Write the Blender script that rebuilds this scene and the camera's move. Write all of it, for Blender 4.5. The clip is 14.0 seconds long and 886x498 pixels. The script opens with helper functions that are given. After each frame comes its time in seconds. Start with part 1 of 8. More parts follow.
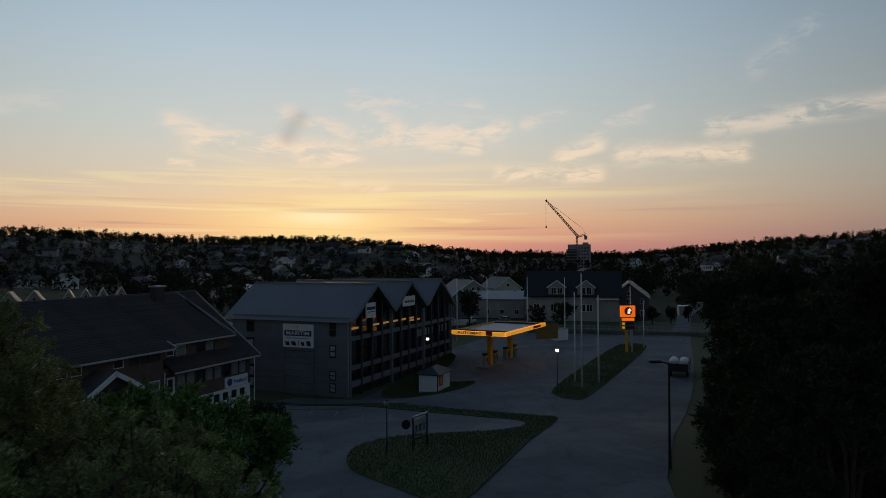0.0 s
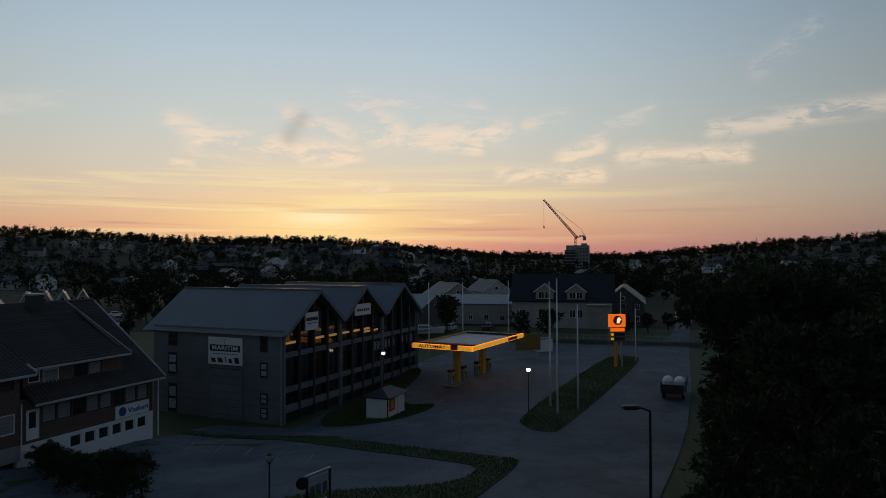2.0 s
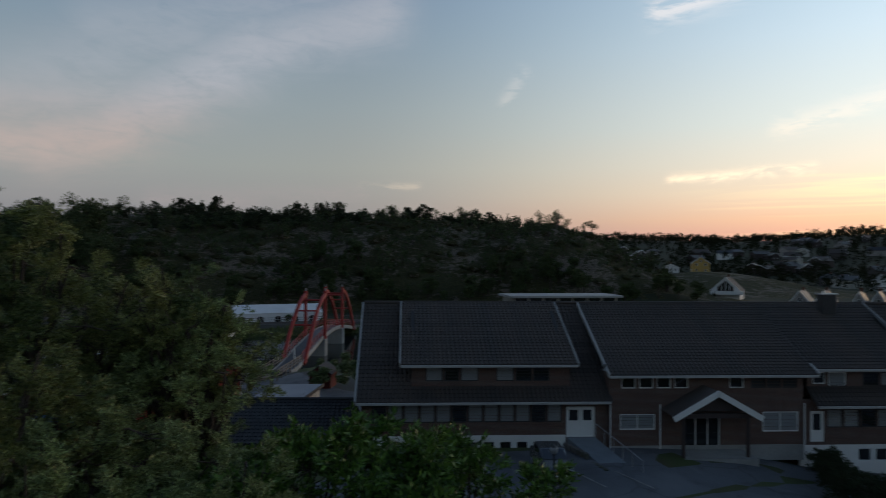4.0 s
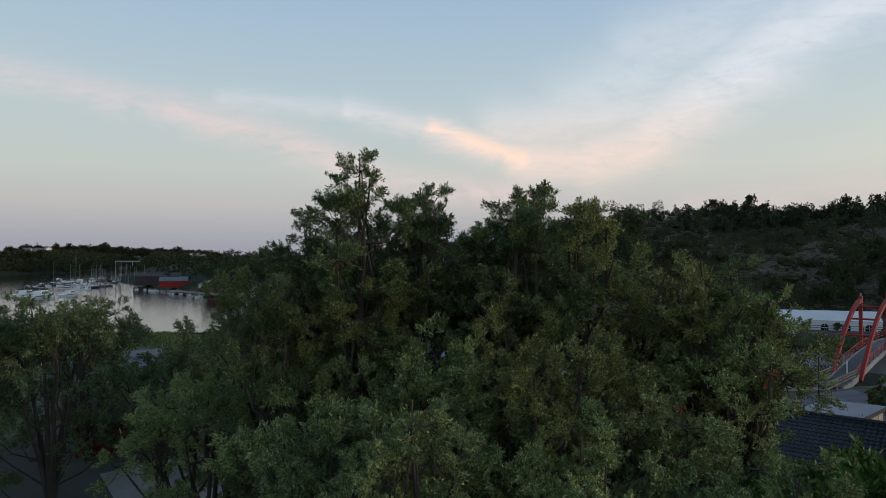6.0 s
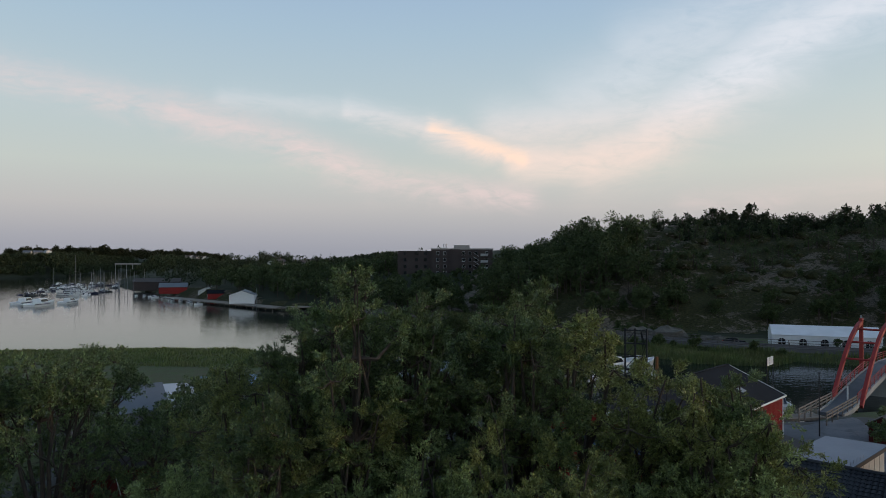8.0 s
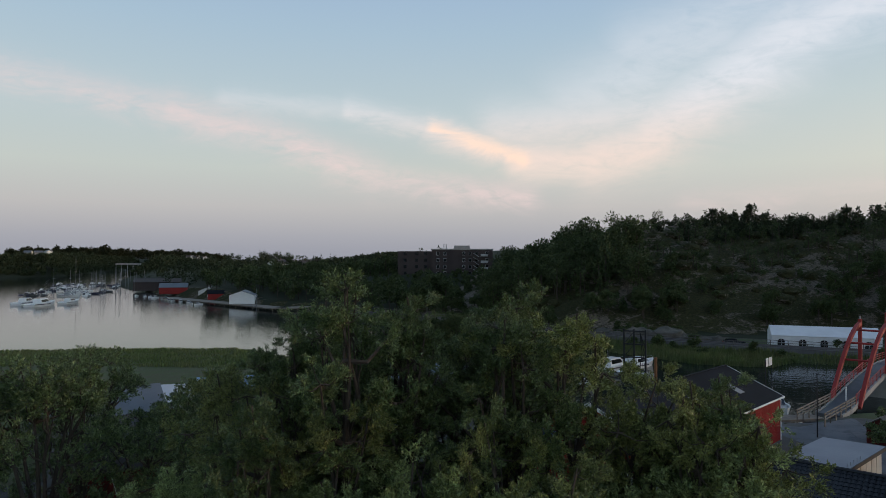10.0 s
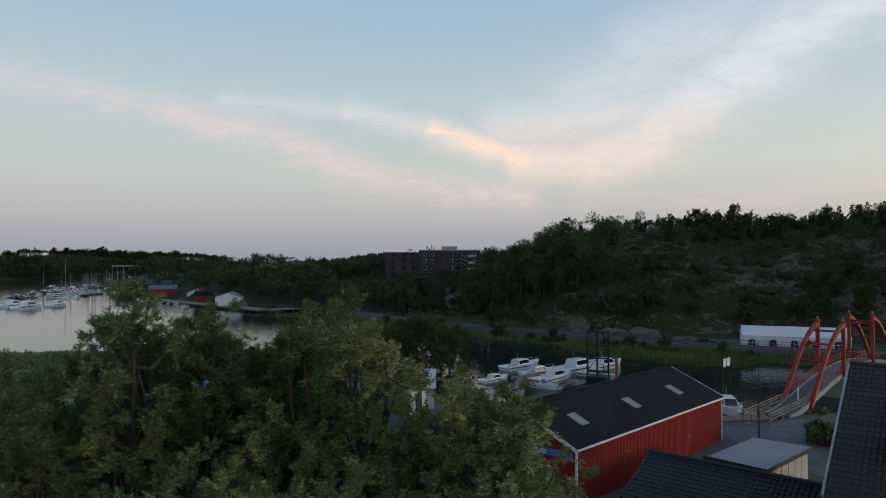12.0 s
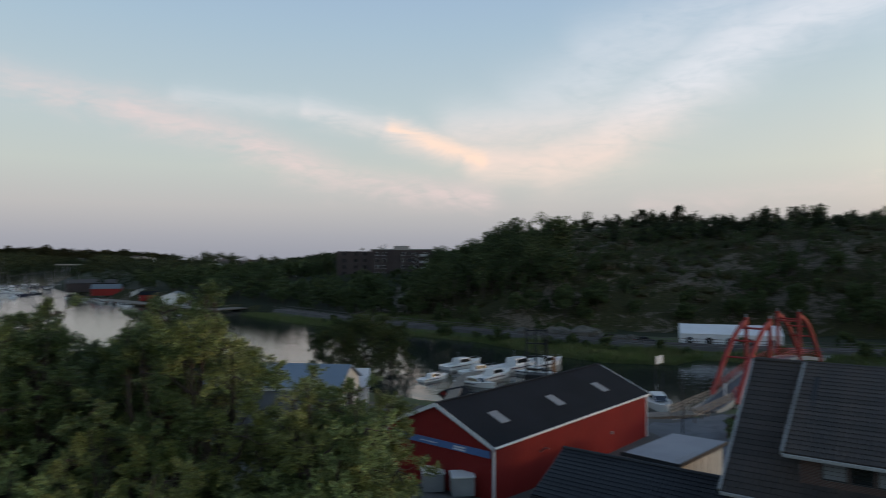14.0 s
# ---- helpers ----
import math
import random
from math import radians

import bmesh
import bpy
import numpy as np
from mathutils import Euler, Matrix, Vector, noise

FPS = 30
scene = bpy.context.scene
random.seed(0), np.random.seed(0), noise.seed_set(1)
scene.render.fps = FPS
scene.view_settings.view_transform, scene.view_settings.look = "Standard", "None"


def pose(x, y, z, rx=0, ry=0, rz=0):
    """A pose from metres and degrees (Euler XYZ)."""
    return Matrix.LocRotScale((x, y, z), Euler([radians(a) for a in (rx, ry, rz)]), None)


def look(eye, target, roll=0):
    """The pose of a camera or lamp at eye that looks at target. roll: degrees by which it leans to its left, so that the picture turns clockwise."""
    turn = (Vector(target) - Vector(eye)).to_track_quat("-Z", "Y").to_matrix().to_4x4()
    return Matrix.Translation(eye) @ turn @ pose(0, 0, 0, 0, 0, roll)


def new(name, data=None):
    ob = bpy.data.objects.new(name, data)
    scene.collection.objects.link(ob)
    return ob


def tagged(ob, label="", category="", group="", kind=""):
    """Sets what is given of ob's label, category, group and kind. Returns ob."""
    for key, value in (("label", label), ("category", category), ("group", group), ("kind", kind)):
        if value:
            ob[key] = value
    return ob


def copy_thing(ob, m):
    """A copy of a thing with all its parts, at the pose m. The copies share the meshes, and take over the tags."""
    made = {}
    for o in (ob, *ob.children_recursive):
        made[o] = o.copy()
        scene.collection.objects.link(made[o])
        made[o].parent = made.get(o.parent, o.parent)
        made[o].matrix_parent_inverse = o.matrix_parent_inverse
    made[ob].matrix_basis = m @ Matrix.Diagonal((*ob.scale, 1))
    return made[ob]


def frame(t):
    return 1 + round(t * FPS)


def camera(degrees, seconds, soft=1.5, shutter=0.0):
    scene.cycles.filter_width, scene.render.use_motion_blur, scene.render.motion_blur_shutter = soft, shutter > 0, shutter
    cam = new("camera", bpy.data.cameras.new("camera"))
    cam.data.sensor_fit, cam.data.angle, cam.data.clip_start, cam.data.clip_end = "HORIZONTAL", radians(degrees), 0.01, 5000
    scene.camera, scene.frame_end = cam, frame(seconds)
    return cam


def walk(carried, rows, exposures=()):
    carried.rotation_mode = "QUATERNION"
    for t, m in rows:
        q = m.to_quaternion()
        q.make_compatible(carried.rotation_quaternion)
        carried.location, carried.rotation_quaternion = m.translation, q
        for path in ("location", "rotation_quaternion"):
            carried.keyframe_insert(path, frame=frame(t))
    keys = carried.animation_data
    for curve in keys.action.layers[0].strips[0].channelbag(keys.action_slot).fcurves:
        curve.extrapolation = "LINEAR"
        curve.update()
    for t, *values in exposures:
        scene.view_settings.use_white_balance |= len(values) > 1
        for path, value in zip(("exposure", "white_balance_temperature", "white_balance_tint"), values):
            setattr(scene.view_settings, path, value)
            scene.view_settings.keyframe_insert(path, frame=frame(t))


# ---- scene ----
# Evening flight over a small harbour town: filling station, workshop, brick offices, channel and fjord.
from math import sin, cos, pi, atan2, sqrt, tan

cam = camera(66.76, 14.0, 0.3, 0.3)
PATH = [
    (0.0, 0.00, -0.00, 14.63, 0.00, 0.79, -0.34),
    (0.5, 0.60, 2.64, 14.56, -0.01, 0.83, -0.28),
    (1.0, 1.66, 5.61, 14.51, -0.04, 0.86, -0.41),
    (1.5, 3.19, 8.81, 14.58, -0.06, 0.85, -0.36),
    (2.0, 4.88, 11.88, 14.76, 0.11, 0.85, -0.21),
    (2.1, 5.07, 12.40, 14.74, 3.70, 0.87, -0.17),
    (2.2, 5.26, 12.92, 14.73, 8.90, 0.90, -0.13),
    (2.3, 5.46, 13.44, 14.71, 14.60, 0.92, -0.09),
    (2.4, 5.65, 13.96, 14.69, 19.80, 0.95, 0.15),
    (2.5, 5.87, 14.44, 14.69, 25.65, 0.96, 0.15),
    (2.6, 6.11, 14.89, 14.68, 30.90, 0.94, 0.15),
    (2.7, 6.34, 15.34, 14.67, 33.50, 0.93, 0.15),
    (4.8, 7.00, 16.01, 14.72, 74.71, 0.69, 0.14),
    (5.0, 6.89, 15.67, 14.70, 74.78, 0.69, 0.10),
    (5.1, 6.87, 15.68, 14.65, 76.50, 0.73, 0.12),
    (5.2, 6.82, 15.69, 14.61, 80.20, 0.78, 0.13),
    (5.3, 6.74, 15.72, 14.56, 84.72, 0.82, 0.14),
    (5.4, 6.65, 15.74, 14.53, 90.40, 0.82, 0.13),
    (5.5, 6.54, 15.78, 14.50, 96.30, 0.82, 0.11),
    (5.6, 6.44, 15.81, 14.47, 102.10, 0.83, 0.10),
    (5.7, 6.35, 15.83, 14.45, 106.30, 0.83, 0.08),
    (5.8, 6.27, 15.86, 14.43, 107.60, 0.83, 0.06),
    (5.9, 6.22, 15.87, 14.42, 107.90, 0.83, 0.05),
    (6.0, 6.20, 15.88, 14.41, 107.95, 0.84, 0.03),
    (6.5, 6.10, 15.90, 14.49, 107.95, 0.85, -0.04),
    (7.0, 6.06, 15.90, 15.40, 107.95, 0.70, 0.05),
    (7.5, 6.00, 15.90, 16.46, 107.95, 0.82, 0.16),
    (8.0, 5.97, 15.90, 17.37, 107.95, 0.86, 0.03),
    (10.5, 5.91, 16.43, 17.50, 108.03, 0.88, 0.04),
    (11.0, 5.82, 17.57, 17.58, 108.00, 0.89, -0.02),
    (11.5, 5.26, 19.28, 17.59, 107.91, 0.90, -0.06),
    (12.0, 4.48, 21.67, 17.63, 108.04, 0.92, -0.16),
    (12.5, 4.35, 23.44, 17.68, 108.00, 0.89, 0.00),
    (13.0, 3.55, 24.00, 17.50, 107.87, 0.89, 0.00),
    (13.5, 3.25, 24.30, 17.47, 107.87, 0.89, 0.00),
    (13.7, 3.25, 24.30, 17.47, 107.87, 0.89, 0.00),
    (13.8, 3.25, 24.30, 17.47, 107.85, 0.89, 0.00),
    (13.9, 3.25, 24.30, 17.47, 107.30, 0.89, 0.00),
    (14.0, 3.25, 24.30, 17.47, 104.51, 0.89, 0.00),
]
walk(cam, [(t, pose(x, y, z, 90 + p, 0, a) @ pose(0, 0, 0, 0, 0, r)) for t, x, y, z, a, p, r in PATH],
     [(0.0, 0.0, 6200, 10), (2.0, 0.0, 6200, 10), (2.7, -0.05, 6200, 10), (4.8, 1.12, 6250, 10), (5.0, 1.12, 6250, 10), (5.6, 1.45, 6400, 10), (6.2, 1.6, 6500, 10), (14.0, 1.6, 6500, 10)])

rnd = random.Random(7)


# ---- world, sun ----
def node_maker(tree):
    """Small helpers to write shader arithmetic in a node tree."""
    def put(kind, **kw):
        n = tree.nodes.new(kind)
        for k, v in kw.items():
            setattr(n, k, v)
        return n

    def plug(sock, v):
        if isinstance(v, bpy.types.NodeSocket):
            tree.links.new(v, sock)
        else:
            sock.default_value = v

    def m(op, a, b=0.0, c=0.0):
        n = put("ShaderNodeMath", operation=op)
        for s, v in zip(n.inputs, (a, b, c)):
            plug(s, v)
        return n.outputs[0]

    def step(v, lo, hi):
        n = put("ShaderNodeMapRange", interpolation_type="SMOOTHSTEP")
        plug(n.inputs[0], v)
        n.inputs[1].default_value, n.inputs[2].default_value = lo, hi
        return n.outputs[0]

    def mix(f, a, b, blend="MIX"):
        n = put("ShaderNodeMix", data_type="RGBA", blend_type=blend)
        plug(n.inputs[0], f)
        plug(n.inputs[6], a)
        plug(n.inputs[7], b)
        return n.outputs[2]

    def ramp(v, stops, mode="LINEAR"):
        n = put("ShaderNodeValToRGB")
        n.color_ramp.interpolation = mode
        el = n.color_ramp.elements
        while len(el) < len(stops):
            el.new(0.5)
        for e, (p, c) in zip(el, stops):
            e.position, e.color = p, (*c, 1) if len(c) == 3 else c
        plug(n.inputs[0], v)
        return n.outputs[0]

    def noise_of(vec, scale, detail=3.0, rough=0.5, dist=0.0):
        n = put("ShaderNodeTexNoise")
        if vec is not None:
            plug(n.inputs["Vector"], vec)
        n.inputs["Scale"].default_value, n.inputs["Detail"].default_value = scale, detail
        n.inputs["Roughness"].default_value, n.inputs["Distortion"].default_value = rough, dist
        return n.outputs[0]

    def xyz(x, y, z):
        n = put("ShaderNodeCombineXYZ")
        for s, v in zip(n.inputs, (x, y, z)):
            plug(s, v)
        return n.outputs[0]

    def split(v):
        n = put("ShaderNodeSeparateXYZ")
        plug(n.inputs[0], v)
        return n.outputs
    return put, plug, m, step, mix, ramp, noise_of, xyz, split


def srgb(r, g, b):
    return tuple(c / 255 / 12.92 if c / 255 <= 0.04045 else ((c / 255 + 0.055) / 1.055) ** 2.4 for c in (r, g, b))


SUN_AZ = radians(-10.3)   # to the left of the first heading
world = bpy.data.worlds.new("evening_sky")
scene.world = world
world.use_nodes = True


def build_sky():
    tree = world.node_tree
    tree.nodes.clear()
    put, plug, m, step, mix, ramp, noise_of, xyz, split = node_maker(tree)
    co = put("ShaderNodeTexCoord").outputs["Generated"]
    nrm = put("ShaderNodeVectorMath", operation="NORMALIZE")
    plug(nrm.inputs[0], co)
    x, y, z = split(nrm.outputs[0])
    deg = 180 / pi
    el = m("MULTIPLY", m("ARCSINE", z), deg)                       # elevation, degrees
    az = m("MULTIPLY", m("ARCTAN2", x, y), deg)                    # azimuth, degrees, to the right positive
    az2 = m("SUBTRACT", m("MODULO", m("ADD", az, 260.0 + 360.0), 360.0), 260.0)   # the same, cut behind the right shoulder
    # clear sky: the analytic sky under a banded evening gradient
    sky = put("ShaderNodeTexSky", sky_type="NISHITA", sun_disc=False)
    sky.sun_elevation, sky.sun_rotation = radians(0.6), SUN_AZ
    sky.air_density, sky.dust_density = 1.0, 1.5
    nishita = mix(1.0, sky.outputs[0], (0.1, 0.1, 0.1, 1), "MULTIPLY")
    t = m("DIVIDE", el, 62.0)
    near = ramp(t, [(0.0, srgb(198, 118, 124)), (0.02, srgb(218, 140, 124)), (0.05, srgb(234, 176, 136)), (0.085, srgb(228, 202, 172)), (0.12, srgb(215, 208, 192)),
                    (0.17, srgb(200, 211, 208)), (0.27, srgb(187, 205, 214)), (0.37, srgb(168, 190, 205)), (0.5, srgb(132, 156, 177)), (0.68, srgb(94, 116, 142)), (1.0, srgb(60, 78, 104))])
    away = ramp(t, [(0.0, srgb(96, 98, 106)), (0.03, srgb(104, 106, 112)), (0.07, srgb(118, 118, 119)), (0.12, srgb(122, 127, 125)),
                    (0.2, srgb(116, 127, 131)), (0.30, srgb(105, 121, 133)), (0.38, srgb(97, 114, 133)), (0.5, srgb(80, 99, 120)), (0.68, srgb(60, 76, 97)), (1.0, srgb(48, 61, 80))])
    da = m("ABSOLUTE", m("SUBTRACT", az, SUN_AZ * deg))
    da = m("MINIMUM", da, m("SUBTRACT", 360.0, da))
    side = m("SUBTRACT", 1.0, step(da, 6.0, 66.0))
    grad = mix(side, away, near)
    # the glow round the set sun
    ex = m("DIVIDE", da, 10.0)
    ey = m("DIVIDE", m("SUBTRACT", el, 2.9), 2.6)
    glow = m("EXPONENT", m("MULTIPLY", m("ADD", m("MULTIPLY", ex, ex), m("MULTIPLY", ey, ey)), -1.0))
    grad = mix(m("MULTIPLY", glow, 0.95), grad, (*srgb(255, 226, 150), 1))
    ex3, ey3 = m("DIVIDE", da, 3.4), m("DIVIDE", m("SUBTRACT", el, 3.5), 0.62)
    disc = m("EXPONENT", m("MULTIPLY", m("ADD", m("MULTIPLY", ex3, ex3), m("MULTIPLY", ey3, ey3)), -1.0))
    grad = mix(m("MULTIPLY", disc, 0.95), grad, (*srgb(255, 246, 196), 1))
    ex2 = m("DIVIDE", da, 50.0)
    ey2 = m("DIVIDE", m("SUBTRACT", el, 7.0), 8.0)
    veil = m("EXPONENT", m("MULTIPLY", m("ADD", m("MULTIPLY", ex2, ex2), m("MULTIPLY", ey2, ey2)), -1.0))
    grad = mix(m("MULTIPLY", veil, 0.22), grad, (*srgb(250, 222, 178), 1))
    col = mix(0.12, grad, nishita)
    # streaks low over the horizon, thin and level
    band = noise_of(xyz(m("MULTIPLY", az, 0.022), m("MULTIPLY", el, 0.55), 3.0), 1.6, 4.0, 0.55, 0.6)
    bandm = m("MULTIPLY", step(band, 0.5, 0.66), m("MULTIPLY", step(el, 0.8, 2.5), m("SUBTRACT", 1.0, step(el, 5.0, 9.5))))
    lit = m("SUBTRACT", 1.0, step(da, 8.0, 38.0))
    col = mix(m("MULTIPLY", bandm, m("MULTIPLY", lit, 0.62)), col, (*srgb(255, 228, 160), 1))
    dark = noise_of(xyz(m("MULTIPLY", az, 0.02), m("MULTIPLY", el, 0.7), 11.0), 1.5, 3.0, 0.5, 0.3)
    darkm = m("MULTIPLY", step(dark, 0.56, 0.68), m("MULTIPLY", step(el, 0.7, 1.6), m("SUBTRACT", 1.0, step(el, 3.2, 6.0))))
    col = mix(m("MULTIPLY", darkm, m("MULTIPLY", side, 0.5)), col, (*srgb(168, 128, 124), 1))
    # wisps: soft strokes from point to point, broken up by noise
    wisp = noise_of(xyz(m("MULTIPLY", az2, 0.10), m("MULTIPLY", el, 0.32), 1.0), 1.3, 6.0, 0.62, 1.2)
    fine = noise_of(xyz(m("MULTIPLY", az2, 0.35), m("MULTIPLY", el, 1.1), 5.0), 1.4, 5.0, 0.6, 1.0)
    soft = m("ADD", m("MULTIPLY", wisp, 0.65), m("MULTIPLY", fine, 0.35))
    warp = m("MULTIPLY", m("SUBTRACT", wisp, 0.5), 2.2)
    elw = m("ADD", el, warp)

    def stroke(a0, e0, a1, e1, width, amount):
        dx, dy = a1 - a0, e1 - e0
        l2 = dx * dx + dy * dy
        px, py = m("SUBTRACT", az2, a0), m("SUBTRACT", elw, e0)
        k = m("DIVIDE", m("ADD", m("MULTIPLY", px, dx), m("MULTIPLY", py, dy)), l2)
        k = m("MINIMUM", m("MAXIMUM", k, 0.0), 1.0)
        qx, qy = m("SUBTRACT", px, m("MULTIPLY", k, dx)), m("SUBTRACT", py, m("MULTIPLY", k, dy))
        d = m("DIVIDE", m("SQRT", m("ADD", m("MULTIPLY", qx, qx), m("MULTIPLY", qy, qy))), width)
        fall = m("EXPONENT", m("MULTIPLY", m("MULTIPLY", d, d), -1.0))
        return m("MULTIPLY", fall, amount)

    def patch(strokes):
        tot = None
        for s in strokes:
            v = stroke(*s)
            tot = v if tot is None else m("MAXIMUM", tot, v)
        return tot
    big = patch([(-126, 12.9, -116, 12.4, 0.8, 0.3), (-116, 12.4, -109, 11.0, 0.9, 0.55), (-109, 10.9, -101.5, 8.6, 1.1, 0.75), (-101.5, 8.6, -95.4, 8.2, 1.6, 0.8), (-95.4, 8.4, -90.0, 9.8, 2.3, 0.78),
                 (-90.5, 10.2, -86.0, 13.2, 2.7, 0.78), (-86.0, 13.2, -80.5, 16.6, 2.8, 0.76), (-80.5, 16.6, -70, 20.0, 2.5, 0.7), (-103, 10.9, -90, 12.0, 2.2, 0.55), (-97, 12.5, -86, 17.5, 3.0, 0.42), (-92, 17, -74, 21.5, 2.4, 0.38)])
    low = patch([(-146, 13.6, -130, 11.8, 1.3, 0.6), (-130, 11.8, -121, 9.7, 1.4, 0.75), (-121, 9.6, -114, 6.9, 1.5, 0.9), (-114, 6.8, -101, 5.2, 1.2, 0.8), (-88, 4.6, -72, 5.2, 0.9, 0.3)])
    mid = patch([(-59.5, 13.2, -58, 15.4, 0.6, 0.13), (-47, 19.5, -40, 21, 1.0, 0.45), (-71.5, 5.8, -67, 6.1, 0.35, 0.12), (-46, 6.5, -36, 6.9, 0.4, 0.6), (-22, 11.0, -16, 9.4, 0.8, 0.8), (-20, 9.7, -8, 8.8, 1.1, 1.0),
                 (-13, 12.0, -8, 10.6, 0.8, 0.8), (-7.5, 13.2, -4, 11.2, 0.8, 0.85), (-6, 13.4, 3, 12.6, 0.6, 0.7), (-6, 10.4, 5, 10.8, 0.9, 0.95), (-3, 10.0, 3, 9.6, 0.5, 0.8), (-22, 7.7, -20.5, 7.6, 0.3, 1.1), (5, 7.2, 13, 7.0, 0.6, 0.8), (10, 8.4, 13, 9.6, 0.7, 0.8),
                 (7, 11.3, 10, 11.8, 0.5, 0.6), (15, 8.6, 24, 8.4, 0.7, 0.7), (14, 11, 17, 12, 0.6, 0.4), (22, 10.2, 34, 11.2, 0.7, 0.55), (-15, 6.9, -5, 6.0, 0.5, 0.6), (25, 14.5, 29, 17.0, 0.7, 0.25), (-38, 10, -30, 12, 0.8, 0.25)])
    tone = mix(side, (*srgb(147, 131, 129), 1), (*srgb(252, 214, 178), 1))
    pale = mix(step(el, 8.0, 15.0), (*srgb(156, 139, 131), 1), (*srgb(146, 146, 150), 1))
    rip = step(soft, 0.05, 0.66)
    col = mix(m("MULTIPLY", m("MINIMUM", big, 1.0), m("MULTIPLY", rip, 0.95)), col, pale)
    col = mix(m("MULTIPLY", low, m("MULTIPLY", step(soft, 0.25, 0.7), 0.85)), col, tone)
    col = mix(m("MULTIPLY", m("MINIMUM", mid, 1.0), m("MULTIPLY", step(soft, 0.42, 0.57), 0.95)), col, mix(step(el, 6.0, 16.0), (*srgb(255, 224, 186), 1), (*srgb(222, 208, 198), 1)))
    core = patch([(-108.8, 11.1, -101.2, 8.6, 0.55, 1.0)])
    col = mix(m("MULTIPLY", core, m("MULTIPLY", rip, 0.6)), col, (*srgb(168, 142, 124), 1))
    smudge = patch([(-13, 10.2, -12, 11.6, 0.7, 1.0)])
    col = mix(m("MULTIPLY", smudge, m("MULTIPLY", soft, 0.8)), col, (*srgb(165, 158, 150), 1))
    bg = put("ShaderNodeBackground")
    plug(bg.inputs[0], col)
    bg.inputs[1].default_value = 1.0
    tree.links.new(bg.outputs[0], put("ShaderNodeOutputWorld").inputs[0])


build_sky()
sun = new("sun", bpy.data.lights.new("sun", "SUN"))
sun.data.energy, sun.data.angle, sun.data.color = 0.5, radians(12), (1.0, 0.62, 0.36)
sun.matrix_world = look((0, 0, 50), Vector((0, 0, 50)) - Vector((sin(SUN_AZ), cos(SUN_AZ), 0.035)))


# ---- materials ----
def material(name, base, rough=0.8, metal=0.0, var=0.25, scale=1.0, fine=14.0, bump=0.15, tint=None, spec=0.5, rand=0.0, island=0.0, stretch=(1, 1, 1)):
    """Base colour broken up at two scales, with fine relief; rand varies it from piece to piece."""
    mat = bpy.data.materials.new(name)
    mat.use_nodes = True
    tree = mat.node_tree
    put, plug, m, step, mix, ramp, noise_of, xyz, split = node_maker(tree)
    b = tree.nodes["Principled BSDF"]
    co = put("ShaderNodeTexCoord").outputs["Object"]
    mp = put("ShaderNodeMapping")
    mp.inputs["Scale"].default_value = stretch
    plug(mp.inputs[0], co)
    v = mp.outputs[0]
    big = noise_of(v, scale, 5.0, 0.6)
    small = noise_of(v, scale * fine, 4.0, 0.65)
    base = tuple(base)
    tint = tint or tuple(c * 0.6 for c in base)
    c = mix(m("MULTIPLY", step(big, 0.3, 0.72), min(1.0, var * 2.2)), (*base, 1), (*tint, 1))
    g = m("ADD", 1 - var * 0.5, m("MULTIPLY", small, var))
    if rand:
        g = m("MULTIPLY", g, m("ADD", 1 - rand, m("MULTIPLY", put("ShaderNodeObjectInfo").outputs["Random"], 2 * rand)))
    if island:
        g = m("MULTIPLY", g, m("ADD", 1 - island, m("MULTIPLY", put("ShaderNodeNewGeometry").outputs["Random Per Island"], 2 * island)))
    hs = put("ShaderNodeHueSaturation")
    plug(hs.inputs["Value"], g)
    plug(hs.inputs["Color"], c)
    plug(b.inputs["Base Color"], hs.outputs[0])
    plug(b.inputs["Roughness"], m("ADD", rough - 0.06, m("MULTIPLY", small, 0.12)))
    b.inputs["Metallic"].default_value = metal
    b.inputs["Specular IOR Level"].default_value = spec
    if bump:
        bp = put("ShaderNodeBump")
        bp.inputs["Strength"].default_value, bp.inputs["Distance"].default_value = bump, 0.03
        plug(bp.inputs["Height"], small)
        plug(b.inputs["Normal"], bp.outputs[0])
    return mat


def glowing(name, colour, strength):
    mat = bpy.data.materials.new(name)
    mat.use_nodes = True
    b = mat.node_tree.nodes["Principled BSDF"]
    b.inputs["Base Color"].default_value = (*colour, 1)
    b.inputs["Emission Color"].default_value = (*colour, 1)
    b.inputs["Emission Strength"].default_value = strength
    return mat


def glassy(name, colour, rough=0.06):
    """Dark window glass: a mirror-smooth coat over a dim room."""
    mat = bpy.data.materials.new(name)
    mat.use_nodes = True
    b = mat.node_tree.nodes["Principled BSDF"]
    b.inputs["Base Color"].default_value = (*colour, 1)
    b.inputs["Roughness"].default_value = rough
    b.inputs["Specular IOR Level"].default_value = 0.6
    b.inputs["Coat Weight"].default_value = 0.5
    return mat


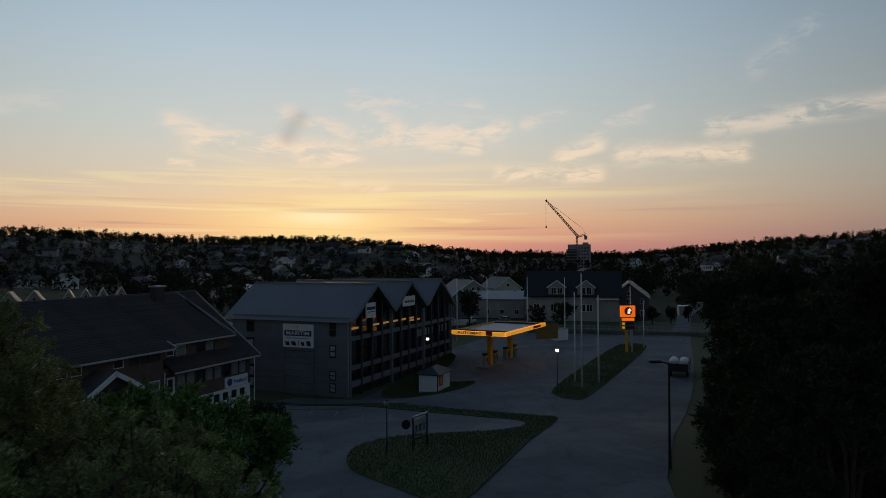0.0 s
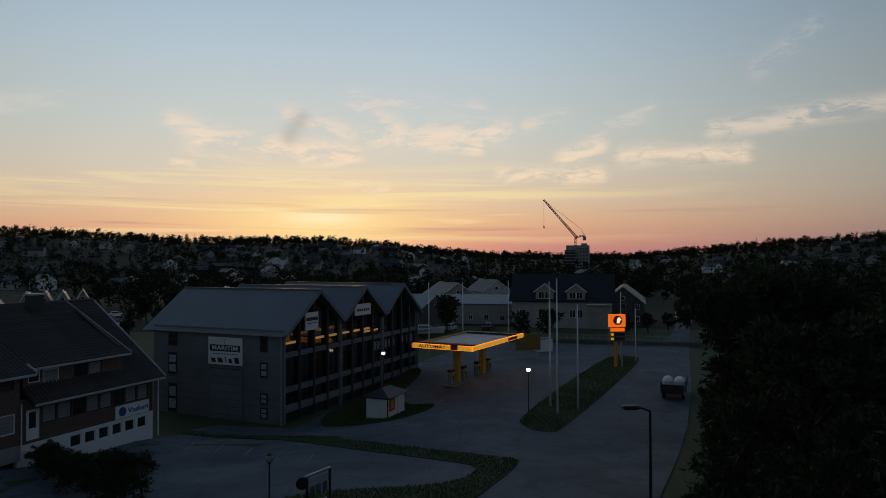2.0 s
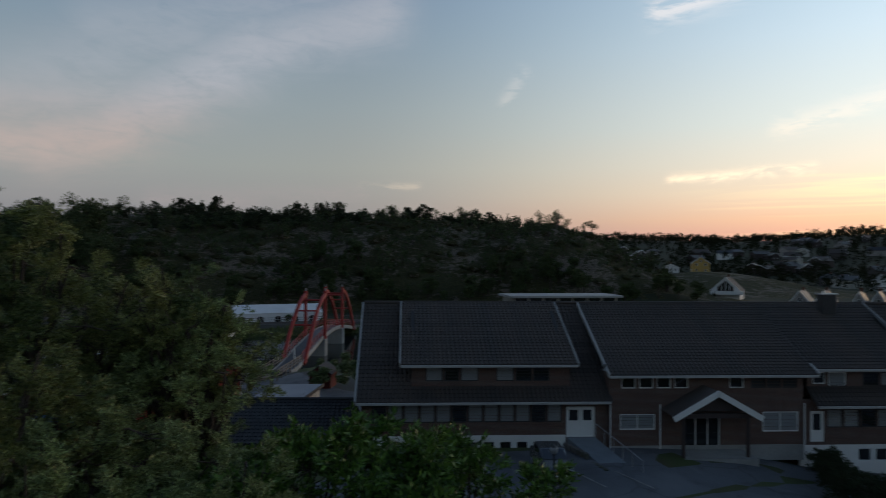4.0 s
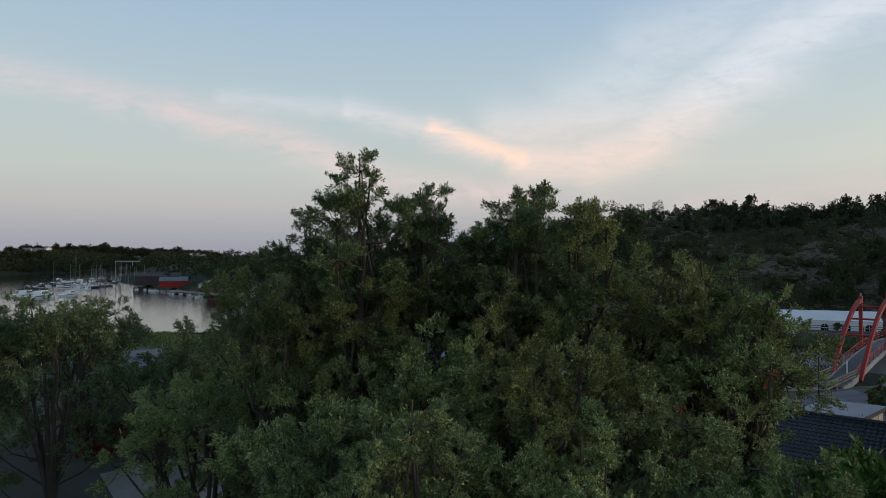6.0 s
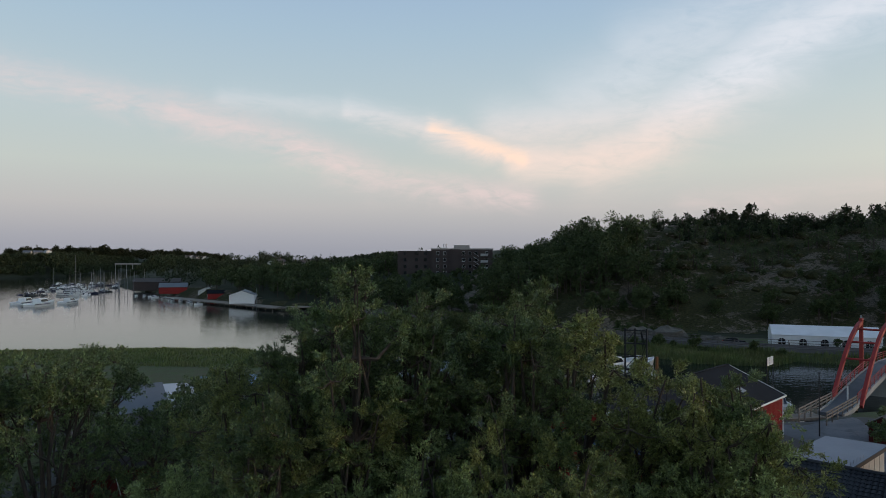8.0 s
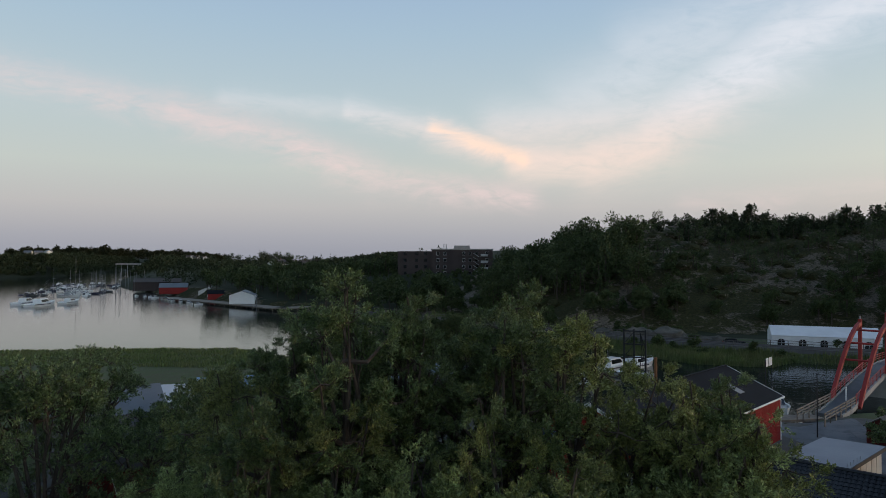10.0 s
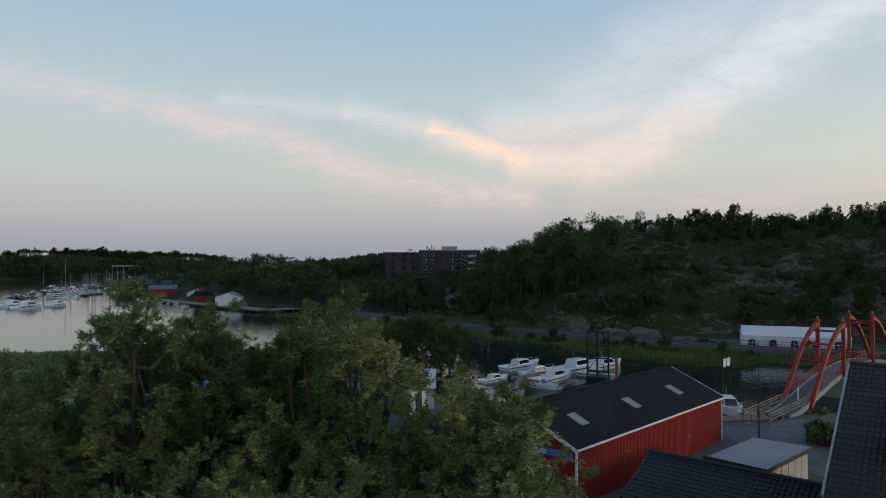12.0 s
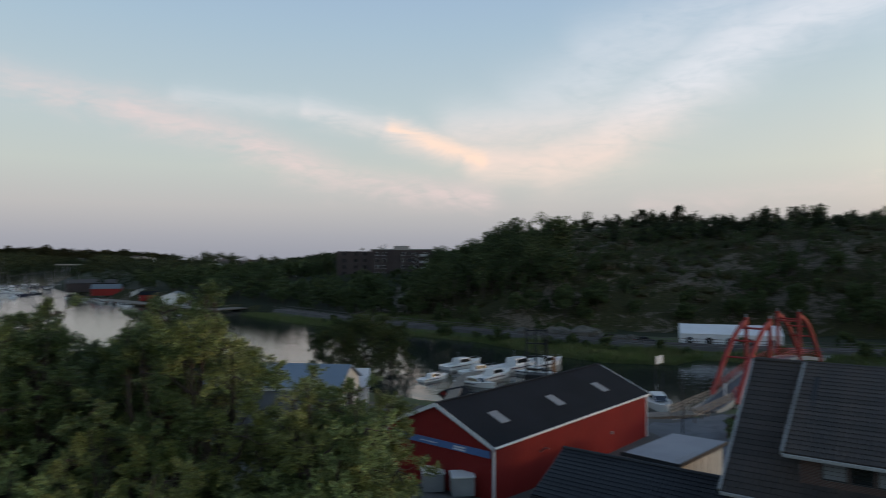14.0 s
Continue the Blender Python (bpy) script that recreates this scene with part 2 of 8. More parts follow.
def leafy(name, base, tint, var=0.35, leafvar=0.7, gloss=0.5):
    mat = material(name, base, 1.0 - gloss, 0, var, 0.7, 9.0, 0.0, tint, gloss, island=leafvar, rand=0.15)
    tree = mat.node_tree
    b, out = tree.nodes["Principled BSDF"], tree.nodes["Material Output"]
    thin = tree.nodes.new("ShaderNodeBsdfTranslucent")
    both = tree.nodes.new("ShaderNodeMixShader")
    both.inputs[0].default_value = 0.09
    tree.links.new(b.inputs["Base Color"].links[0].from_socket, thin.inputs[0])
    tree.links.new(b.outputs[0], both.inputs[1])
    tree.links.new(thin.outputs[0], both.inputs[2])
    tree.links.new(both.outputs[0], out.inputs[0])
    return mat


def paved(name, base, worn):
    """Asphalt with fine stone, broad worn patches, oil stains and thin dark cracks."""
    mat = material(name, base, 0.86, 0, 0.5, 0.16, 60, 0.35, worn, 0.3)
    tree = mat.node_tree
    put, plug, m, step, mix, ramp, noise_of, xyz, split = node_maker(tree)
    b = tree.nodes["Principled BSDF"]
    co = put("ShaderNodeTexCoord").outputs["Object"]
    first = b.inputs["Base Color"].links[0].from_socket
    blot = step(noise_of(co, 0.55, 3.0, 0.7), 0.52, 0.68)
    pale = step(noise_of(co, 0.09, 3.0, 0.6, 1.2), 0.5, 0.62)
    vor = put("ShaderNodeTexVoronoi", feature="DISTANCE_TO_EDGE")
    vor.inputs["Scale"].default_value = 0.16
    wob = put("ShaderNodeVectorMath", operation="ADD")
    sway = put("ShaderNodeTexNoise")
    sway.inputs["Scale"].default_value, sway.inputs["Detail"].default_value = 0.5, 4.0
    plug(sway.inputs["Vector"], co)
    plug(wob.inputs[0], co)
    plug(wob.inputs[1], mix(0.0, sway.outputs["Color"], (0, 0, 0, 1)))
    plug(vor.inputs["Vector"], wob.outputs[0])
    crack = m("SUBTRACT", 1.0, step(vor.outputs["Distance"], 0.004, 0.014))
    c = mix(m("MULTIPLY", pale, 0.45), first, (base[0] * 1.45, base[1] * 1.4, base[2] * 1.35, 1))
    c = mix(m("MULTIPLY", blot, 0.45), c, (base[0] * 0.5, base[1] * 0.5, base[2] * 0.5, 1))
    c = mix(m("MULTIPLY", crack, 0.22), c, (0.014, 0.015, 0.016, 1))
    plug(b.inputs["Base Color"], c)
    return mat


M = {}
M["asphalt"] = paved("asphalt", (0.130, 0.140, 0.154), (0.088, 0.096, 0.106))
M["gravel"] = material("gravel", (0.085, 0.085, 0.08), 0.95, 0, 0.5, 0.2, 50, 0.4, (0.055, 0.056, 0.05))
M["kerb"] = material("kerb_stone", (0.24, 0.24, 0.23), 0.85, 0, 0.4, 0.8, 20, 0.2)
M["grass"] = material("grass", (0.050, 0.078, 0.018), 0.95, 0, 0.7, 0.35, 30, 0.6, (0.062, 0.060, 0.024))
M["blade"] = material("grass_blades", (0.060, 0.095, 0.022), 0.8, 0, 0.5, 0.4, 20, 0.0, (0.075, 0.085, 0.032), island=0.25)
M["earth"] = material("earth", (0.030, 0.034, 0.018), 0.95, 0, 0.7, 0.06, 30, 0.5, (0.022, 0.03, 0.014), 0.2)
M["rock"] = material("rock", (0.15, 0.135, 0.13), 0.9, 0, 0.7, 0.12, 14, 0.8, (0.07, 0.075, 0.05))
M["roof_tile"] = material("roof_tile", (0.068, 0.053, 0.044), 0.75, 0, 0.4, 0.5, 12, 0.2, (0.042, 0.038, 0.036), rand=0.2)
M["black_tile"] = material("black_roof_tile", (0.018, 0.020, 0.024), 0.55, 0, 0.4, 0.5, 12, 0.2, rand=0.2)
M["brick"] = material("brick", (0.15, 0.062, 0.042), 0.9, 0, 0.5, 0.6, 18, 0.3, (0.10, 0.045, 0.034), island=0.25)
M["white"] = material("white_paint", (0.74, 0.74, 0.72), 0.6, 0, 0.12, 0.6, 20, 0.05, (0.6, 0.6, 0.58))
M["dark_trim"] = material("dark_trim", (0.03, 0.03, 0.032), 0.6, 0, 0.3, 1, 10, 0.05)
M["concrete"] = material("concrete", (0.33, 0.33, 0.32), 0.9, 0, 0.4, 0.4, 18, 0.2, (0.22, 0.22, 0.21))
M["metal_roof"] = material("metal_roof", (0.17, 0.185, 0.20), 0.45, 0.2, 0.25, 0.25, 10, 0.05, (0.13, 0.145, 0.16))
M["clad"] = material("grey_cladding", (0.165, 0.175, 0.19), 0.8, 0, 0.35, 0.35, 14, 0.15, (0.12, 0.127, 0.14), rand=0.1)
M["glass"] = glassy("window_glass", (0.015, 0.017, 0.02))
M["blind"] = material("window_blind", (0.24, 0.25, 0.26), 0.7, 0, 0.15, 1, 10, 0.0)
M["notice"] = material("pale_notice", (0.42, 0.44, 0.48), 0.7, 0, 0.5, 3.0, 6, 0.0, (0.18, 0.22, 0.32))
M["red_clad"] = material("red_cladding", (0.29, 0.022, 0.018), 0.6, 0, 0.3, 0.3, 16, 0.08, (0.21, 0.018, 0.015), 0.3)
M["felt"] = material("roof_felt", (0.014, 0.016, 0.021), 0.9, 0, 0.35, 0.2, 18, 0.1, None, 0.15)
M["bark"] = material("bark", (0.075, 0.058, 0.045), 0.95, 0, 0.5, 2.0, 8, 0.6)
M["leaf"] = leafy("leaves", (0.067, 0.106, 0.032), (0.146, 0.188, 0.070))
M["leaf_wood"] = leafy("wood_leaves", (0.046, 0.070, 0.025), (0.082, 0.100, 0.039), leafvar=0.4, gloss=0.25)
# near-black, matt leaves: the far woods' silhouette against the sky put into colour
M["leaf_silhouette"] = leafy("silhouette_leaves", (0.020, 0.024, 0.012), (0.032, 0.034, 0.018), leafvar=0.2, gloss=0.05)
M["leaf_olive"] = leafy("olive_leaves", (0.116, 0.147, 0.039), (0.229, 0.242, 0.077))
M["leaf_pale"] = leafy("pale_leaves", (0.147, 0.198, 0.067), (0.294, 0.350, 0.133))
M["leaf_fresh"] = leafy("fresh_leaves", (0.062, 0.136, 0.019), (0.108, 0.192, 0.032))
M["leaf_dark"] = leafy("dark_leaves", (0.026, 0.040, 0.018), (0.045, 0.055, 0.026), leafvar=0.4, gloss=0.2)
M["steel"] = material("galvanised_steel", (0.42, 0.43, 0.44), 0.5, 0.6, 0.2, 2, 10, 0.05)
M["black_metal"] = material("black_metal", (0.018, 0.018, 0.02), 0.5, 0.2, 0.2, 2, 10, 0.05)
M["yellow"] = material("yellow_paint", (0.62, 0.36, 0.03), 0.45, 0, 0.15, 1, 10, 0.02)
M["red"] = material("red_paint", (0.55, 0.03, 0.02), 0.4, 0, 0.15, 1, 10, 0.02)
M["bridge_red"] = material("red_bridge_paint", (0.34, 0.032, 0.026), 0.6, 0, 0.3, 0.7, 12, 0.05, (0.23, 0.024, 0.02))
M["blue"] = material("blue_paint", (0.02, 0.06, 0.28), 0.5, 0, 0.15, 1, 10, 0.02)
M["ink"] = material("dark_lettering", (0.012, 0.016, 0.05), 0.6, 0, 0.1, 1, 10, 0.0)
M["canvas"] = material("white_canvas", (0.72, 0.73, 0.75), 0.7, 0, 0.12, 0.5, 8, 0.1)
M["cream"] = material("cream_wall", (0.52, 0.50, 0.44), 0.8, 0, 0.2, 0.6, 14, 0.05)
M["grey_wall"] = material("grey_wall", (0.34, 0.32, 0.30), 0.85, 0, 0.25, 0.5, 12, 0.1)
M["wood"] = material("weathered_wood", (0.24, 0.20, 0.16), 0.85, 0, 0.4, 1.2, 12, 0.2)
M["reed"] = material("reeds", (0.085, 0.125, 0.03), 0.9, 0, 0.5, 0.2, 12, 0.0, (0.12, 0.13, 0.05), island=0.3)
M["rubber"] = material("tyre_rubber", (0.02, 0.02, 0.02), 0.9, 0, 0.2, 3, 10, 0.1)
M["boat"] = material("white_gelcoat", (0.75, 0.75, 0.74), 0.25, 0, 0.08, 0.8, 10, 0.0)
M["rail"] = material("railway_steel", (0.16, 0.14, 0.13), 0.6, 0.5, 0.3, 1, 10, 0.1)
M["ballast"] = material("ballast", (0.10, 0.095, 0.09), 0.95, 0, 0.6, 0.3, 40, 0.4)
M["dark_wall"] = material("dark_brown_wall", (0.055, 0.04, 0.038), 0.8, 0, 0.3, 0.3, 10, 0.1)
M["trim_white"] = material("weathered_white_trim", (0.40, 0.40, 0.39), 0.7, 0, 0.3, 0.8, 14, 0.05, (0.34, 0.34, 0.33))
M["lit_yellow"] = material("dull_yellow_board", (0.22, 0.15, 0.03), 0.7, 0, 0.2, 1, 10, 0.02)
M["ramp_felt"] = material("ramp_surface", (0.20, 0.23, 0.26), 0.8, 0, 0.2, 0.8, 12, 0.1)
M["deck_pale"] = material("pale_deck", (0.42, 0.44, 0.46), 0.6, 0, 0.2, 0.4, 12, 0.05)
M["sign_blue"] = material("blue_sign", (0.10, 0.20, 0.42), 0.5, 0, 0.12, 1, 10, 0.0)
M["rust"] = material("rusty_steel", (0.26, 0.11, 0.04), 0.85, 0, 0.4, 1, 10, 0.2)
M["bay_paint"] = material("faded_line_paint", (0.26, 0.26, 0.25), 0.8, 0, 0.5, 1.5, 10, 0.0)
M["clear"] = glassy("clear_glass", (0.9, 0.92, 0.92), 0.02)
M["clear"].node_tree.nodes["Principled BSDF"].inputs["Transmission Weight"].default_value = 1.0
M["lamp_glow"] = glowing("lamp_glow", (1.0, 0.86, 0.62), 2.2)
M["warm_glow"] = glowing("warm_room_light", (1.0, 0.5, 0.14), 0.17)
M["sign_glow"] = glowing("lit_orange_sign", (1.0, 0.16, 0.005), 0.75)
M["fascia_glow"] = glowing("lit_yellow_fascia", (1.0, 0.48, 0.04), 0.42)
M["white_glow"] = glowing("lit_white_sign", (1.0, 0.85, 0.6), 0.8)



def hillside_material():
    """Bare granite showing through heather and moss, broken at several scales."""
    mat = bpy.data.materials.new("rocky_hillside")
    mat.use_nodes = True
    tree = mat.node_tree
    put, plug, m, step, mix, ramp, noise_of, xyz, split = node_maker(tree)
    b = tree.nodes["Principled BSDF"]
    co = put("ShaderNodeTexCoord").outputs["Object"]
    cx, cy, cz = split(co)
    flat = xyz(cx, cy, m("MULTIPLY", cz, 2.6))                     # the rock lies in level ledges
    n1, n2, n3 = noise_of(co, 0.045, 6.0, 0.6, 0.5), noise_of(flat, 0.3, 9.0, 0.78, 0.8), noise_of(flat, 1.7, 6.0, 0.75)
    veg = mix(step(n3, 0.3, 0.7), (0.021, 0.025, 0.010, 1), (0.078, 0.076, 0.030, 1))
    stone = mix(step(n3, 0.28, 0.72), (0.050, 0.042, 0.032, 1), (0.270, 0.228, 0.178, 1))
    f = m("ADD", m("MULTIPLY", n1, 0.4), m("MULTIPLY", n2, 0.6))
    plug(b.inputs["Base Color"], mix(step(f, 0.505, 0.55), veg, stone))
    b.inputs["Roughness"].default_value = 0.95
    b.inputs["Specular IOR Level"].default_value = 0.2
    bp = put("ShaderNodeBump")
    bp.inputs["Strength"].default_value, bp.inputs["Distance"].default_value = 0.9, 1.2
    plug(bp.inputs["Height"], m("ADD", n2, m("MULTIPLY", n3, 0.35)))
    plug(b.inputs["Normal"], bp.outputs[0])
    return mat


M["hillside"] = hillside_material()
wat = bpy.data.materials.new("fjord_water")
wat.use_nodes = True


def build_water():
    tree = wat.node_tree
    put, plug, m, step, mix, ramp, noise_of, xyz, split = node_maker(tree)
    b = tree.nodes["Principled BSDF"]
    b.inputs["Base Color"].default_value = (0.012, 0.018, 0.018, 1)
    b.inputs["Roughness"].default_value = 0.06
    b.inputs["IOR"].default_value = 1.33
    co = put("ShaderNodeTexCoord").outputs["Object"]
    mp = put("ShaderNodeMapping")
    mp.inputs["Rotation"].default_value = (0, 0, radians(-20))
    mp.inputs["Scale"].default_value = (0.9, 0.35, 1.0)
    plug(mp.inputs[0], co)
    n1 = noise_of(mp.outputs[0], 1.1, 3.0, 0.6)
    n2 = noise_of(co, 0.07, 2.0, 0.5)
    bp = put("ShaderNodeBump")
    bp.inputs["Strength"].default_value, bp.inputs["Distance"].default_value = 0.16, 0.2
    plug(bp.inputs["Height"], m("ADD", n1, n2))
    plug(b.inputs["Normal"], bp.outputs[0])


build_water()


# ---- building kit ----
def obj(name, verts, faces, mat, parent=None, label="", smooth=False):
    me = bpy.data.meshes.new(name)
    me.from_pydata([tuple(v) for v in verts], [], faces)
    me.update()
    if smooth:
        me.polygons.foreach_set("use_smooth", [True] * len(me.polygons))
    if mat is not None:
        me.materials.append(mat)
    ob = new(name, me)
    if parent is not None:
        ob.parent = parent
    if label:
        ob["label"] = label
    return ob


def part(name, bm, mat, parent=None, label="", smooth=False):
    """Links a bmesh as one mesh object under a thing or a part."""
    me = bpy.data.meshes.new(name)
    bm.normal_update()
    bm.to_mesh(me)
    bm.free()
    if smooth:
        me.polygons.foreach_set("use_smooth", [True] * len(me.polygons))
    me.materials.append(mat)
    ob = new(name, me)
    if parent is not None:
        ob.parent = parent
    if label:
        ob["label"] = label
    return ob


def thing(name, m, label, category, group="", kind=""):
    """An empty at the base of a thing, to carry its parts."""
    ob = new(name)
    ob.empty_display_size = 0.2
    ob.matrix_world = m
    return tagged(ob, label, category, group, kind)


def box(bm, x0, y0, z0, x1, y1, z1, bev=0.0):
    if bev <= 0:
        vs = [bm.verts.new(p) for p in ((x0, y0, z0), (x1, y0, z0), (x1, y1, z0), (x0, y1, z0), (x0, y0, z1), (x1, y0, z1), (x1, y1, z1), (x0, y1, z1))]
        for f in ((3, 2, 1, 0), (4, 5, 6, 7), (0, 1, 5, 4), (1, 2, 6, 5), (2, 3, 7, 6), (3, 0, 4, 7)):
            bm.faces.new([vs[i] for i in f])
        return bm
    ring = lambda z, k: [bm.verts.new(p) for p in ((x0 + bev * (1 + k), y0 + k * bev, z), (x1 - bev * (1 + k), y0 + k * bev, z), (x1 - k * bev, y0 + bev * (1 + k), z),
                         (x1 - k * bev, y1 - bev * (1 + k), z), (x1 - bev * (1 + k), y1 - k * bev, z), (x0 + bev * (1 + k), y1 - k * bev, z),
                         (x0 + k * bev, y1 - bev * (1 + k), z), (x0 + k * bev, y0 + bev * (1 + k), z))]
    rs = [ring(z0, 1), ring(z0 + bev, 0), ring(z1 - bev, 0), ring(z1, 1)]
    bm.faces.new(rs[0][::-1])
    bm.faces.new(rs[3])
    for a, b in zip(rs, rs[1:]):
        for i in range(8):
            bm.faces.new((a[i], a[(i + 1) % 8], b[(i + 1) % 8], b[i]))
    return bm


def B(x0, y0, z0, x1, y1, z1, bev=0.0):
    return box(bmesh.new(), x0, y0, z0, x1, y1, z1, bev)


def tube(bm, pts, r0, r1=None, n=8):
    """A tapering round bar along points."""
    r1 = r0 if r1 is None else r1
    pts = [Vector(p) for p in pts]
    rings = []
    for i, p in enumerate(pts):
        d = (pts[min(i + 1, len(pts) - 1)] - pts[max(i - 1, 0)]).normalized()
        q = d.to_track_quat("Z", "Y")
        r = r0 + (r1 - r0) * i / (len(pts) - 1)
        rings.append([bm.verts.new(p + q @ Vector((cos(2 * pi * k / n) * r, sin(2 * pi * k / n) * r, 0))) for k in range(n)])
    for a, b in zip(rings, rings[1:]):
        for k in range(n):
            bm.faces.new((a[k], a[(k + 1) % n], b[(k + 1) % n], b[k]))
    bm.faces.new(rings[0][::-1])
    bm.faces.new(rings[-1])
    return bm


def T(pts, r0, r1=None, n=8):
    return tube(bmesh.new(), pts, r0, r1, n)


def slab(bm, pts, thick):
    """A plate of even thickness under a flat polygon of points."""
    pts = [Vector(p) for p in pts]
    n = (pts[1] - pts[0]).cross(pts[2] - pts[0]).normalized() * thick
    a = [bm.verts.new(p) for p in pts]
    b = [bm.verts.new(p - n) for p in pts]
    bm.faces.new(a)
    bm.faces.new(b[::-1])
    for i in range(len(pts)):
        j = (i + 1) % len(pts)
        bm.faces.new((a[j], a[i], b[i], b[j]))
    return bm


def S(pts, thick):
    return slab(bmesh.new(), pts, thick)


def prism(bm, prof, y0, y1):
    """A profile of (x, z) drawn out along y."""
    a = [bm.verts.new((x, y0, z)) for x, z in prof]
    b = [bm.verts.new((x, y1, z)) for x, z in prof]
    bm.faces.new(a)
    bm.faces.new(b[::-1])
    for i in range(len(prof)):
        j = (i + 1) % len(prof)
        bm.faces.new((a[j], a[i], b[i], b[j]))
    return bm


def frame_of(x, y, z, deg):
    return pose(x, y, z, 0, 0, deg)


# ---- ground ----
HX, HY = 5.0, -0.2     # datum of the harbour side: its places are given from here


def harbour_of(x, y, z, deg):
    return pose(x + HX, y + HY, z, 0, 0, deg)


def harbour_land(x, y):
    return land1(x + HX, y + HY)


def from_datum(pts):
    return [(x + HX, y + HY) for x, y in pts]


SHORE = from_datum([(-30, -320), (-70, -150), (-104, -90), (-114, -63), (-103, -36), (-88, -6), (-82, 12), (-82, 30), (-90, 37), (-97, 60), (-100, 95), (-122, 98), (-130, 60),
         (-134, 30), (-143, 8), (-158, -8), (-172, -34), (-186, -60), (-214, -92), (-222, -130), (-250, -175), (-330, -290), (-480, -420), (-790, -630), (-1100, -960), (-760, -760), (-545, -600), (-470, -620), (-300, -660), (-40, -700)])


def smooth(v, lo, hi):
    t = np.clip((v - lo) / (hi - lo), 0, 1)
    return t * t * (3 - 2 * t)


def shore_distance(x, y):
    """Metres from the shore, positive on land."""
    d = np.full(x.shape, 1e9)
    inside = np.zeros(x.shape, bool)
    for (ax, ay), (bx, by) in zip(SHORE, SHORE[1:] + SHORE[:1]):
        vx, vy = bx - ax, by - ay
        t = np.clip(((x - ax) * vx + (y - ay) * vy) / (vx * vx + vy * vy), 0, 1)
        d = np.minimum(d, np.hypot(x - ax - t * vx, y - ay - t * vy))
        inside ^= ((ay > y) != (by > y)) & (x < (bx - ax) * (y - ay) / (by - ay + 1e-12) + ax)
    return np.where(inside, -d, d)


def lumps(x, y, s):
    return (np.sin(x / s + 1.3) * np.cos(y / s * 1.13 + 0.4) + 0.5 * np.sin(x / s * 2.3 + y / s * 1.7) + 0.25 * np.sin(x / s * 5.1 - y / s * 4.3 + 2))


# far hills: azimuth (degrees, right positive) and height at 900 m
SKYLINE = [(-180, 4), (-150, 12), (-141, 15), (-136, 17), (-131, 14), (-127, 9), (-123, 4), (-118, 9), (-112, 22), (-95, 34), (-72, 34), (-58, 34), (-50, 36), (-40, 38), (-32, 45), (-26, 43), (-18, 34), (-10, 36), (-4, 30),
           (4, 16), (10, 14), (16, 12), (22, 22), (28, 30), (34, 38), (50, 45), (90, 30), (140, 10), (180, 4)]


def land(x, y):
    """Height of the ground."""
    x, y = np.asarray(x, float), np.asarray(y, float)
    r = np.hypot(x, y - 15)
    az = np.degrees(np.arctan2(x, y - 15))
    far = np.interp(az, [a for a, _ in SKYLINE], [h for _, h in SKYLINE])
    h = far * smooth(r, 330, 950) * (1 + 0.10 * lumps(x, y, 130)) + far * 0.25 * smooth(r, 950, 2200)
    # terrace with the car park, sloping down to the workshop
    h = h + 1.5 * (1 - smooth(y, 46, 66)) * smooth(x, -47, -38) * (1 - smooth(x, 14, 40))
    h = h + 0.6 * (1 - smooth(y, 52, 60)) * smooth(x, -44, -36) * (1 - smooth(x, -26, -20)) 
    h = h - 1.25 * (1 - smooth(np.hypot((x + 14) / 22, (y - 86) / 20), 0.55, 1.05))
    hx, hy = x - HX, y - HY
    # rocky hill across the channel
    front = -163 - 9 * np.sin(hy / 31.0) + np.where(hy > 120, (hy - 120) * 0.16, 0) - np.where(hy < 0, (-hy) * 0.55, 0)
    t = np.clip((front - hx) / 62, 0, 1)
    rise = 27 * (1 - (1 - t) ** 1.7) * smooth(hy, -75, 25) * (1 - smooth(hy, 150, 222))
    rise = rise * (1 + 0.06 * lumps(hx, hy, 17) * (0.35 + t)) + 0.9 * lumps(hx, hy, 5.5) * smooth(t, 0.02, 0.2) * smooth(hy, -70, -20) * (1 - smooth(hy, 185, 215))
    back = 1 - 0.45 * smooth(front - hx, 70, 260)
    h = h + rise * back
    # knoll under the apartment block
    h = h + 10.5 * np.exp(-(((hx + 292) / 44) ** 2 + ((hy + 76) / 40) ** 2))
    h = h + 8 * np.exp(-(((hx + 300) / 60) ** 2 + ((hy + 150) / 60) ** 2)) + 9 * np.exp(-(((hx + 420) / 70) ** 2 + ((hy + 260) / 60) ** 2))
    # slope with the houses behind the hill
    h = h + 9 * np.exp(-(((x + 225) / 45) ** 2 + ((y - 262) / 40) ** 2))
    s = shore_distance(x, y)
    h = np.where(s > 0, -0.9 + (h + 0.9) * smooth(s, 0, 3.0), -0.9 - np.minimum(2.0, -s * 0.35))
    return h


def land1(x, y):
    return float(land(np.array([x]), np.array([y]))[0])


def axis(lo, hi, step, far):
    a = list(np.arange(lo, hi + 0.1, step))
    s = step
    while a[-1] < far:
        s = min(s * 1.12, 260)
        a.append(a[-1] + s)
    s = step
    while a[0] > -far:
        s = min(s * 1.12, 260)
        a.insert(0, a[0] - s)
    return np.array(a)


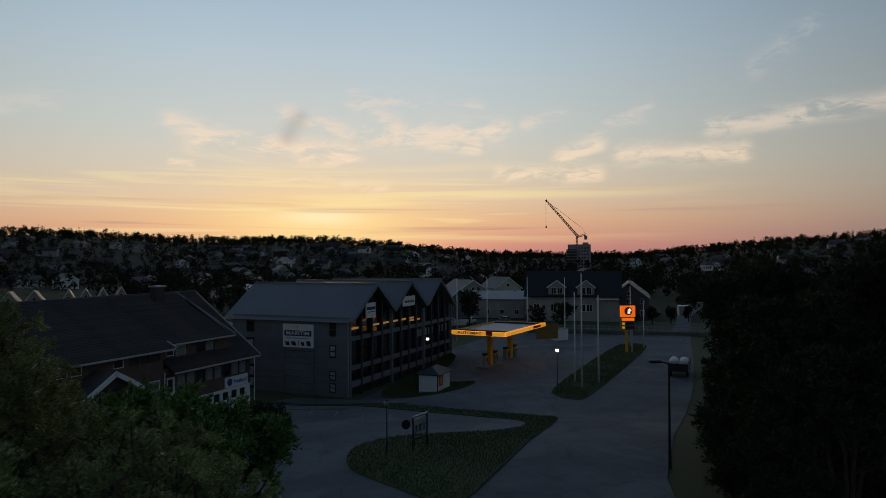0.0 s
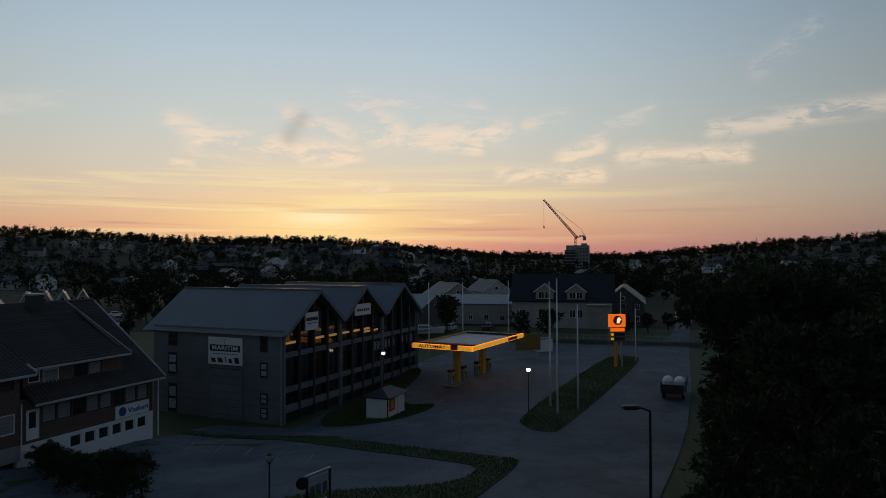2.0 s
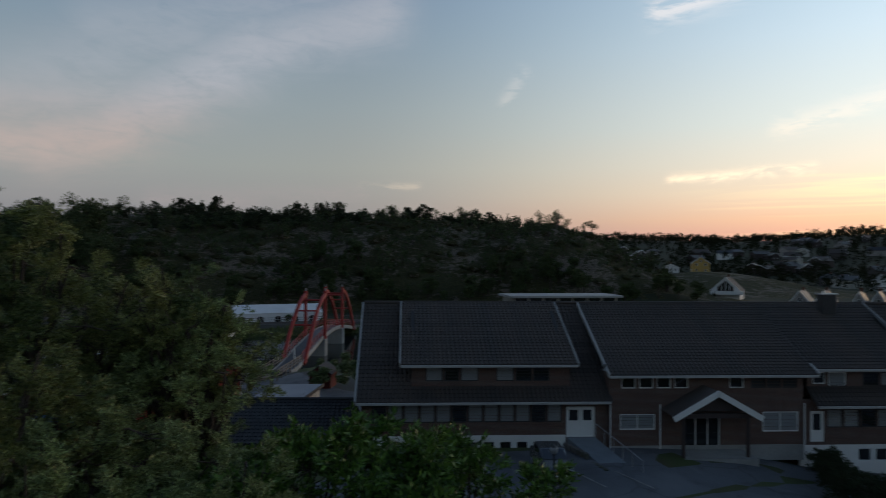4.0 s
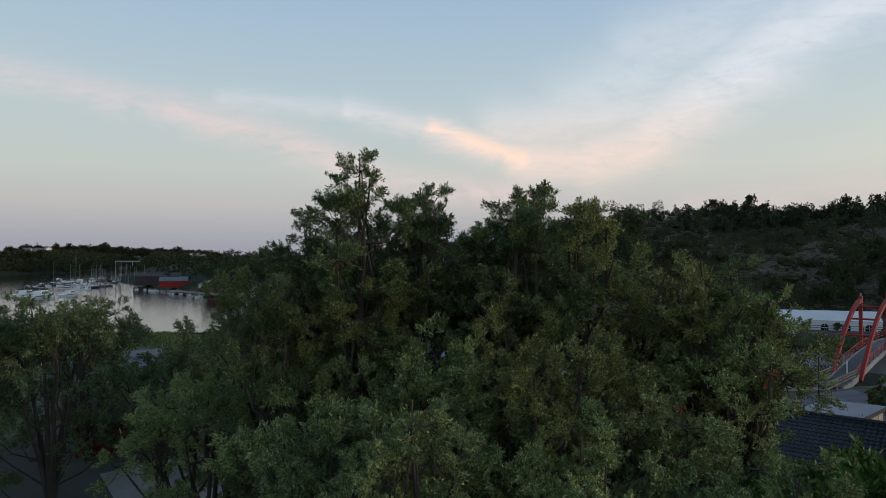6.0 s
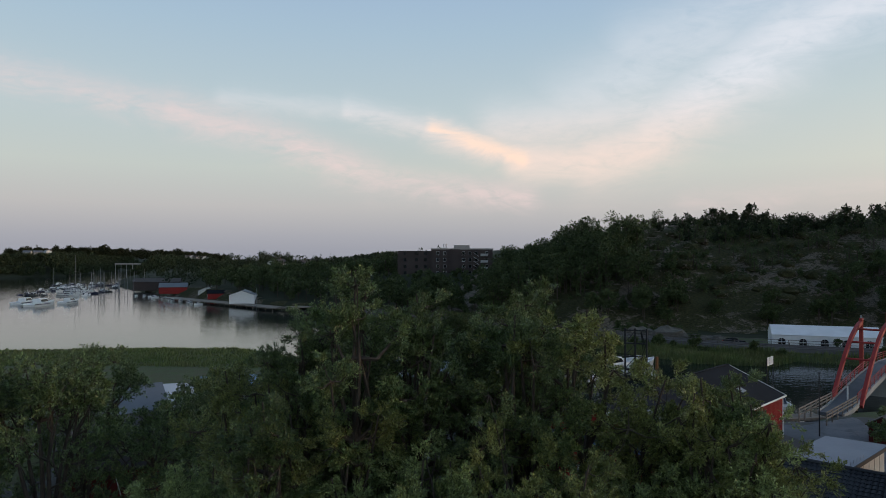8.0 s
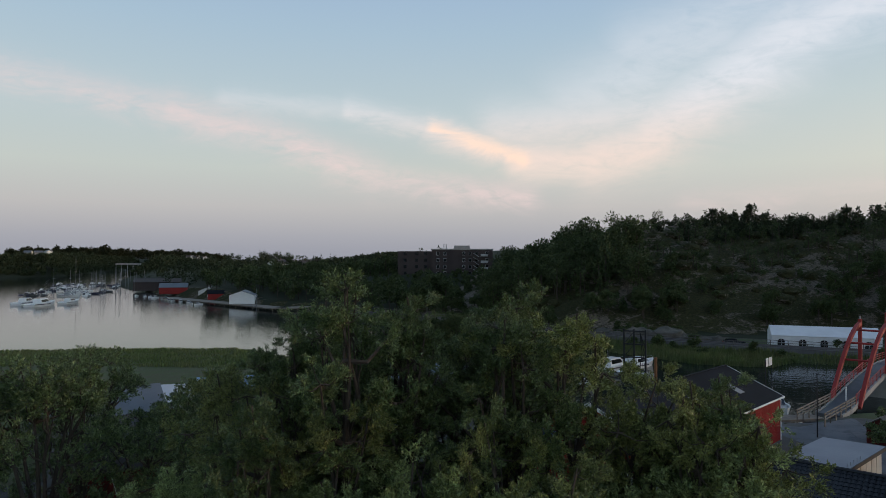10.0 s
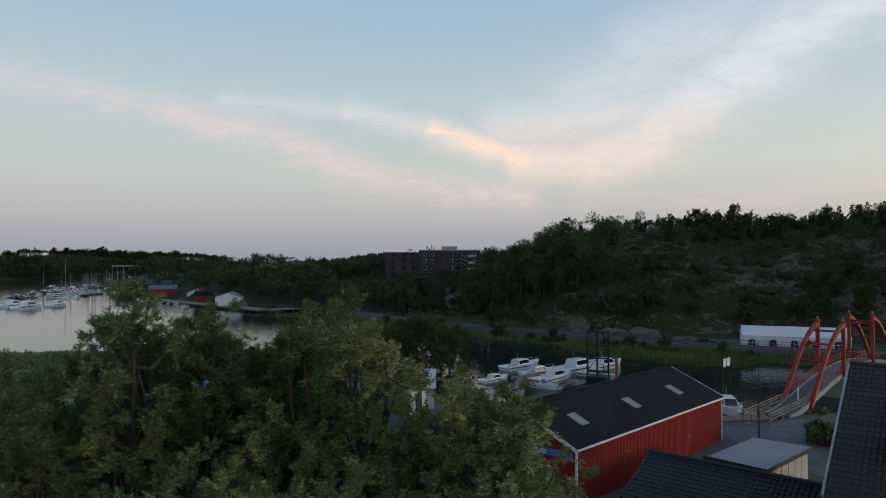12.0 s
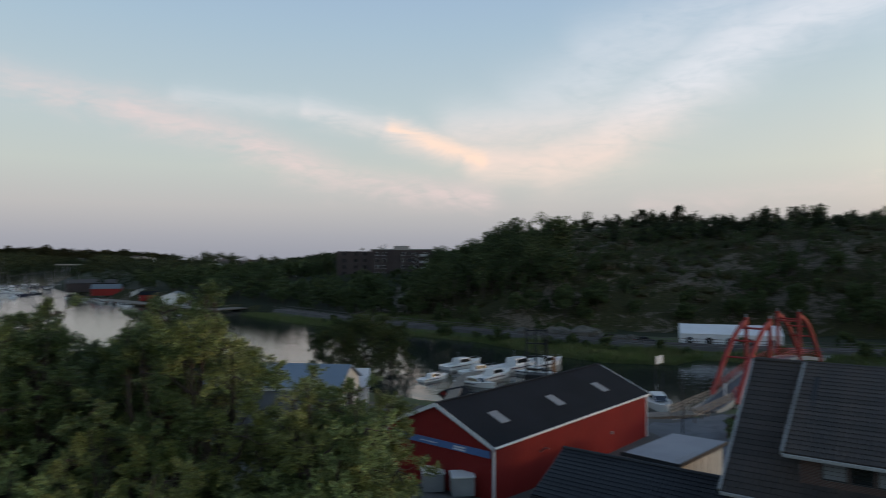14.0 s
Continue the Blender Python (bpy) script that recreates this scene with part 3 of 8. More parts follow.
gx, gy = axis(-262, 70, 2.2, 4600), axis(-110, 240, 2.2, 4600)
GX, GY = np.meshgrid(gx, gy)
GZ = land(GX, GY)
nx = len(gx)
ground = obj("ground", np.stack([GX.ravel(), GY.ravel(), GZ.ravel()], 1).tolist(),
             [(j * nx + i, j * nx + i + 1, (j + 1) * nx + i + 1, (j + 1) * nx + i) for j in range(len(gy) - 1) for i in range(nx - 1)], M["earth"], smooth=True)
tagged(ground, "dark summer ground with grass, earth and bare rock", "ground", kind="structure")
ground.data.materials.append(M["hillside"])
ground.data.materials.append(M["grass"])


def paint_ground():
    """Bare rock on the steep hill, grass on the near land."""
    cx, cy = (GX[:-1, :-1] + GX[1:, 1:]) / 2, (GY[:-1, :-1] + GY[1:, 1:]) / 2
    slope = np.hypot(GZ[1:, 1:] - GZ[:-1, :-1], GZ[1:, :-1] - GZ[:-1, 1:]) / 4.4
    rocky = ((cx < -150) & (cy > -60) & (cy < 300) & (cx > -420) & (GZ[:-1, :-1] > 0.8)) | ((slope > 0.5) & (np.hypot(cx, cy) < 420) & (cx < -140))
    grassy = (np.hypot(cx, cy) < 160) & ~rocky
    ground.data.polygons.foreach_set("material_index", np.where(rocky, 1, np.where(grassy, 2, 0)).ravel().astype(np.int32))


paint_ground()
water = obj("water", [(-1500, -1500, -0.8), (-20, -1500, -0.8), (-72, 112, -0.8), (-1500, 112, -0.8)], [(0, 1, 2, 3)], wat)
tagged(water, "calm fjord water mirroring the evening sky", "water", kind="structure")


def sheet(name, poly, dz, mat, label, category, step=3.0, thick=0.0, kind="structure"):
    """A laid surface that follows the ground, dz above it, with an edge of that thickness."""
    bm = bmesh.new()
    bm.faces.new([bm.verts.new((x, y, 0)) for x, y in poly])
    xs, ys = [p[0] for p in poly], [p[1] for p in poly]
    for lo, hi, nrm in ((min(xs), max(xs), (1, 0, 0)), (min(ys), max(ys), (0, 1, 0))):
        v = lo + step
        while v < hi:
            bmesh.ops.bisect_plane(bm, geom=bm.verts[:] + bm.edges[:] + bm.faces[:], plane_co=Vector(nrm) * v, plane_no=nrm, dist=1e-4)
            v += step
    bmesh.ops.recalc_face_normals(bm, faces=bm.faces[:])
    for f in bm.faces:
        if f.normal.z < 0:
            f.normal_flip()
    vs = bm.verts[:]
    h = land(np.array([v.co.x for v in vs]), np.array([v.co.y for v in vs])) + dz
    for v, z in zip(vs, h):
        v.co.z = z
    if thick:
        edge = [e for e in bm.edges if e.is_boundary]
        ret = bmesh.ops.extrude_edge_only(bm, edges=edge)
        for v in ret["geom"]:
            if isinstance(v, bmesh.types.BMVert):
                v.co.z -= thick
    ob = part(name, bm, mat)
    return tagged(ob, label, category, kind=kind)



# ---- surfaces laid on the ground ----
sheet("road", [(-3, -5), (-2, 20), (2.9, 40), (10.5, 59.3), (15.2, 69.4), (33.9, 109.4), (50, 145), (67.5, 193), (80, 230), (90, 228), (76, 196), (61, 166), (44, 120), (33.2, 89.4), (26.2, 71.2), (17.3, 50.7), (13.2, 40), (9, 20), (8, -5)],
      0.05, M["asphalt"], "worn grey asphalt road between verges", "road")
sheet("car_park", [(-29.5, 44), (-33, 31), (-28, 22), (-14, 30), (0, 36), (5, 38), (12, 57), (10.5, 62), (-18, 74.5), (-19.5, 69)], 0.03, M["asphalt"], "dark asphalt car park with worn patches", "car park")
sheet("forecourt", [(-19, 75), (9, 62.3), (12, 58.5), (17, 68.5), (36, 108.4), (46, 132), (36, 132), (17, 131), (8, 124), (2, 110), (-3, 96), (-9.5, 75.5), (-17, 77)], 0.06, M["asphalt"], "asphalt forecourt of the filling station", "forecourt")
sheet("harbour_yard", from_datum([(-79, 6), (-79, 32), (-86, 36), (-80, 41), (-60, 42), (-46, 36), (-38, 22), (-31, 6), (-24, -4), (-22, -24), (-52, -28), (-62, -20), (-80, -14)]), 0.04, M["gravel"], "grey gravel yard between the harbour sheds", "yard")
def round_off(poly, times=2):
    """Cut the corners of an outline."""
    for _ in range(times):
        poly = [(a[0] * k + b[0] * (1 - k), a[1] * k + b[1] * (1 - k)) for a, b in zip(poly, poly[1:] + poly[:1]) for k in (0.75, 0.25)]
    return poly


def blades(name, poly, n, h, label, seed, mat="reed", dz=0.0, w=0.09):
    """Thin upright blades over a stretch of shore."""
    g = np.random.default_rng(seed)
    xs = np.array([p[0] for p in poly], float)
    ys = np.array([p[1] for p in poly], float)
    px, py = g.uniform(xs.min(), xs.max(), n * 3), g.uniform(ys.min(), ys.max(), n * 3)
    ins = np.zeros(n * 3, bool)
    for i in range(len(poly)):
        ax, ay, bx, by = xs[i], ys[i], xs[(i + 1) % len(poly)], ys[(i + 1) % len(poly)]
        ins ^= ((ay > py) != (by > py)) & (px < (bx - ax) * (py - ay) / (by - ay + 1e-12) + ax)
    px, py = px[ins][:n], py[ins][:n]
    m = len(px)
    z = np.maximum(land(px, py), -1.0) + dz
    a = g.uniform(0, 6.28, m)
    hh = h * g.uniform(0.6, 1.2, m) * (0.8 + 0.25 * lumps(px, py, 3.0))
    base = np.stack([px, py, z], 1)
    sd = np.stack([np.cos(a) * w, np.sin(a) * w, 0 * a], 1)
    tip = base + np.stack([g.normal(0, 0.11 * h, m), g.normal(0, 0.11 * h, m), hh], 1)
    v = np.stack([base - sd, base + sd, tip], 1).reshape(-1, 3)
    me = bpy.data.meshes.new(name)
    me.vertices.add(3 * m)
    me.vertices.foreach_set("co", v.ravel())
    me.loops.add(3 * m)
    me.loops.foreach_set("vertex_index", np.arange(3 * m, dtype=np.int32))
    me.polygons.add(m)
    me.polygons.foreach_set("loop_start", np.arange(0, 3 * m, 3, dtype=np.int32))
    me.update(calc_edges=True)
    me.materials.append(M[mat])
    tagged(new(name, me), label, "reeds" if mat == "reed" else "grass", kind="stuff")


VERGE = [("lawn", [(2.9, 40.5), (10.4, 59), (9.6, 61.3), (-8.5, 69.3), (-18.8, 73.8), (-19, 72.2), (-4.7, 65.4), (4.7, 60.3), (7.6, 57.6), (5.1, 52.4), (-0.3, 51.5), (-4, 50.1), (-6.6, 46.6), (-6.2, 42.2), (-3.8, 39.6), (-0.8, 36.4), (0.9, 35.8)], "short grass strip round the car park"),
         ("lawn", [(11.3, 74.1), (12, 70.2), (13.5, 68.9), (15.0, 69.6), (33.5, 109.2), (33, 112.8), (31, 113.8), (28.5, 111.5)], "grass island with flagpoles between road and forecourt"),
         ("lawn", [(-9.3, 75.9), (-1.4, 74.6), (2.2, 77.6), (4.4, 82.6), (1.6, 84), (-1.4, 88), (2.4, 100), (0.4, 104)], "grass bank along the glazed workshop front")]
for nm, poly, lab in VERGE:
    sheet(nm, round_off(poly), 0.1, M["grass"], lab, "lawn", 2.0, 0.08)
    blades("turf", round_off(poly), 26000, 0.16, "short uneven turf with paler tufts", len(poly), "blade", 0.1, 0.03)


# ---- trees ----
def leaf_cloud(name, centres, radii, count, size, mat, parent, seed, aspect=0.36, droop=0.0, shoots=0, lean=None):
    """Many small leaves gathered in clumps, or set along the shoots of each clump, as one mesh."""
    g = np.random.default_rng(seed)
    centres, radii = np.asarray(centres, float), np.asarray(radii, float)
    w = radii ** 2.2
    if shoots:
        n = len(centres)
        out = np.asarray(lean, float) if lean is not None else np.zeros((n, 3))
        sd = g.normal(size=(n, shoots, 3)) * 0.75 + out[:, None, :] * 0.8 + np.array([0, 0, 0.75 - droop])
        sd /= np.linalg.norm(sd, axis=2)[:, :, None]
        sl = radii[:, None] * g.uniform(0.75, 1.45, (n, shoots))
        idx = g.choice(n, count, p=w / w.sum())
        k = g.integers(0, shoots, count)
        f = g.random(count) ** 0.75
        d = sd[idx, k]
        length = sl[idx, k] * f
        jit = g.normal(size=(count, 3)) * (0.07 + 0.13 * (1 - f))[:, None] * radii[idx][:, None]
        p = centres[idx] + d * length[:, None] + jit - np.array([0, 0, 1.0]) * (0.12 * length * f)[:, None]
        up = d * 0.9 + g.normal(size=(count, 3)) * 0.5
    else:
        idx = g.choice(len(centres), count, p=w / w.sum())
        d = g.normal(size=(count, 3))
        d /= np.linalg.norm(d, axis=1)[:, None]
        rr = g.random(count) ** 0.42
        p = centres[idx] + d * (radii[idx] * rr)[:, None] * np.array([1, 1, 0.8])
        up = d + g.normal(size=(count, 3)) * 0.7 + np.array([0, 0, 0.25 - droop])
    up /= np.linalg.norm(up, axis=1)[:, None]
    sd = np.cross(up, g.normal(size=(count, 3)))
    sd /= np.linalg.norm(sd, axis=1)[:, None] + 1e-9
    ln = (size * (0.6 + 0.8 * g.random(count)))[:, None]
    wd = ln * aspect
    v = np.stack([p - sd * wd * 0.5, p + sd * wd * 0.5 + up * ln * 0.25, p + up * ln], 1).reshape(-1, 3)
    me = bpy.data.meshes.new(name)
    me.vertices.add(3 * count)
    me.vertices.foreach_set("co", v.ravel())
    me.loops.add(3 * count)
    me.loops.foreach_set("vertex_index", np.arange(3 * count, dtype=np.int32))
    me.polygons.add(count)
    me.polygons.foreach_set("loop_start", np.arange(0, 3 * count, 3, dtype=np.int32))
    me.update(calc_edges=True)
    me.materials.append(mat)
    ob = new(name, me)
    if parent is not None:
        ob.parent = parent
    return ob


def tree(label, seed, ht, rad, stems=3, boughs=9, clumps=9, leaves=16000, leaf=0.2, mat="leaf", low=0.3, clump=(0.35, 0.7), bough=(1.0, 1.7), droop=0.0, name="tree", shoots=7, tops=5):
    """A tapered trunk with limbs; each stem ends in a tapering top and carries boughs of leafy shoots, at the origin."""
    g = random.Random(seed)
    t = thing(name, Matrix(), label, "tree")
    bm = bmesh.new()
    cs, rs, ln = [], [], []
    spine = []
    for s in range(stems):
        a = 2 * pi * s / stems + g.uniform(-0.4, 0.4)
        reach = rad * g.uniform(0.45, 0.9) * (1 if stems > 1 else 0.12)
        hh = ht * (1.0 if s == 0 else g.uniform(0.84, 0.97))
        if s == 0:
            reach *= 0.4
        pts = []
        for i in range(8):
            f = i / 7
            pts.append(Vector((cos(a) * reach * f ** 1.2 + g.uniform(-0.2, 0.2) * f, sin(a) * reach * f ** 1.2 + g.uniform(-0.2, 0.2) * f, hh * 0.95 * f)))
        tube(bm, pts, 0.05 + ht * 0.011, 0.02, 7)
        spine.append(pts)

    def tuft(c, R, n, root):
        mid = (root + c) / 2 + Vector((g.uniform(-0.3, 0.3), g.uniform(-0.3, 0.3), g.uniform(-0.5, 0.0)))
        tube(bm, [root, mid, c], 0.03 + ht * 0.0028, 0.022, 6)
        outward = Vector((c.x, c.y, 0)) / max(rad, 0.1)
        for q in range(n):
            d = Vector((g.gauss(0, 1), g.gauss(0, 1), g.gauss(0.2, 0.95))).normalized()
            p = c + Vector((d.x * R, d.y * R, d.z * R * 0.95 - droop * R * g.random())) * g.uniform(0.35, 1.1)
            tube(bm, [c, (c + p) / 2 + Vector((0, 0, -0.1)), p], 0.02, 0.006, 4)
            cs.append(p)
            rs.append(g.uniform(*clump))
            ln.append(d + outward * 0.5)

    for st in spine:
        top = st[7]
        for k in range(tops):
            f = k / tops
            w = bough[0] * (0.78 + 0.5 * f) * g.uniform(0.85, 1.2)
            a = k * 2.4 + g.uniform(-0.8, 0.8)
            c = Vector((top.x + cos(a) * w * 0.75, top.y + sin(a) * w * 0.75, top.z - 0.35 - ht * 0.13 * f))
            tuft(c, w, max(3, int(clumps * (0.45 + 0.45 * f))), st[5] if f < 0.7 else st[4])
    for k in range(boughs):
        f = low + (0.88 - low) * (k + g.uniform(0.0, 0.9)) / boughs
        prof = sin(pi * min(1.0, 0.2 + 0.76 * (f - low * 0.5) / (1 - low * 0.5))) ** 0.42
        a = k * 2.4 + g.uniform(-0.5, 0.5)
        r = rad * prof * g.uniform(0.4, 1.05)
        R = g.uniform(*bough) * (1.0 if f < 0.65 else 0.72)
        c = Vector((cos(a) * r, sin(a) * r, ht * f + g.uniform(-0.4, 0.4)))
        st = min(spine, key=lambda q: (q[4] - c).length)
        root = min((q for q in st if q.z < c.z - 0.35 * r), key=lambda q: (q - c).length, default=st[1])
        tuft(c, R, clumps, root)
    part("trunk", bm, M["bark"], t)
    leaf_cloud("crown", cs, rs, leaves, leaf, M[mat], t, seed, 0.42, droop, shoots, ln)
    return t


def plant(proto, spots):
    """Copies of a tree at (x, y, turn, scale)."""
    for x, y, turn, s in spots:
        c = copy_thing(proto, Matrix.Translation((x, y, land1(x, y) - 0.1)) @ Matrix.Rotation(radians(turn), 4, "Z") @ Matrix.Scale(s, 4))


def drop(proto):
    for o in (*proto.children_recursive, proto):
        bpy.data.objects.remove(o)



# ---- windows and signs ----
def window(parent, m, w, h, frame_mat="white", pane_mat="glass", bars=(1, 1), depth=0.08, name="window", sill=False, label=""):
    """A framed window lying in the local xz plane, facing -y; bars: panes across and up."""
    bm = bmesh.new()
    t = 0.07
    box(bm, 0, -depth, 0, w, 0, t)
    box(bm, 0, -depth, h - t, w, 0, h)
    box(bm, 0, -depth, t, t, 0, h - t)
    box(bm, w - t, -depth, t, w, 0, h - t)
    for i in range(1, bars[0]):
        box(bm, w * i / bars[0] - 0.025, -depth * 0.9, t, w * i / bars[0] + 0.025, 0, h - t)
    win = part(name, bm, M[frame_mat], parent, label)
    win.matrix_basis = m
    for i in range(bars[0]):
        for j in range(bars[1]):
            x0, x1 = (t if i == 0 else w * i / bars[0] + 0.025), (w - t if i == bars[0] - 1 else w * (i + 1) / bars[0] - 0.025)
            z0, z1 = t + (h - 2 * t) * j / bars[1] + 0.012 * (j > 0), t + (h - 2 * t) * (j + 1) / bars[1] - 0.012 * (j < bars[1] - 1)
            part("pane", B(x0, -depth * 0.45, z0, x1, -0.005, z1), M[pane_mat], win)
    return win


def lettering(name, text, size, m, mat, parent, extrude=0.01, bold=0.0, label="", spacing=1.0, width=None):
    """Raised letters in Blender's own font, turned into a mesh."""
    cu = bpy.data.curves.new(name, "FONT")
    cu.body, cu.size, cu.extrude, cu.offset, cu.space_character = text, size, extrude, bold, spacing
    cu.align_x, cu.align_y = "CENTER", "CENTER"
    cu.resolution_u = 3
    tmp = bpy.data.objects.new(name, cu)
    scene.collection.objects.link(tmp)
    bpy.context.view_layer.update()
    me = bpy.data.meshes.new_from_object(tmp.evaluated_get(bpy.context.evaluated_depsgraph_get()))
    bpy.data.objects.remove(tmp)
    me.materials.clear()
    me.materials.append(mat)
    if width:
        xs = [v.co.x for v in me.vertices]
        k = width / (max(xs) - min(xs))
        for v in me.vertices:
            v.co.x *= k
    ob = new(name, me)
    ob.parent = parent
    ob.matrix_basis = m
    if label:
        ob["label"] = label
    return ob


FACE = Matrix.Rotation(radians(90), 4, "X")      # letters stand up and face -y


def at(x, y, z):
    return Matrix.Translation((x, y, z))


def bars_of(bm, x, y, z, w, h, n=1):
    for i in range(n):
        box(bm, x + i * w * 1.3, y - 0.01, z, x + i * w * 1.3 + w, y, z + h)
    return bm


# ---- the three-gabled workshop ----
def workshop():
    b = thing("workshop", frame_of(-10.8, 76.9, 0, 66), "grey timber workshop with three steep gables and glazed front", "building")
    Z0, D = -1.6, 16.8
    APEX, VAL = [5.55, 14.75, 24.3], [-0.35, 10.25, 19.65, 29.9]
    zv = [7.45, 8.1, 8.1, 7.5]
    za = 11.6
    # end wall of broad boards
    part("end_wall", B(0.03, 0.1, Z0, 0.4, D, 7.9), M["clad"], b, "grey horizontal board cladding")
    n = 26
    for i in range(n):
        z0, z1 = Z0 + (7.9 - Z0) * i / n, Z0 + (7.9 - Z0) * (i + 1) / n
        part("board", B(0.0, 0.15, z0, 0.028, D, z1 - 0.04), M["clad"], b)
    part("far_wall", B(29.1, 0.1, Z0, 29.5, D, 7.6), M["clad"], b)
    prof = [(0.3, Z0), (29.4, Z0), (29.4, zv[3] + 0.1), (APEX[2], za - 0.35), (VAL[2], zv[2] - 0.3), (APEX[1], za - 0.35), (VAL[1], zv[1] - 0.3), (APEX[0], za - 0.35), (0.3, zv[0] + 0.2)]
    part("back_wall", prism(bmesh.new(), prof, D - 0.3, D), M["clad"], b)
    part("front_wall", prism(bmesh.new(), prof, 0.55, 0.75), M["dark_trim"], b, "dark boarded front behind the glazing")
    # roofs, each with two slopes, verge boards and ridge cap
    for k in range(3):
        for lo, hi, zl in ((VAL[k], APEX[k], zv[k]), (VAL[k + 1], APEX[k], zv[k + 1])):
            bm = bmesh.new()
            pts = [(lo, -0.55, zl), (hi, -0.55, za), (hi, D + 1.2, za), (lo, D + 1.2, zl)]
            if lo > hi:
                pts = pts[::-1]
            slab(bm, pts, 0.12)
            part("roof", bm, M["metal_roof"], b, "matt grey sheet-metal roof")
            part("verge_board", S([(lo, -0.72, zl + 0.04), (hi, -0.72, za + 0.05), (hi, -0.56, za + 0.05), (lo, -0.56, zl + 0.04)][::1 if lo < hi else -1], 0.32), M["clad"], b)
        part("ridge_cap", B(APEX[k] - 0.16, -0.6, za - 0.02, APEX[k] + 0.16, D + 1.2, za + 0.07), M["metal_roof"], b)
    part("gutter", B(VAL[0] - 0.12, -0.4, zv[0] - 0.12, VAL[0] - 0.003, D + 1.1, zv[0] - 0.01), M["steel"], b)
    # glazed front: posts, floor bands and panes
    for k in range(3):
        x0, x1 = max(VAL[k], 0.15) + 0.1, min(VAL[k + 1], 29.4) - 0.1
        npost = 5
        for i in range(npost):
            x = x0 + (x1 - x0) * i / (npost - 1)
            f = min(1, abs(x - APEX[k]) / (APEX[k] - VAL[k]))
            top = za - 0.5 - f * (za - 8.05)
            part("post", B(x - 0.14, -0.12, Z0 - 0.2, x + 0.14, 0.24, top, 0.03), M["clad" if i in (0, npost - 1) else "dark_trim"], b)
        for z, hgt in ((-0.2, 0.7), (1.75, 0.55), (5.15, 0.5)):
            part("floor_band", B(x0, 0.0, z, x1, 0.2, z + hgt), M["clad"], b, "grey spandrel band")
        for i in range(npost - 1):
            xa, xb = x0 + (x1 - x0) * i / (npost - 1) + 0.15, x0 + (x1 - x0) * (i + 1) / (npost - 1) - 0.15
            for z0, z1 in ((0.5, 1.72), (2.32, 5.12)):
                part("pane", B(xa, 0.28, z0, (xa + xb) / 2 - 0.03, 0.5, z1), M["glass"], b)
                part("pane", B((xa + xb) / 2 + 0.03, 0.28, z0, xb, 0.5, z1), M["glass"], b)
            ft = lambda x: za - 0.6 - min(1, abs(x - APEX[k]) / (APEX[k] - VAL[k])) * (za - 8.05)
            part("gable_pane", prism(bmesh.new(), [(xa, 5.68), (xb, 5.68), (xb, ft(xb)), (xa, ft(xa))], 0.28, 0.5), M["glass"], b)
            if (k, i) in ((0, 0), (0, 2), (0, 3), (1, 0), (1, 1), (1, 2)):
                part("lamp_strip", B(xa + 0.1, 0.22, 6.42, xb - 0.1, 0.27, 6.66), M["warm_glow"], b, "warm strip of room light")
        if k == 1:
            part("lit_pane", B(15.2, 0.22, 6.1, 19.0, 0.27, 6.32), M["warm_glow"], b, "lit showroom window")
    # notices behind the middle windows
    for k, xs in ((1, (17.2, 18.0, 18.8)), (2, (20.6, 21.6, 22.6, 25.0, 26.4, 27.6))):
        for x in xs:
            part("notice", B(x, 0.2, 3.75, x + 0.55, 0.26, 4.75), M["blind"], b, "pale poster in the window")
    # end-wall windows, loading door and signs
    for y, z0, z1 in ((13.5, 5.8, 7.2), (13.5, 2.8, 5.1), (13.5, -1.1, 1.9), (1.75, 5.7, 7.3), (1.75, 3.2, 4.7), (1.75, 0.6, 1.7), (1.75, -0.8, 0.3)):
        w = 1.15 if y > 10 else 0.85
        m = Matrix.Translation((-0.02, y + w, z0)) @ Matrix.Rotation(radians(-90), 4, "Z")
        window(b, m, w, z1 - z0, "dark_trim", "glass", (1, 2))
        if z0 < 5.5:
            for lo, hi in ((0.12, 0.45), (0.55, 0.88)):
                part("blind", B(-0.075, y + 0.12, z0 + (z1 - z0) * lo, -0.062, y + w - 0.12, z0 + (z1 - z0) * hi), M["notice"], b, "pale notice in the window")
    ld = part("loading_door", B(-0.06, 4.95, -1.5, -0.02, 8.95, 3.84), M["dark_trim"], b, "tall grey panelled loading door")
    for i in range(7):
        z = -1.5 + 5.3 * i / 7
        part("door_panel", B(-0.1, 4.97, z, -0.062, 8.93, z + 5.3 / 7 - 0.03, 0.01), M["clad"], ld)
    for y in (4.8, 8.97):
        part("door_frame", B(-0.14, y, -1.5, -0.01, y + 0.14, 3.845), M["clad"], ld)
    part("door_frame", B(-0.14, 4.8, 3.85, -0.01, 9.1, 4.0), M["clad"], ld)
    sg = part("sign_board", B(-0.2, 4.75, 4.2, -0.03, 9.1, 6.95, 0.02), M["white"], b, "white painted sign with dark lettering")
    face = Matrix.Rotation(radians(-90), 4, "Z") @ FACE
    part("sign_band", B(-0.225, 5.0, 5.55, -0.203, 8.85, 6.2), M["ink"], sg, "dark blue band")
    lettering("letters", "MARITIM", 0.62, Matrix.Translation((-0.228, 6.93, 5.87)) @ face, M["white"], sg, 0.005, 0.012, width=3.3)
    bm = bmesh.new()
    for i in range(9):
        y = 5.4 + i * 0.36
        box(bm, -0.212, y, 5.24, -0.203, y + 0.2, 5.34)
    part("small_print", bm, M["ink"], sg)
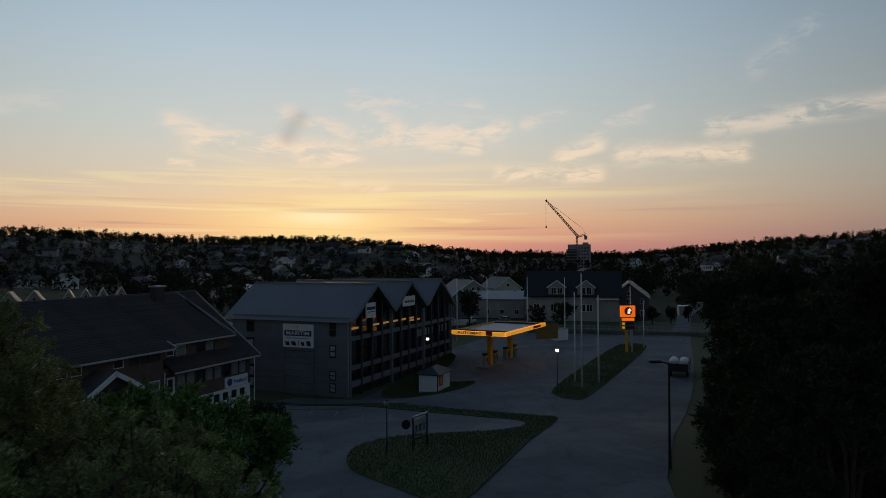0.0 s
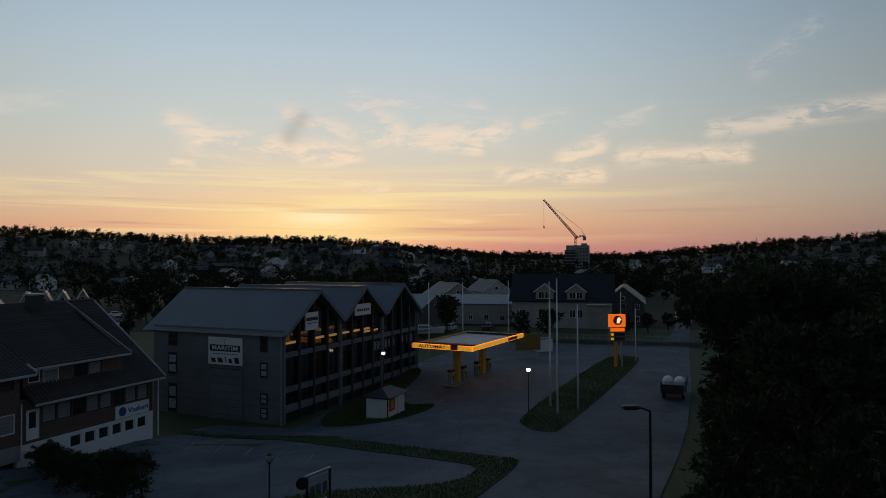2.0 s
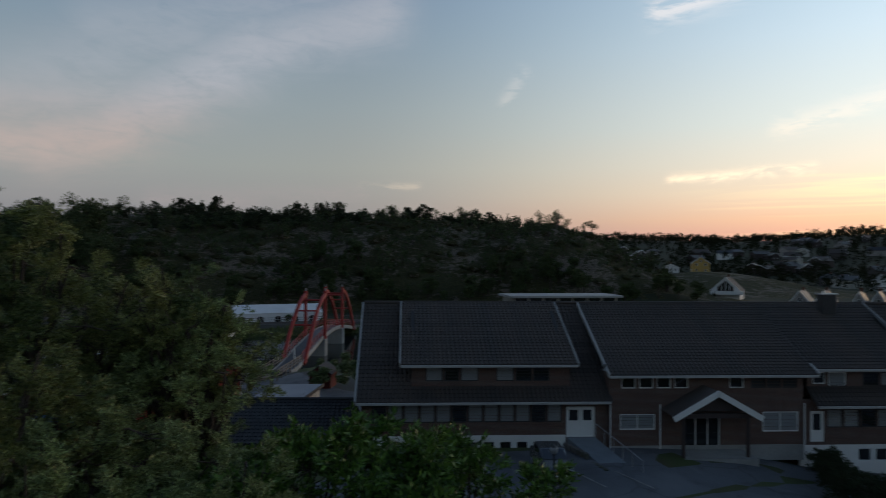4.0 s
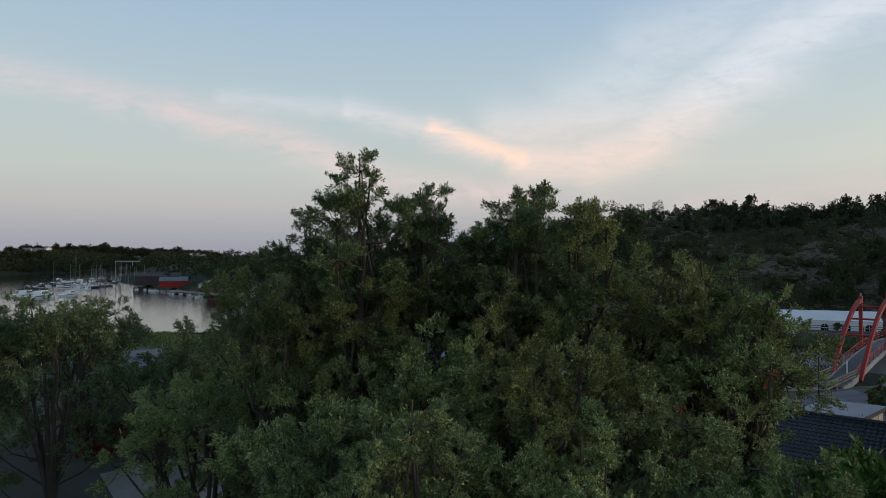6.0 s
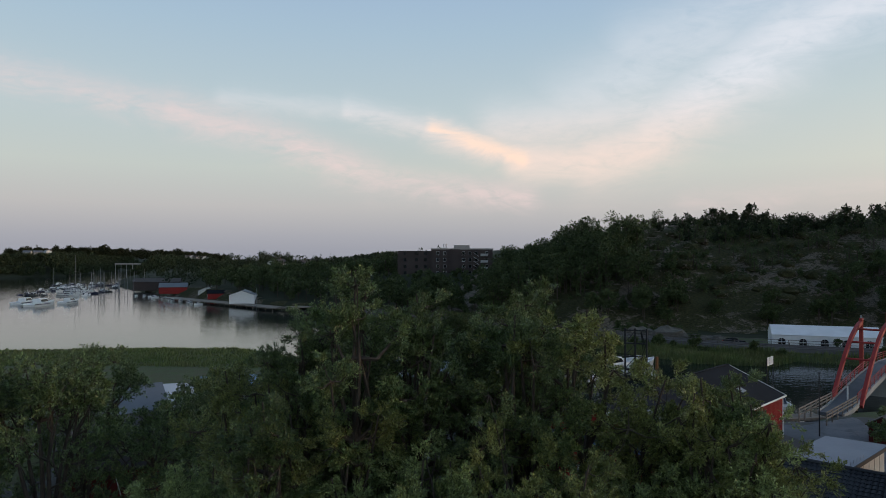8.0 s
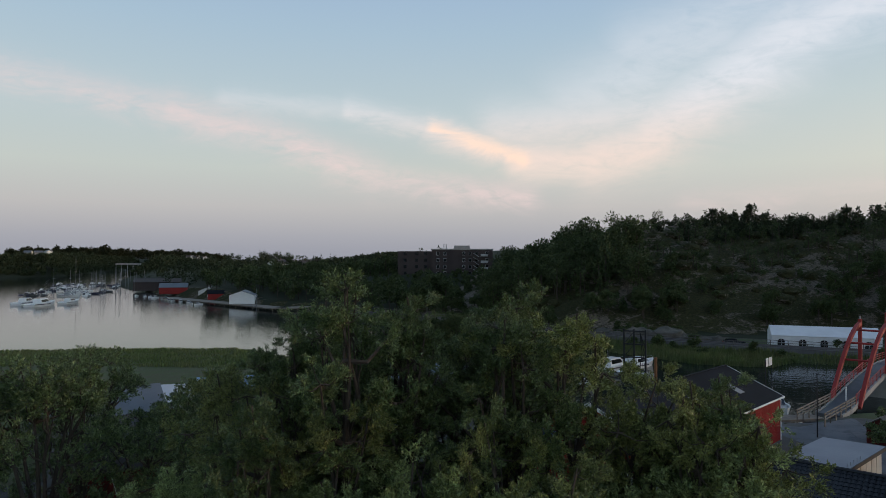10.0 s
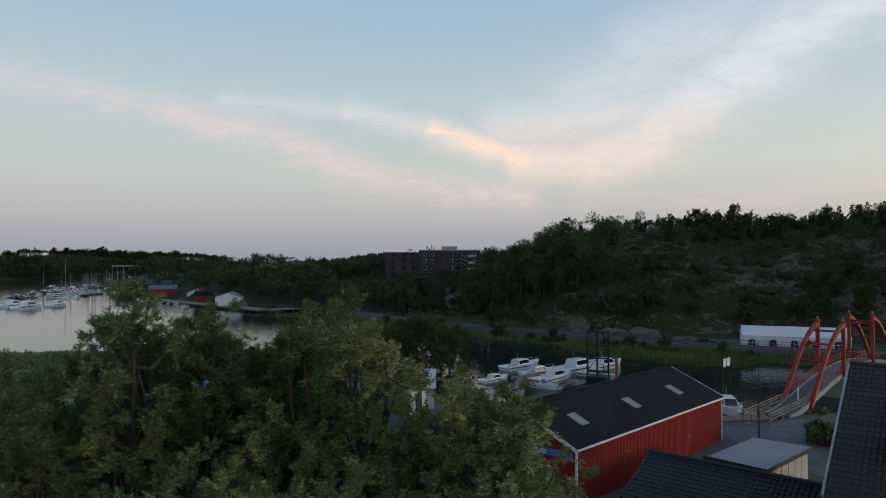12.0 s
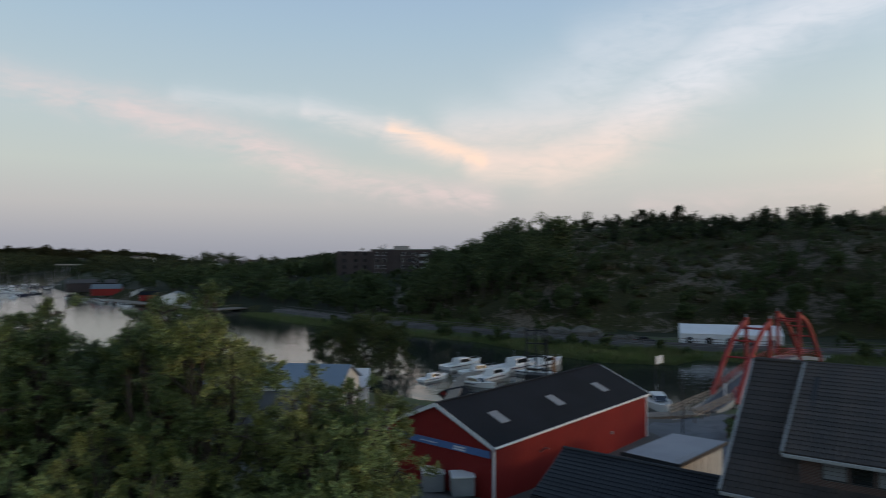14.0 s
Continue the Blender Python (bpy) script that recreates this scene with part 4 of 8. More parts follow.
    for y0, y1, zt in ((5.05, 5.75, 5.0), (5.95, 6.5, 4.85), (6.7, 6.95, 5.1), (7.15, 7.9, 4.9), (8.05, 8.75, 4.85)):
        part("logo_bar", S([(-0.212, y0, 4.42), (-0.212, y1 - 0.15, 4.42), (-0.212, y1, zt), (-0.212, y0 + 0.15, zt)], 0.008), M["ink"], sg)
    part("emblem", T([(-0.21, 6.9, 6.35), (-0.21, 7.0, 6.55), (-0.21, 6.7, 6.78), (-0.21, 7.5, 6.6)], 0.05, 0.03, 6), M["yellow"], sg, "small emblem")
    g1 = part("gable_sign", B(3.4, -0.3, 7.55, 5.6, -0.16, 9.35), M["white"], b, "white gable sign")
    part("sign_band", B(3.5, -0.32, 8.5, 5.5, -0.302, 8.85), M["ink"], g1)
    part("small_print", bars_of(bmesh.new(), 3.7, -0.302, 8.2, 0.22, 0.1, 6), M["ink"], g1)
    g2 = part("gable_sign", B(12.9, -0.3, 8.3, 16.4, -0.16, 9.6), M["white"], b, "white gable sign with brush lettering")
    part("small_print", bars_of(bmesh.new(), 13.3, -0.302, 8.75, 0.36, 0.28, 6), M["ink"], g2)
    part("pipe", T([(-0.1, 0.05, Z0), (-0.1, 0.05, 7.3)], 0.06), M["steel"], b)
    return b


workshop()


# ---- brick offices ----
def tiled(name, lo, hi, x0, x1, parent, label, mat, tile_w=0.30, course=0.36, thick=0.10):
    """A roof slope of curved tiles in overlapping courses: lo and hi are (y, z) at eave and ridge, x0 and x1 its ends."""
    (ya, za), (yb, zb) = lo, hi
    L = sqrt((yb - ya) ** 2 + (zb - za) ** 2)
    dy, dz = (yb - ya) / L, (zb - za) / L
    ny, nz = -dz, dy
    if nz < 0:
        ny, nz = -ny, -nz
    verts = []
    for x in (x0, x1):
        for (y, z) in ((ya, za), (yb, zb), (yb - ny * thick, zb - nz * thick), (ya - ny * thick, za - nz * thick)):
            verts.append((x, y, z - 0.002))
    deck = obj(name, verts, [(0, 1, 2, 3), (7, 6, 5, 4), (3, 2, 6, 7), (0, 3, 7, 4), (1, 5, 6, 2), (0, 4, 5, 1)], mat, parent, label)
    rows = max(1, int(L / course))
    cols = max(1, int((x1 - x0) / tile_w))
    prof = np.array([0.0, 0.05, 0.075, 0.05])
    xs = np.linspace(x0, x1, cols * 4 + 1)
    n = len(xs)
    wave = np.array([prof[i % 4] for i in range(n)])
    cv, cf = [], []
    for d, o in ((0.0, wave * 0), (0.0, wave + 0.05), (L / rows + 0.02, wave + 0.012)):
        for x, q in zip(xs, o):
            cv.append((x, dy * d + ny * q, dz * d + nz * q))
    for k in range(2):
        for i in range(n - 1):
            q = k * n + i
            f = (q, q + 1, q + n + 1, q + n)
            cf.append(f if dy > 0 else f[::-1])
    me = None
    for r in range(rows):
        if me is None:
            c = obj("tile_course", cv, cf, mat, deck)
            me = c.data
        else:
            c = new("tile_course", me)
            c.parent = deck
        c.location = (0, ya + dy * r * L / rows, za + dz * r * L / rows)
    return deck


def brick_wall(name, parent, x0, z0, x1, z1, y, holes=(), thick=0.3, mat=None):
    """A wall in the xz plane at y, with openings (x0, z0, x1, z1) through it."""
    bm = bmesh.new()
    xs = sorted({x0, x1, *[h[0] for h in holes], *[h[2] for h in holes]})
    zs = sorted({z0, z1, *[h[1] for h in holes], *[h[3] for h in holes]})
    for a, b in zip(xs, xs[1:]):
        for c, d in zip(zs, zs[1:]):
            mx, mz = (a + b) / 2, (c + d) / 2
            if not any(h[0] < mx < h[2] and h[1] < mz < h[3] for h in holes):
                box(bm, a, y, c, b, y + thick, d)
    bmesh.ops.remove_doubles(bm, verts=bm.verts[:], dist=1e-4)
    return part(name, bm, mat or M["brick"], parent)


def brick_material():
    mat = bpy.data.materials.new("brick_courses")
    mat.use_nodes = True
    tree = mat.node_tree
    put, plug, m, step, mix, ramp, noise_of, xyz, split = node_maker(tree)
    b = tree.nodes["Principled BSDF"]
    x, y, z = split(put("ShaderNodeTexCoord").outputs["Object"])
    br = put("ShaderNodeTexBrick")
    plug(br.inputs["Vector"], xyz(m("ADD", x, y), z, 0.0))
    br.inputs["Scale"].default_value = 1.0
    br.inputs["Brick Width"].default_value, br.inputs["Row Height"].default_value = 0.24, 0.075
    br.inputs["Mortar Size"].default_value = 0.008
    br.inputs["Color1"].default_value, br.inputs["Color2"].default_value = (0.135, 0.074, 0.056, 1), (0.092, 0.054, 0.044, 1)
    br.inputs["Mortar"].default_value = (0.16, 0.14, 0.125, 1)
    n = noise_of(put("ShaderNodeTexCoord").outputs["Object"], 0.5, 5.0, 0.6)
    plug(b.inputs["Base Color"], mix(m("MULTIPLY", step(n, 0.35, 0.75), 0.5), br.outputs[0], (0.075, 0.045, 0.038, 1)))
    b.inputs["Roughness"].default_value = 0.9
    bp = put("ShaderNodeBump")
    bp.inputs["Strength"].default_value, bp.inputs["Distance"].default_value = 0.4, 0.01
    plug(bp.inputs["Height"], br.outputs[1])
    bp.invert = True
    plug(b.inputs["Normal"], bp.outputs[0])
    return mat


M["bricks"] = brick_material()


def brick_offices():
    b = thing("brick_office_building", frame_of(-30.3, 42.65, 0, 68), "long brown-brick office building with dark tiled roofs", "building")
    W = 15.0
    RY, RZ = 7.5, 11.15
    bk = M["bricks"]
    # left wing: basement windows, strip windows, door
    base_h = [(-12.2 + i * 1.11, 1.75, -12.2 + i * 1.11 + 0.82, 2.55) for i in range(10)]
    brick_wall("basement_wall", b, -13.6, 0.8, 0.0, 2.95, -0.02, base_h, 0.32, M["white"])["label"] = "white-painted basement wall"
    strip_h = [(-12.9 + i * 1.06, 3.8, -12.9 + i * 1.06 + 0.98, 5.02) for i in range(12)]
    brick_wall("wall", b, -13.6, 2.95, 2.9, 5.4, 0.0, strip_h + [(0.05, 2.78, 2.0, 4.82)], 0.3, bk)
    part("wall", B(0.0, 0.0, 0.8, 2.9, 0.3, 2.78), bk, b)
    for h in base_h:
        window(b, at(h[0], 0.12, h[1]), h[2] - h[0], h[3] - h[1], "white", "glass", (1, 1))
    for i, h in enumerate(strip_h):
        window(b, at(h[0], 0.12, h[1]), h[2] - h[0], h[3] - h[1], "dark_trim", "blind" if i % 5 else "glass", (1, 6))
    d = window(b, at(0.05, 0.14, 2.78), 1.95, 2.04, "white", "white", (2, 1), 0.1, "double_door", label="white double door with small panes")
    for x in (0.22, 1.15):
        part("door_glass", B(x, -0.09, 1.1, x + 0.58, -0.05, 1.8), M["glass"], d)
    # end gables, back
    prof = [(0.0, 0.8), (W, 0.8), (W, 5.4), (RY, RZ - 0.15), (0.0, 5.6)]
    for x, nm in ((-13.6, "gable_wall"), (27.8, "gable_wall")):
        bm = prism(bmesh.new(), prof, 0, 0.3)
        bmesh.ops.transform(bm, matrix=Matrix(((0, 1, 0, x), (1, 0, 0, 0), (0, 0, 1, 0), (0, 0, 0, 1))), verts=bm.verts[:])
        bmesh.ops.recalc_face_normals(bm, faces=bm.faces[:])
        part(nm, bm, bk, b)
    brick_wall("back_wall", b, -13.3, 0.0, 27.8, 5.4, W - 0.3, (), 0.3, bk)
    # centre: two storeys
    cw = [(3.7 + i * 1.2, 6.05, 3.7 + i * 1.2 + 0.98, 6.8) for i in range(4)] + [(11.1, 6.05, 12.1, 6.8)]
    pan = [(12.6 + i * 1.1, 6.05, 13.6 + i * 1.1, 6.8) for i in range(3)]
    lw = [(3.6, 3.3, 6.0, 4.35), (13.4, 3.1, 15.9, 4.45)]
    brick_wall("wall", b, 2.9, 1.4, 16.2, 7.05, -0.3, cw + pan + lw + [(7.9, 1.9, 10.5, 4.1)], 0.3, bk)
    part("plinth", B(2.88, -0.36, 1.2, 16.22, -0.305, 2.25), M["concrete"], b, "pale concrete plinth")
    part("return_wall", B(2.9, 0.0, 5.4, 3.2, 7.0, 7.05), bk, b)
    for h in cw:
        window(b, at(h[0], -0.18, h[1]), h[2] - h[0], h[3] - h[1], "white", "glass", (1, 1))
    for h in pan:
        window(b, at(h[0], -0.18, h[1]), h[2] - h[0], h[3] - h[1], "dark_trim", "dark_trim", (1, 3))
    for h in lw:
        window(b, at(h[0], -0.18, h[1]), h[2] - h[0], h[3] - h[1], "white", "blind", (2, 5))
    # right wing
    rstrip = [(18.1 + i * 1.2, 3.25, 18.1 + i * 1.2 + 1.12, 4.5) for i in range(8)]
    rbase = [(20.3 + i * 1.24, 0.95, 20.3 + i * 1.24 + 0.95, 1.85) for i in range(6)]
    brick_wall("wall", b, 16.2, 2.1, 28.1, 5.2, 0.0, rstrip + [(16.9, 2.3, 17.9, 4.4)], 0.3, bk)
    brick_wall("basement_wall", b, 16.2, -0.3, 28.1, 2.1, -0.02, rbase, 0.3, M["white"])["label"] = "white-painted basement wall"
    for i, h in enumerate(rstrip):
        window(b, at(h[0], 0.12, h[1]), h[2] - h[0], h[3] - h[1], "dark_trim", "blind" if i not in (2, 5) else "glass", (1, 6))
    for h in rbase:
        window(b, at(h[0], 0.12, h[1]), h[2] - h[0], h[3] - h[1], "white", "glass", (1, 1))
    dr = window(b, at(16.9, 0.14, 2.3), 1.0, 2.1, "white", "white", (1, 1), 0.1, "side_door", label="white side door with tall glass")
    part("door_glass", B(0.25, -0.09, 0.8, 0.75, -0.05, 1.9), M["glass"], dr)
    sg = part("sign_board", B(24.2, -0.16, 2.16, 27.6, -0.06, 3.18, 0.02), M["white"], b, "white sign with blue lettering")
    bm = bmesh.new()
    tube(bm, [(24.85, -0.17, 2.68), (24.85, -0.2, 2.68)], 0.36, 0.36, 20)
    lg = part("logo_disc", bm, M["blue"], sg)
    lettering("letters", "Vaskeri", 0.58, at(26.45, -0.175, 2.64) @ FACE, M["blue"], sg, 0.004, 0.014, width=2.1)
    # roofs
    RT = M["roof_tile"]
    se = 5.25
    tiled("roof", (-0.65, se), (RY, RZ), -13.9, 3.05, b, "dark brown concrete-tile roof", RT)
    tiled("roof", (W + 0.65, se), (RY, RZ), -13.9, 28.6, b, "", RT, 1.2, 1.4)
    sl = (RZ - 7.55) / (RY + 0.1)
    tiled("roof", (-0.12, 7.63), (RY, RZ + 0.11), -11.0, 0.8, b, "", RT)
    tiled("roof", (-0.95, 7.02), (RY, RZ + 0.07), 2.75, 16.9, b, "", RT)
    tiled("roof", (-0.85, 4.9), (RY, RZ - 0.02), 16.9, 28.6, b, "", RT)
    tiled("roof", (0.0, 7.25), (RY, RZ + 0.10), 16.9, 25.8, b, "", RT)
    part("ridge_tiles", T([(-13.9, RY, RZ + 0.1), (28.6, RY, RZ + 0.1)], 0.14, None, 8), RT, b)

    def verge(x, lo, hi, mat="trim_white", w=0.12, d=0.26):
        part("verge_board", S([(x - w / 2, lo[0], lo[1] + 0.14), (x + w / 2, lo[0], lo[1] + 0.14), (x + w / 2, hi[0], hi[1] + 0.14), (x - w / 2, hi[0], hi[1] + 0.14)], d), M[mat], b)

    def gutter(x0, x1, y, z):
        part("gutter", B(x0, y - 0.14, z - 0.14, x1, y - 0.003, z + 0.03, 0.02), M["trim_white"], b)
    verge(-13.96, (-0.7, se), (RY, RZ))
    verge(28.66, (-0.9, 4.9), (RY, RZ))
    verge(-11.06, (-0.16, 7.62), (RY, RZ + 0.1), "concrete")
    verge(0.86, (-0.16, 7.62), (RY, RZ + 0.1), "concrete")
    verge(2.69, (-1.0, 7.0), (RY, RZ + 0.06), "trim_white")
    verge(16.96, (-1.0, 7.0), (-0.0, 7.5), "trim_white")
    verge(25.86, (-0.05, 7.22), (RY, RZ + 0.1), "concrete")
    gutter(-13.9, 2.9, -0.65, se)
    gutter(-11.0, 0.8, -0.12, 7.6)
    gutter(2.7, 16.9, -0.95, 7.0)
    gutter(16.9, 28.6, -0.85, 4.88)
    gutter(16.9, 25.8, 0.0, 7.22)
    # dormer walls with windows
    dw = [(-9.35, 6.45, -8.2, 7.4), (-8.1, 6.45, -7.1, 7.4), (-7.0, 6.45, -5.8, 7.4), (-4.6, 6.45, -3.4, 7.4), (-3.3, 6.45, -2.2, 7.4), (-2.1, 6.45, -1.0, 7.4)]
    brick_wall("dormer_wall", b, -10.3, 5.9, 0.4, 7.85, 0.45, dw, 0.25, bk)
    for i, h in enumerate(dw):
        window(b, at(h[0], 0.57, h[1]), h[2] - h[0], h[3] - h[1], "dark_trim", "blind" if i in (0, 2, 3) else "glass", (1, 4))
    rw = [(17.4, 6.15, 18.3, 6.95), (18.5, 5.95, 19.8, 6.95), (21.0, 5.95, 22.2, 6.95), (22.3, 5.95, 23.5, 6.95)]
    brick_wall("dormer_wall", b, 17.0, 5.4, 25.5, 7.4, 0.5, rw, 0.25, bk)
    for i, h in enumerate(rw):
        window(b, at(h[0], 0.62, h[1]), h[2] - h[0], h[3] - h[1], "white" if i < 2 else "dark_trim", "blind" if i % 2 else "glass", (1, 4))
    for x0, x1, ya, z0 in ((-10.3, -10.05, 0.7, 6.0), (0.15, 0.4, 0.7, 6.0), (25.25, 25.5, 0.75, 5.9)):
        bm = prism(bmesh.new(), [(ya, z0), (ya, 7.8), (5.8, RZ - 0.4)], x0, x1)
        bmesh.ops.transform(bm, matrix=Matrix(((0, 1, 0, 0), (1, 0, 0, 0), (0, 0, 1, 0), (0, 0, 0, 1))), verts=bm.verts[:])
        bmesh.ops.recalc_face_normals(bm, faces=bm.faces[:])
        part("dormer_cheek", bm, M["dark_trim"], b)
    # porch with a white-boarded gable
    pa, pl, pr, zf = 9.25, 6.35, 12.15, -2.6
    for lo in (pl, pr):
        q = [(lo, zf, 4.72), (pa, zf, 6.3), (pa, -0.32, 6.3), (lo, -0.32, 4.72)]
        part("porch_roof", S(q if lo < pa else q[::-1], 0.12), RT, b)
        q = [(lo - (0.1 if lo < pa else -0.1), zf - 0.1, 4.68), (pa, zf - 0.1, 6.36), (pa, zf - 0.003, 6.36), (lo - (0.1 if lo < pa else -0.1), zf - 0.003, 4.68)]
        part("barge_board", S(q if lo < pa else q[::-1], 0.36), M["white"], b, "broad white barge board")
    part("porch_gable", prism(bmesh.new(), [(pl + 0.9, 4.95), (pr - 0.9, 4.95), (pa, 6.05)], zf + 0.35, zf + 0.45), M["dark_wall"], b, "dark red boarded gable")
    part("porch_beam", B(pl + 0.5, zf + 0.3, 4.5, pr - 0.5, zf + 0.5, 4.8), M["dark_wall"], b)
    for x in (pl + 0.7, pr - 0.85):
        part("porch_post", B(x, zf + 0.3, 1.2, x + 0.18, zf + 0.48, 4.5, 0.02), M["dark_wall"], b)
    e = window(b, at(7.95, -0.15, 1.95), 2.5, 2.15, "white", "glass", (3, 2), 0.1, "entrance_door", label="white-framed glass entrance doors")
    part("porch_lamp", B(7.4, -0.45, 3.9, 7.6, -0.31, 4.2, 0.02), M["blind"], b)
    part("porch_floor", B(6.6, -2.6, 1.2, 11.9, -0.36, 1.98), M["concrete"], b)
    part("wall_lamp", T([(2.55, -0.15, 7.6), (2.55, -0.5, 7.65), (2.55, -0.5, 7.3)], 0.14, 0.16, 10), M["blind"], b, "white globe lamp")
    for x in (2.92, 6.3, 16.25, 28.3):
        part("downpipe", T([(x, -0.42, 1.2 if x < 20 else 0.0), (x, -0.42, 5.0)], 0.045), M["white"], b)
    ch = part("chimney", B(21.6, 5.9, 10.4, 22.7, 6.7, 12.0, 0.03), M["dark_trim"], b, "dark square chimney")
    part("chimney_cap", B(21.5, 5.8, 12.0, 22.8, 6.8, 12.12), M["steel"], ch)
    return b


brick_offices()


# access ramp and its wall in front of the brick offices
def ramp():
    r = thing("access_ramp", frame_of(-30.3, 42.65, 0, 68), "blue-grey ramp with low stone side wall", "ramp")
    top = [(0.1, -0.06, 2.78), (2.0, -0.06, 2.78), (3.5, -5.2, 1.72), (1.9, -5.6, 1.72)]
    bm = bmesh.new()
    a = [bm.verts.new(q) for q in top]
    c = [bm.verts.new((q[0], q[1], 0.8)) for q in top]
    bm.faces.new(a)
    for k in range(4):
        bm.faces.new((a[k], c[k], c[(k + 1) % 4], a[(k + 1) % 4]))
    bmesh.ops.recalc_face_normals(bm, faces=bm.faces[:])
    part("ramp_slab", bm, M["ramp_felt"], r, "blue-grey ramp surface")
    for i in range(12):
        for j in range(4):
            f = (i + 0.5 * (j % 2)) / 12
            x, y = 0.02 + 1.75 * f, -0.2 - 5.3 * f
            if 1.1 + j * 0.38 < 2.75 - 1.05 * f:
                part("stone", B(x - 0.3 + 0.02 * ((i * 7 + j * 3) % 3), y - 0.23, 1.0 + j * 0.38, x, y + 0.2, 1.36 + j * 0.38, 0.03), M["rock"], r)
    for k in range(6):
        f = k / 5
        x, y, zt = 2.0 + 1.45 * f, -0.2 - 4.9 * f, 2.76 - 1.02 * f
        part("rail_post", T([(x, y, zt), (x, y, zt + 0.95)], 0.025), M["steel"], r)
    part("handrail", T([(2.0, -0.2, 3.71), (3.45, -5.1, 2.69)], 0.03), M["steel"], r)


ramp()


# ---- filling station ----
def station():
    c = thing("filling_station_canopy", frame_of(0.95, 90.6, land1(6, 93), 62), "filling-station canopy with lit yellow fascia on two columns", "canopy")
    # local x runs along the forecourt, y across towards the workshop
    L, Wd = 15.6, 8.0
    X0, X1, Y0, Y1 = 0.0, L, -Wd, 0.0
    z0, z1 = 4.5, 5.05
    part("roof_deck", B(X0 + 0.3, Y0 + 0.3, z0 + 0.2, X1 - 0.3, Y1 - 0.3, z1 - 0.25), M["deck_pale"], c, "pale grey flat roof")
    part("soffit", B(X0 + 0.28, Y0 + 0.28, z0 + 0.02, X1 - 0.28, Y1 - 0.28, z0 + 0.18), M["white"], c)
    for i, (a, b2) in enumerate((((X0, Y0), (X0, Y1)), ((X0, Y0), (X1, Y0)), ((X1, Y0), (X1, Y1)), ((X0, Y1), (X1, Y1)))):
        v = a[0] == b2[0]
        o = 0.28
        q = (a[0] if a[0] == X0 else a[0] - o, a[1] + (0 if v else (0 if a[1] == Y0 else -o)))
        bm = B(q[0], q[1], z0, (q[0] + o) if v else X1, (b2[1]) if v else q[1] + o, z1, 0.1)
        part("fascia", bm, M["fascia_glow"] if i < 2 else M["yellow"], c, "lit yellow fascia" if i < 2 else "")
    for x in (X0 + 1.6, X1 - 1.6):
        part("upstand", B(x, Y0 + 0.4, z1 - 0.24, x + 0.7, Y1 - 0.4, z1 - 0.02), M["dark_trim"], c)
    # word on the short side that faces the road mouth
    face = Matrix.Rotation(radians(-90), 4, "Z") @ FACE
    lettering("letters", "AUTOMAT", 0.5, Matrix.Translation((X0 - 0.01, Y0 + 5.2, (z0 + z1) / 2)) @ face, M["red"], c, 0.006, 0.012, width=3.6)
    part("logo_plate", B(X0 - 0.03, Y0 + 1.9, z0 + 0.05, X0 - 0.004, Y0 + 2.8, z1 + 0.15), M["red"], c, "red logo patch")
    part("logo_plate", B(X1 - 5.4, Y0 - 0.03, z0 + 0.1, X1 - 2.4, Y0 - 0.004, z1 - 0.1), M["red"], c, "red logo patch")
    for x in (4.0, 11.2):
        col = part("column", B(x - 0.45, -Wd / 2 - 0.3, 0.12, x + 0.45, -Wd / 2 + 0.3, z0 + 0.02, 0.05), M["yellow"], c, "yellow canopy column")
    for x in (4.0, 11.2):
        isl = thing("pump_island", c.matrix_world @ at(x, -Wd / 2, 0), "kerbed pump island on the forecourt", "pump island", "pump islands")
        part("kerb", B(-2.4, -0.8, -0.05, 2.4, 0.8, 0.12, 0.03), M["kerb"], isl)
        for dx in (-1.6, 1.6):
            p = thing("fuel_pump", c.matrix_world @ at(x + dx, -Wd / 2, 0.12), "grey and yellow fuel pump with hoses", "fuel pump", "fuel pumps")
            part("body", B(-0.4, -0.28, 0.0, 0.4, 0.28, 1.1, 0.04), M["blind"], p)
            part("side_panel", B(-0.41, -0.285, 1.105, 0.41, 0.285, 1.45, 0.03), M["yellow"], p, "yellow upper panel")
            part("display", B(-0.42, -0.2, 1.0, -0.405, 0.2, 1.35), M["blind"], p)
            part("head", B(-0.42, -0.3, 1.455, 0.42, 0.3, 1.8, 0.05), M["dark_trim"], p)
            part("hose", T([(-0.2, -0.3, 1.4), (-0.25, -0.5, 0.7), (-0.1, -0.45, 0.4), (0.1, -0.33, 1.1)], 0.03), M["rubber"], p)
    lamp = new("canopy_lamp", bpy.data.lights.new("canopy_lamp", "AREA"))
    lamp.data.energy, lamp.data.color, lamp.data.size = 3.5, (1.0, 0.72, 0.35), 3.0
    lamp.matrix_world = c.matrix_world @ at(L / 2, -Wd / 2, z0 - 0.05)
    # sign pylon
    p = thing("price_sign_pylon", frame_of(28.2, 103.0, land1(28, 103), 5), "lit orange price sign on a yellow post", "sign")
    part("post", B(-0.42, -0.15, 0, 0.0, 0.15, 4.0, 0.02), M["yellow"], p)
    part("post", B(0.55, -0.1, 0, 0.75, 0.1, 4.0, 0.02), M["steel"], p)
    sb = part("sign_box", B(-1.15, -0.28, 5.5, 1.1, 0.28, 7.2, 0.04), M["sign_glow"], p, "glowing orange sign box")
    pb = part("price_box", B(-1.1, -0.24, 3.5, 1.05, 0.24, 5.42, 0.03), M["lit_yellow"], p, "dull yellow price panel with dark figures")
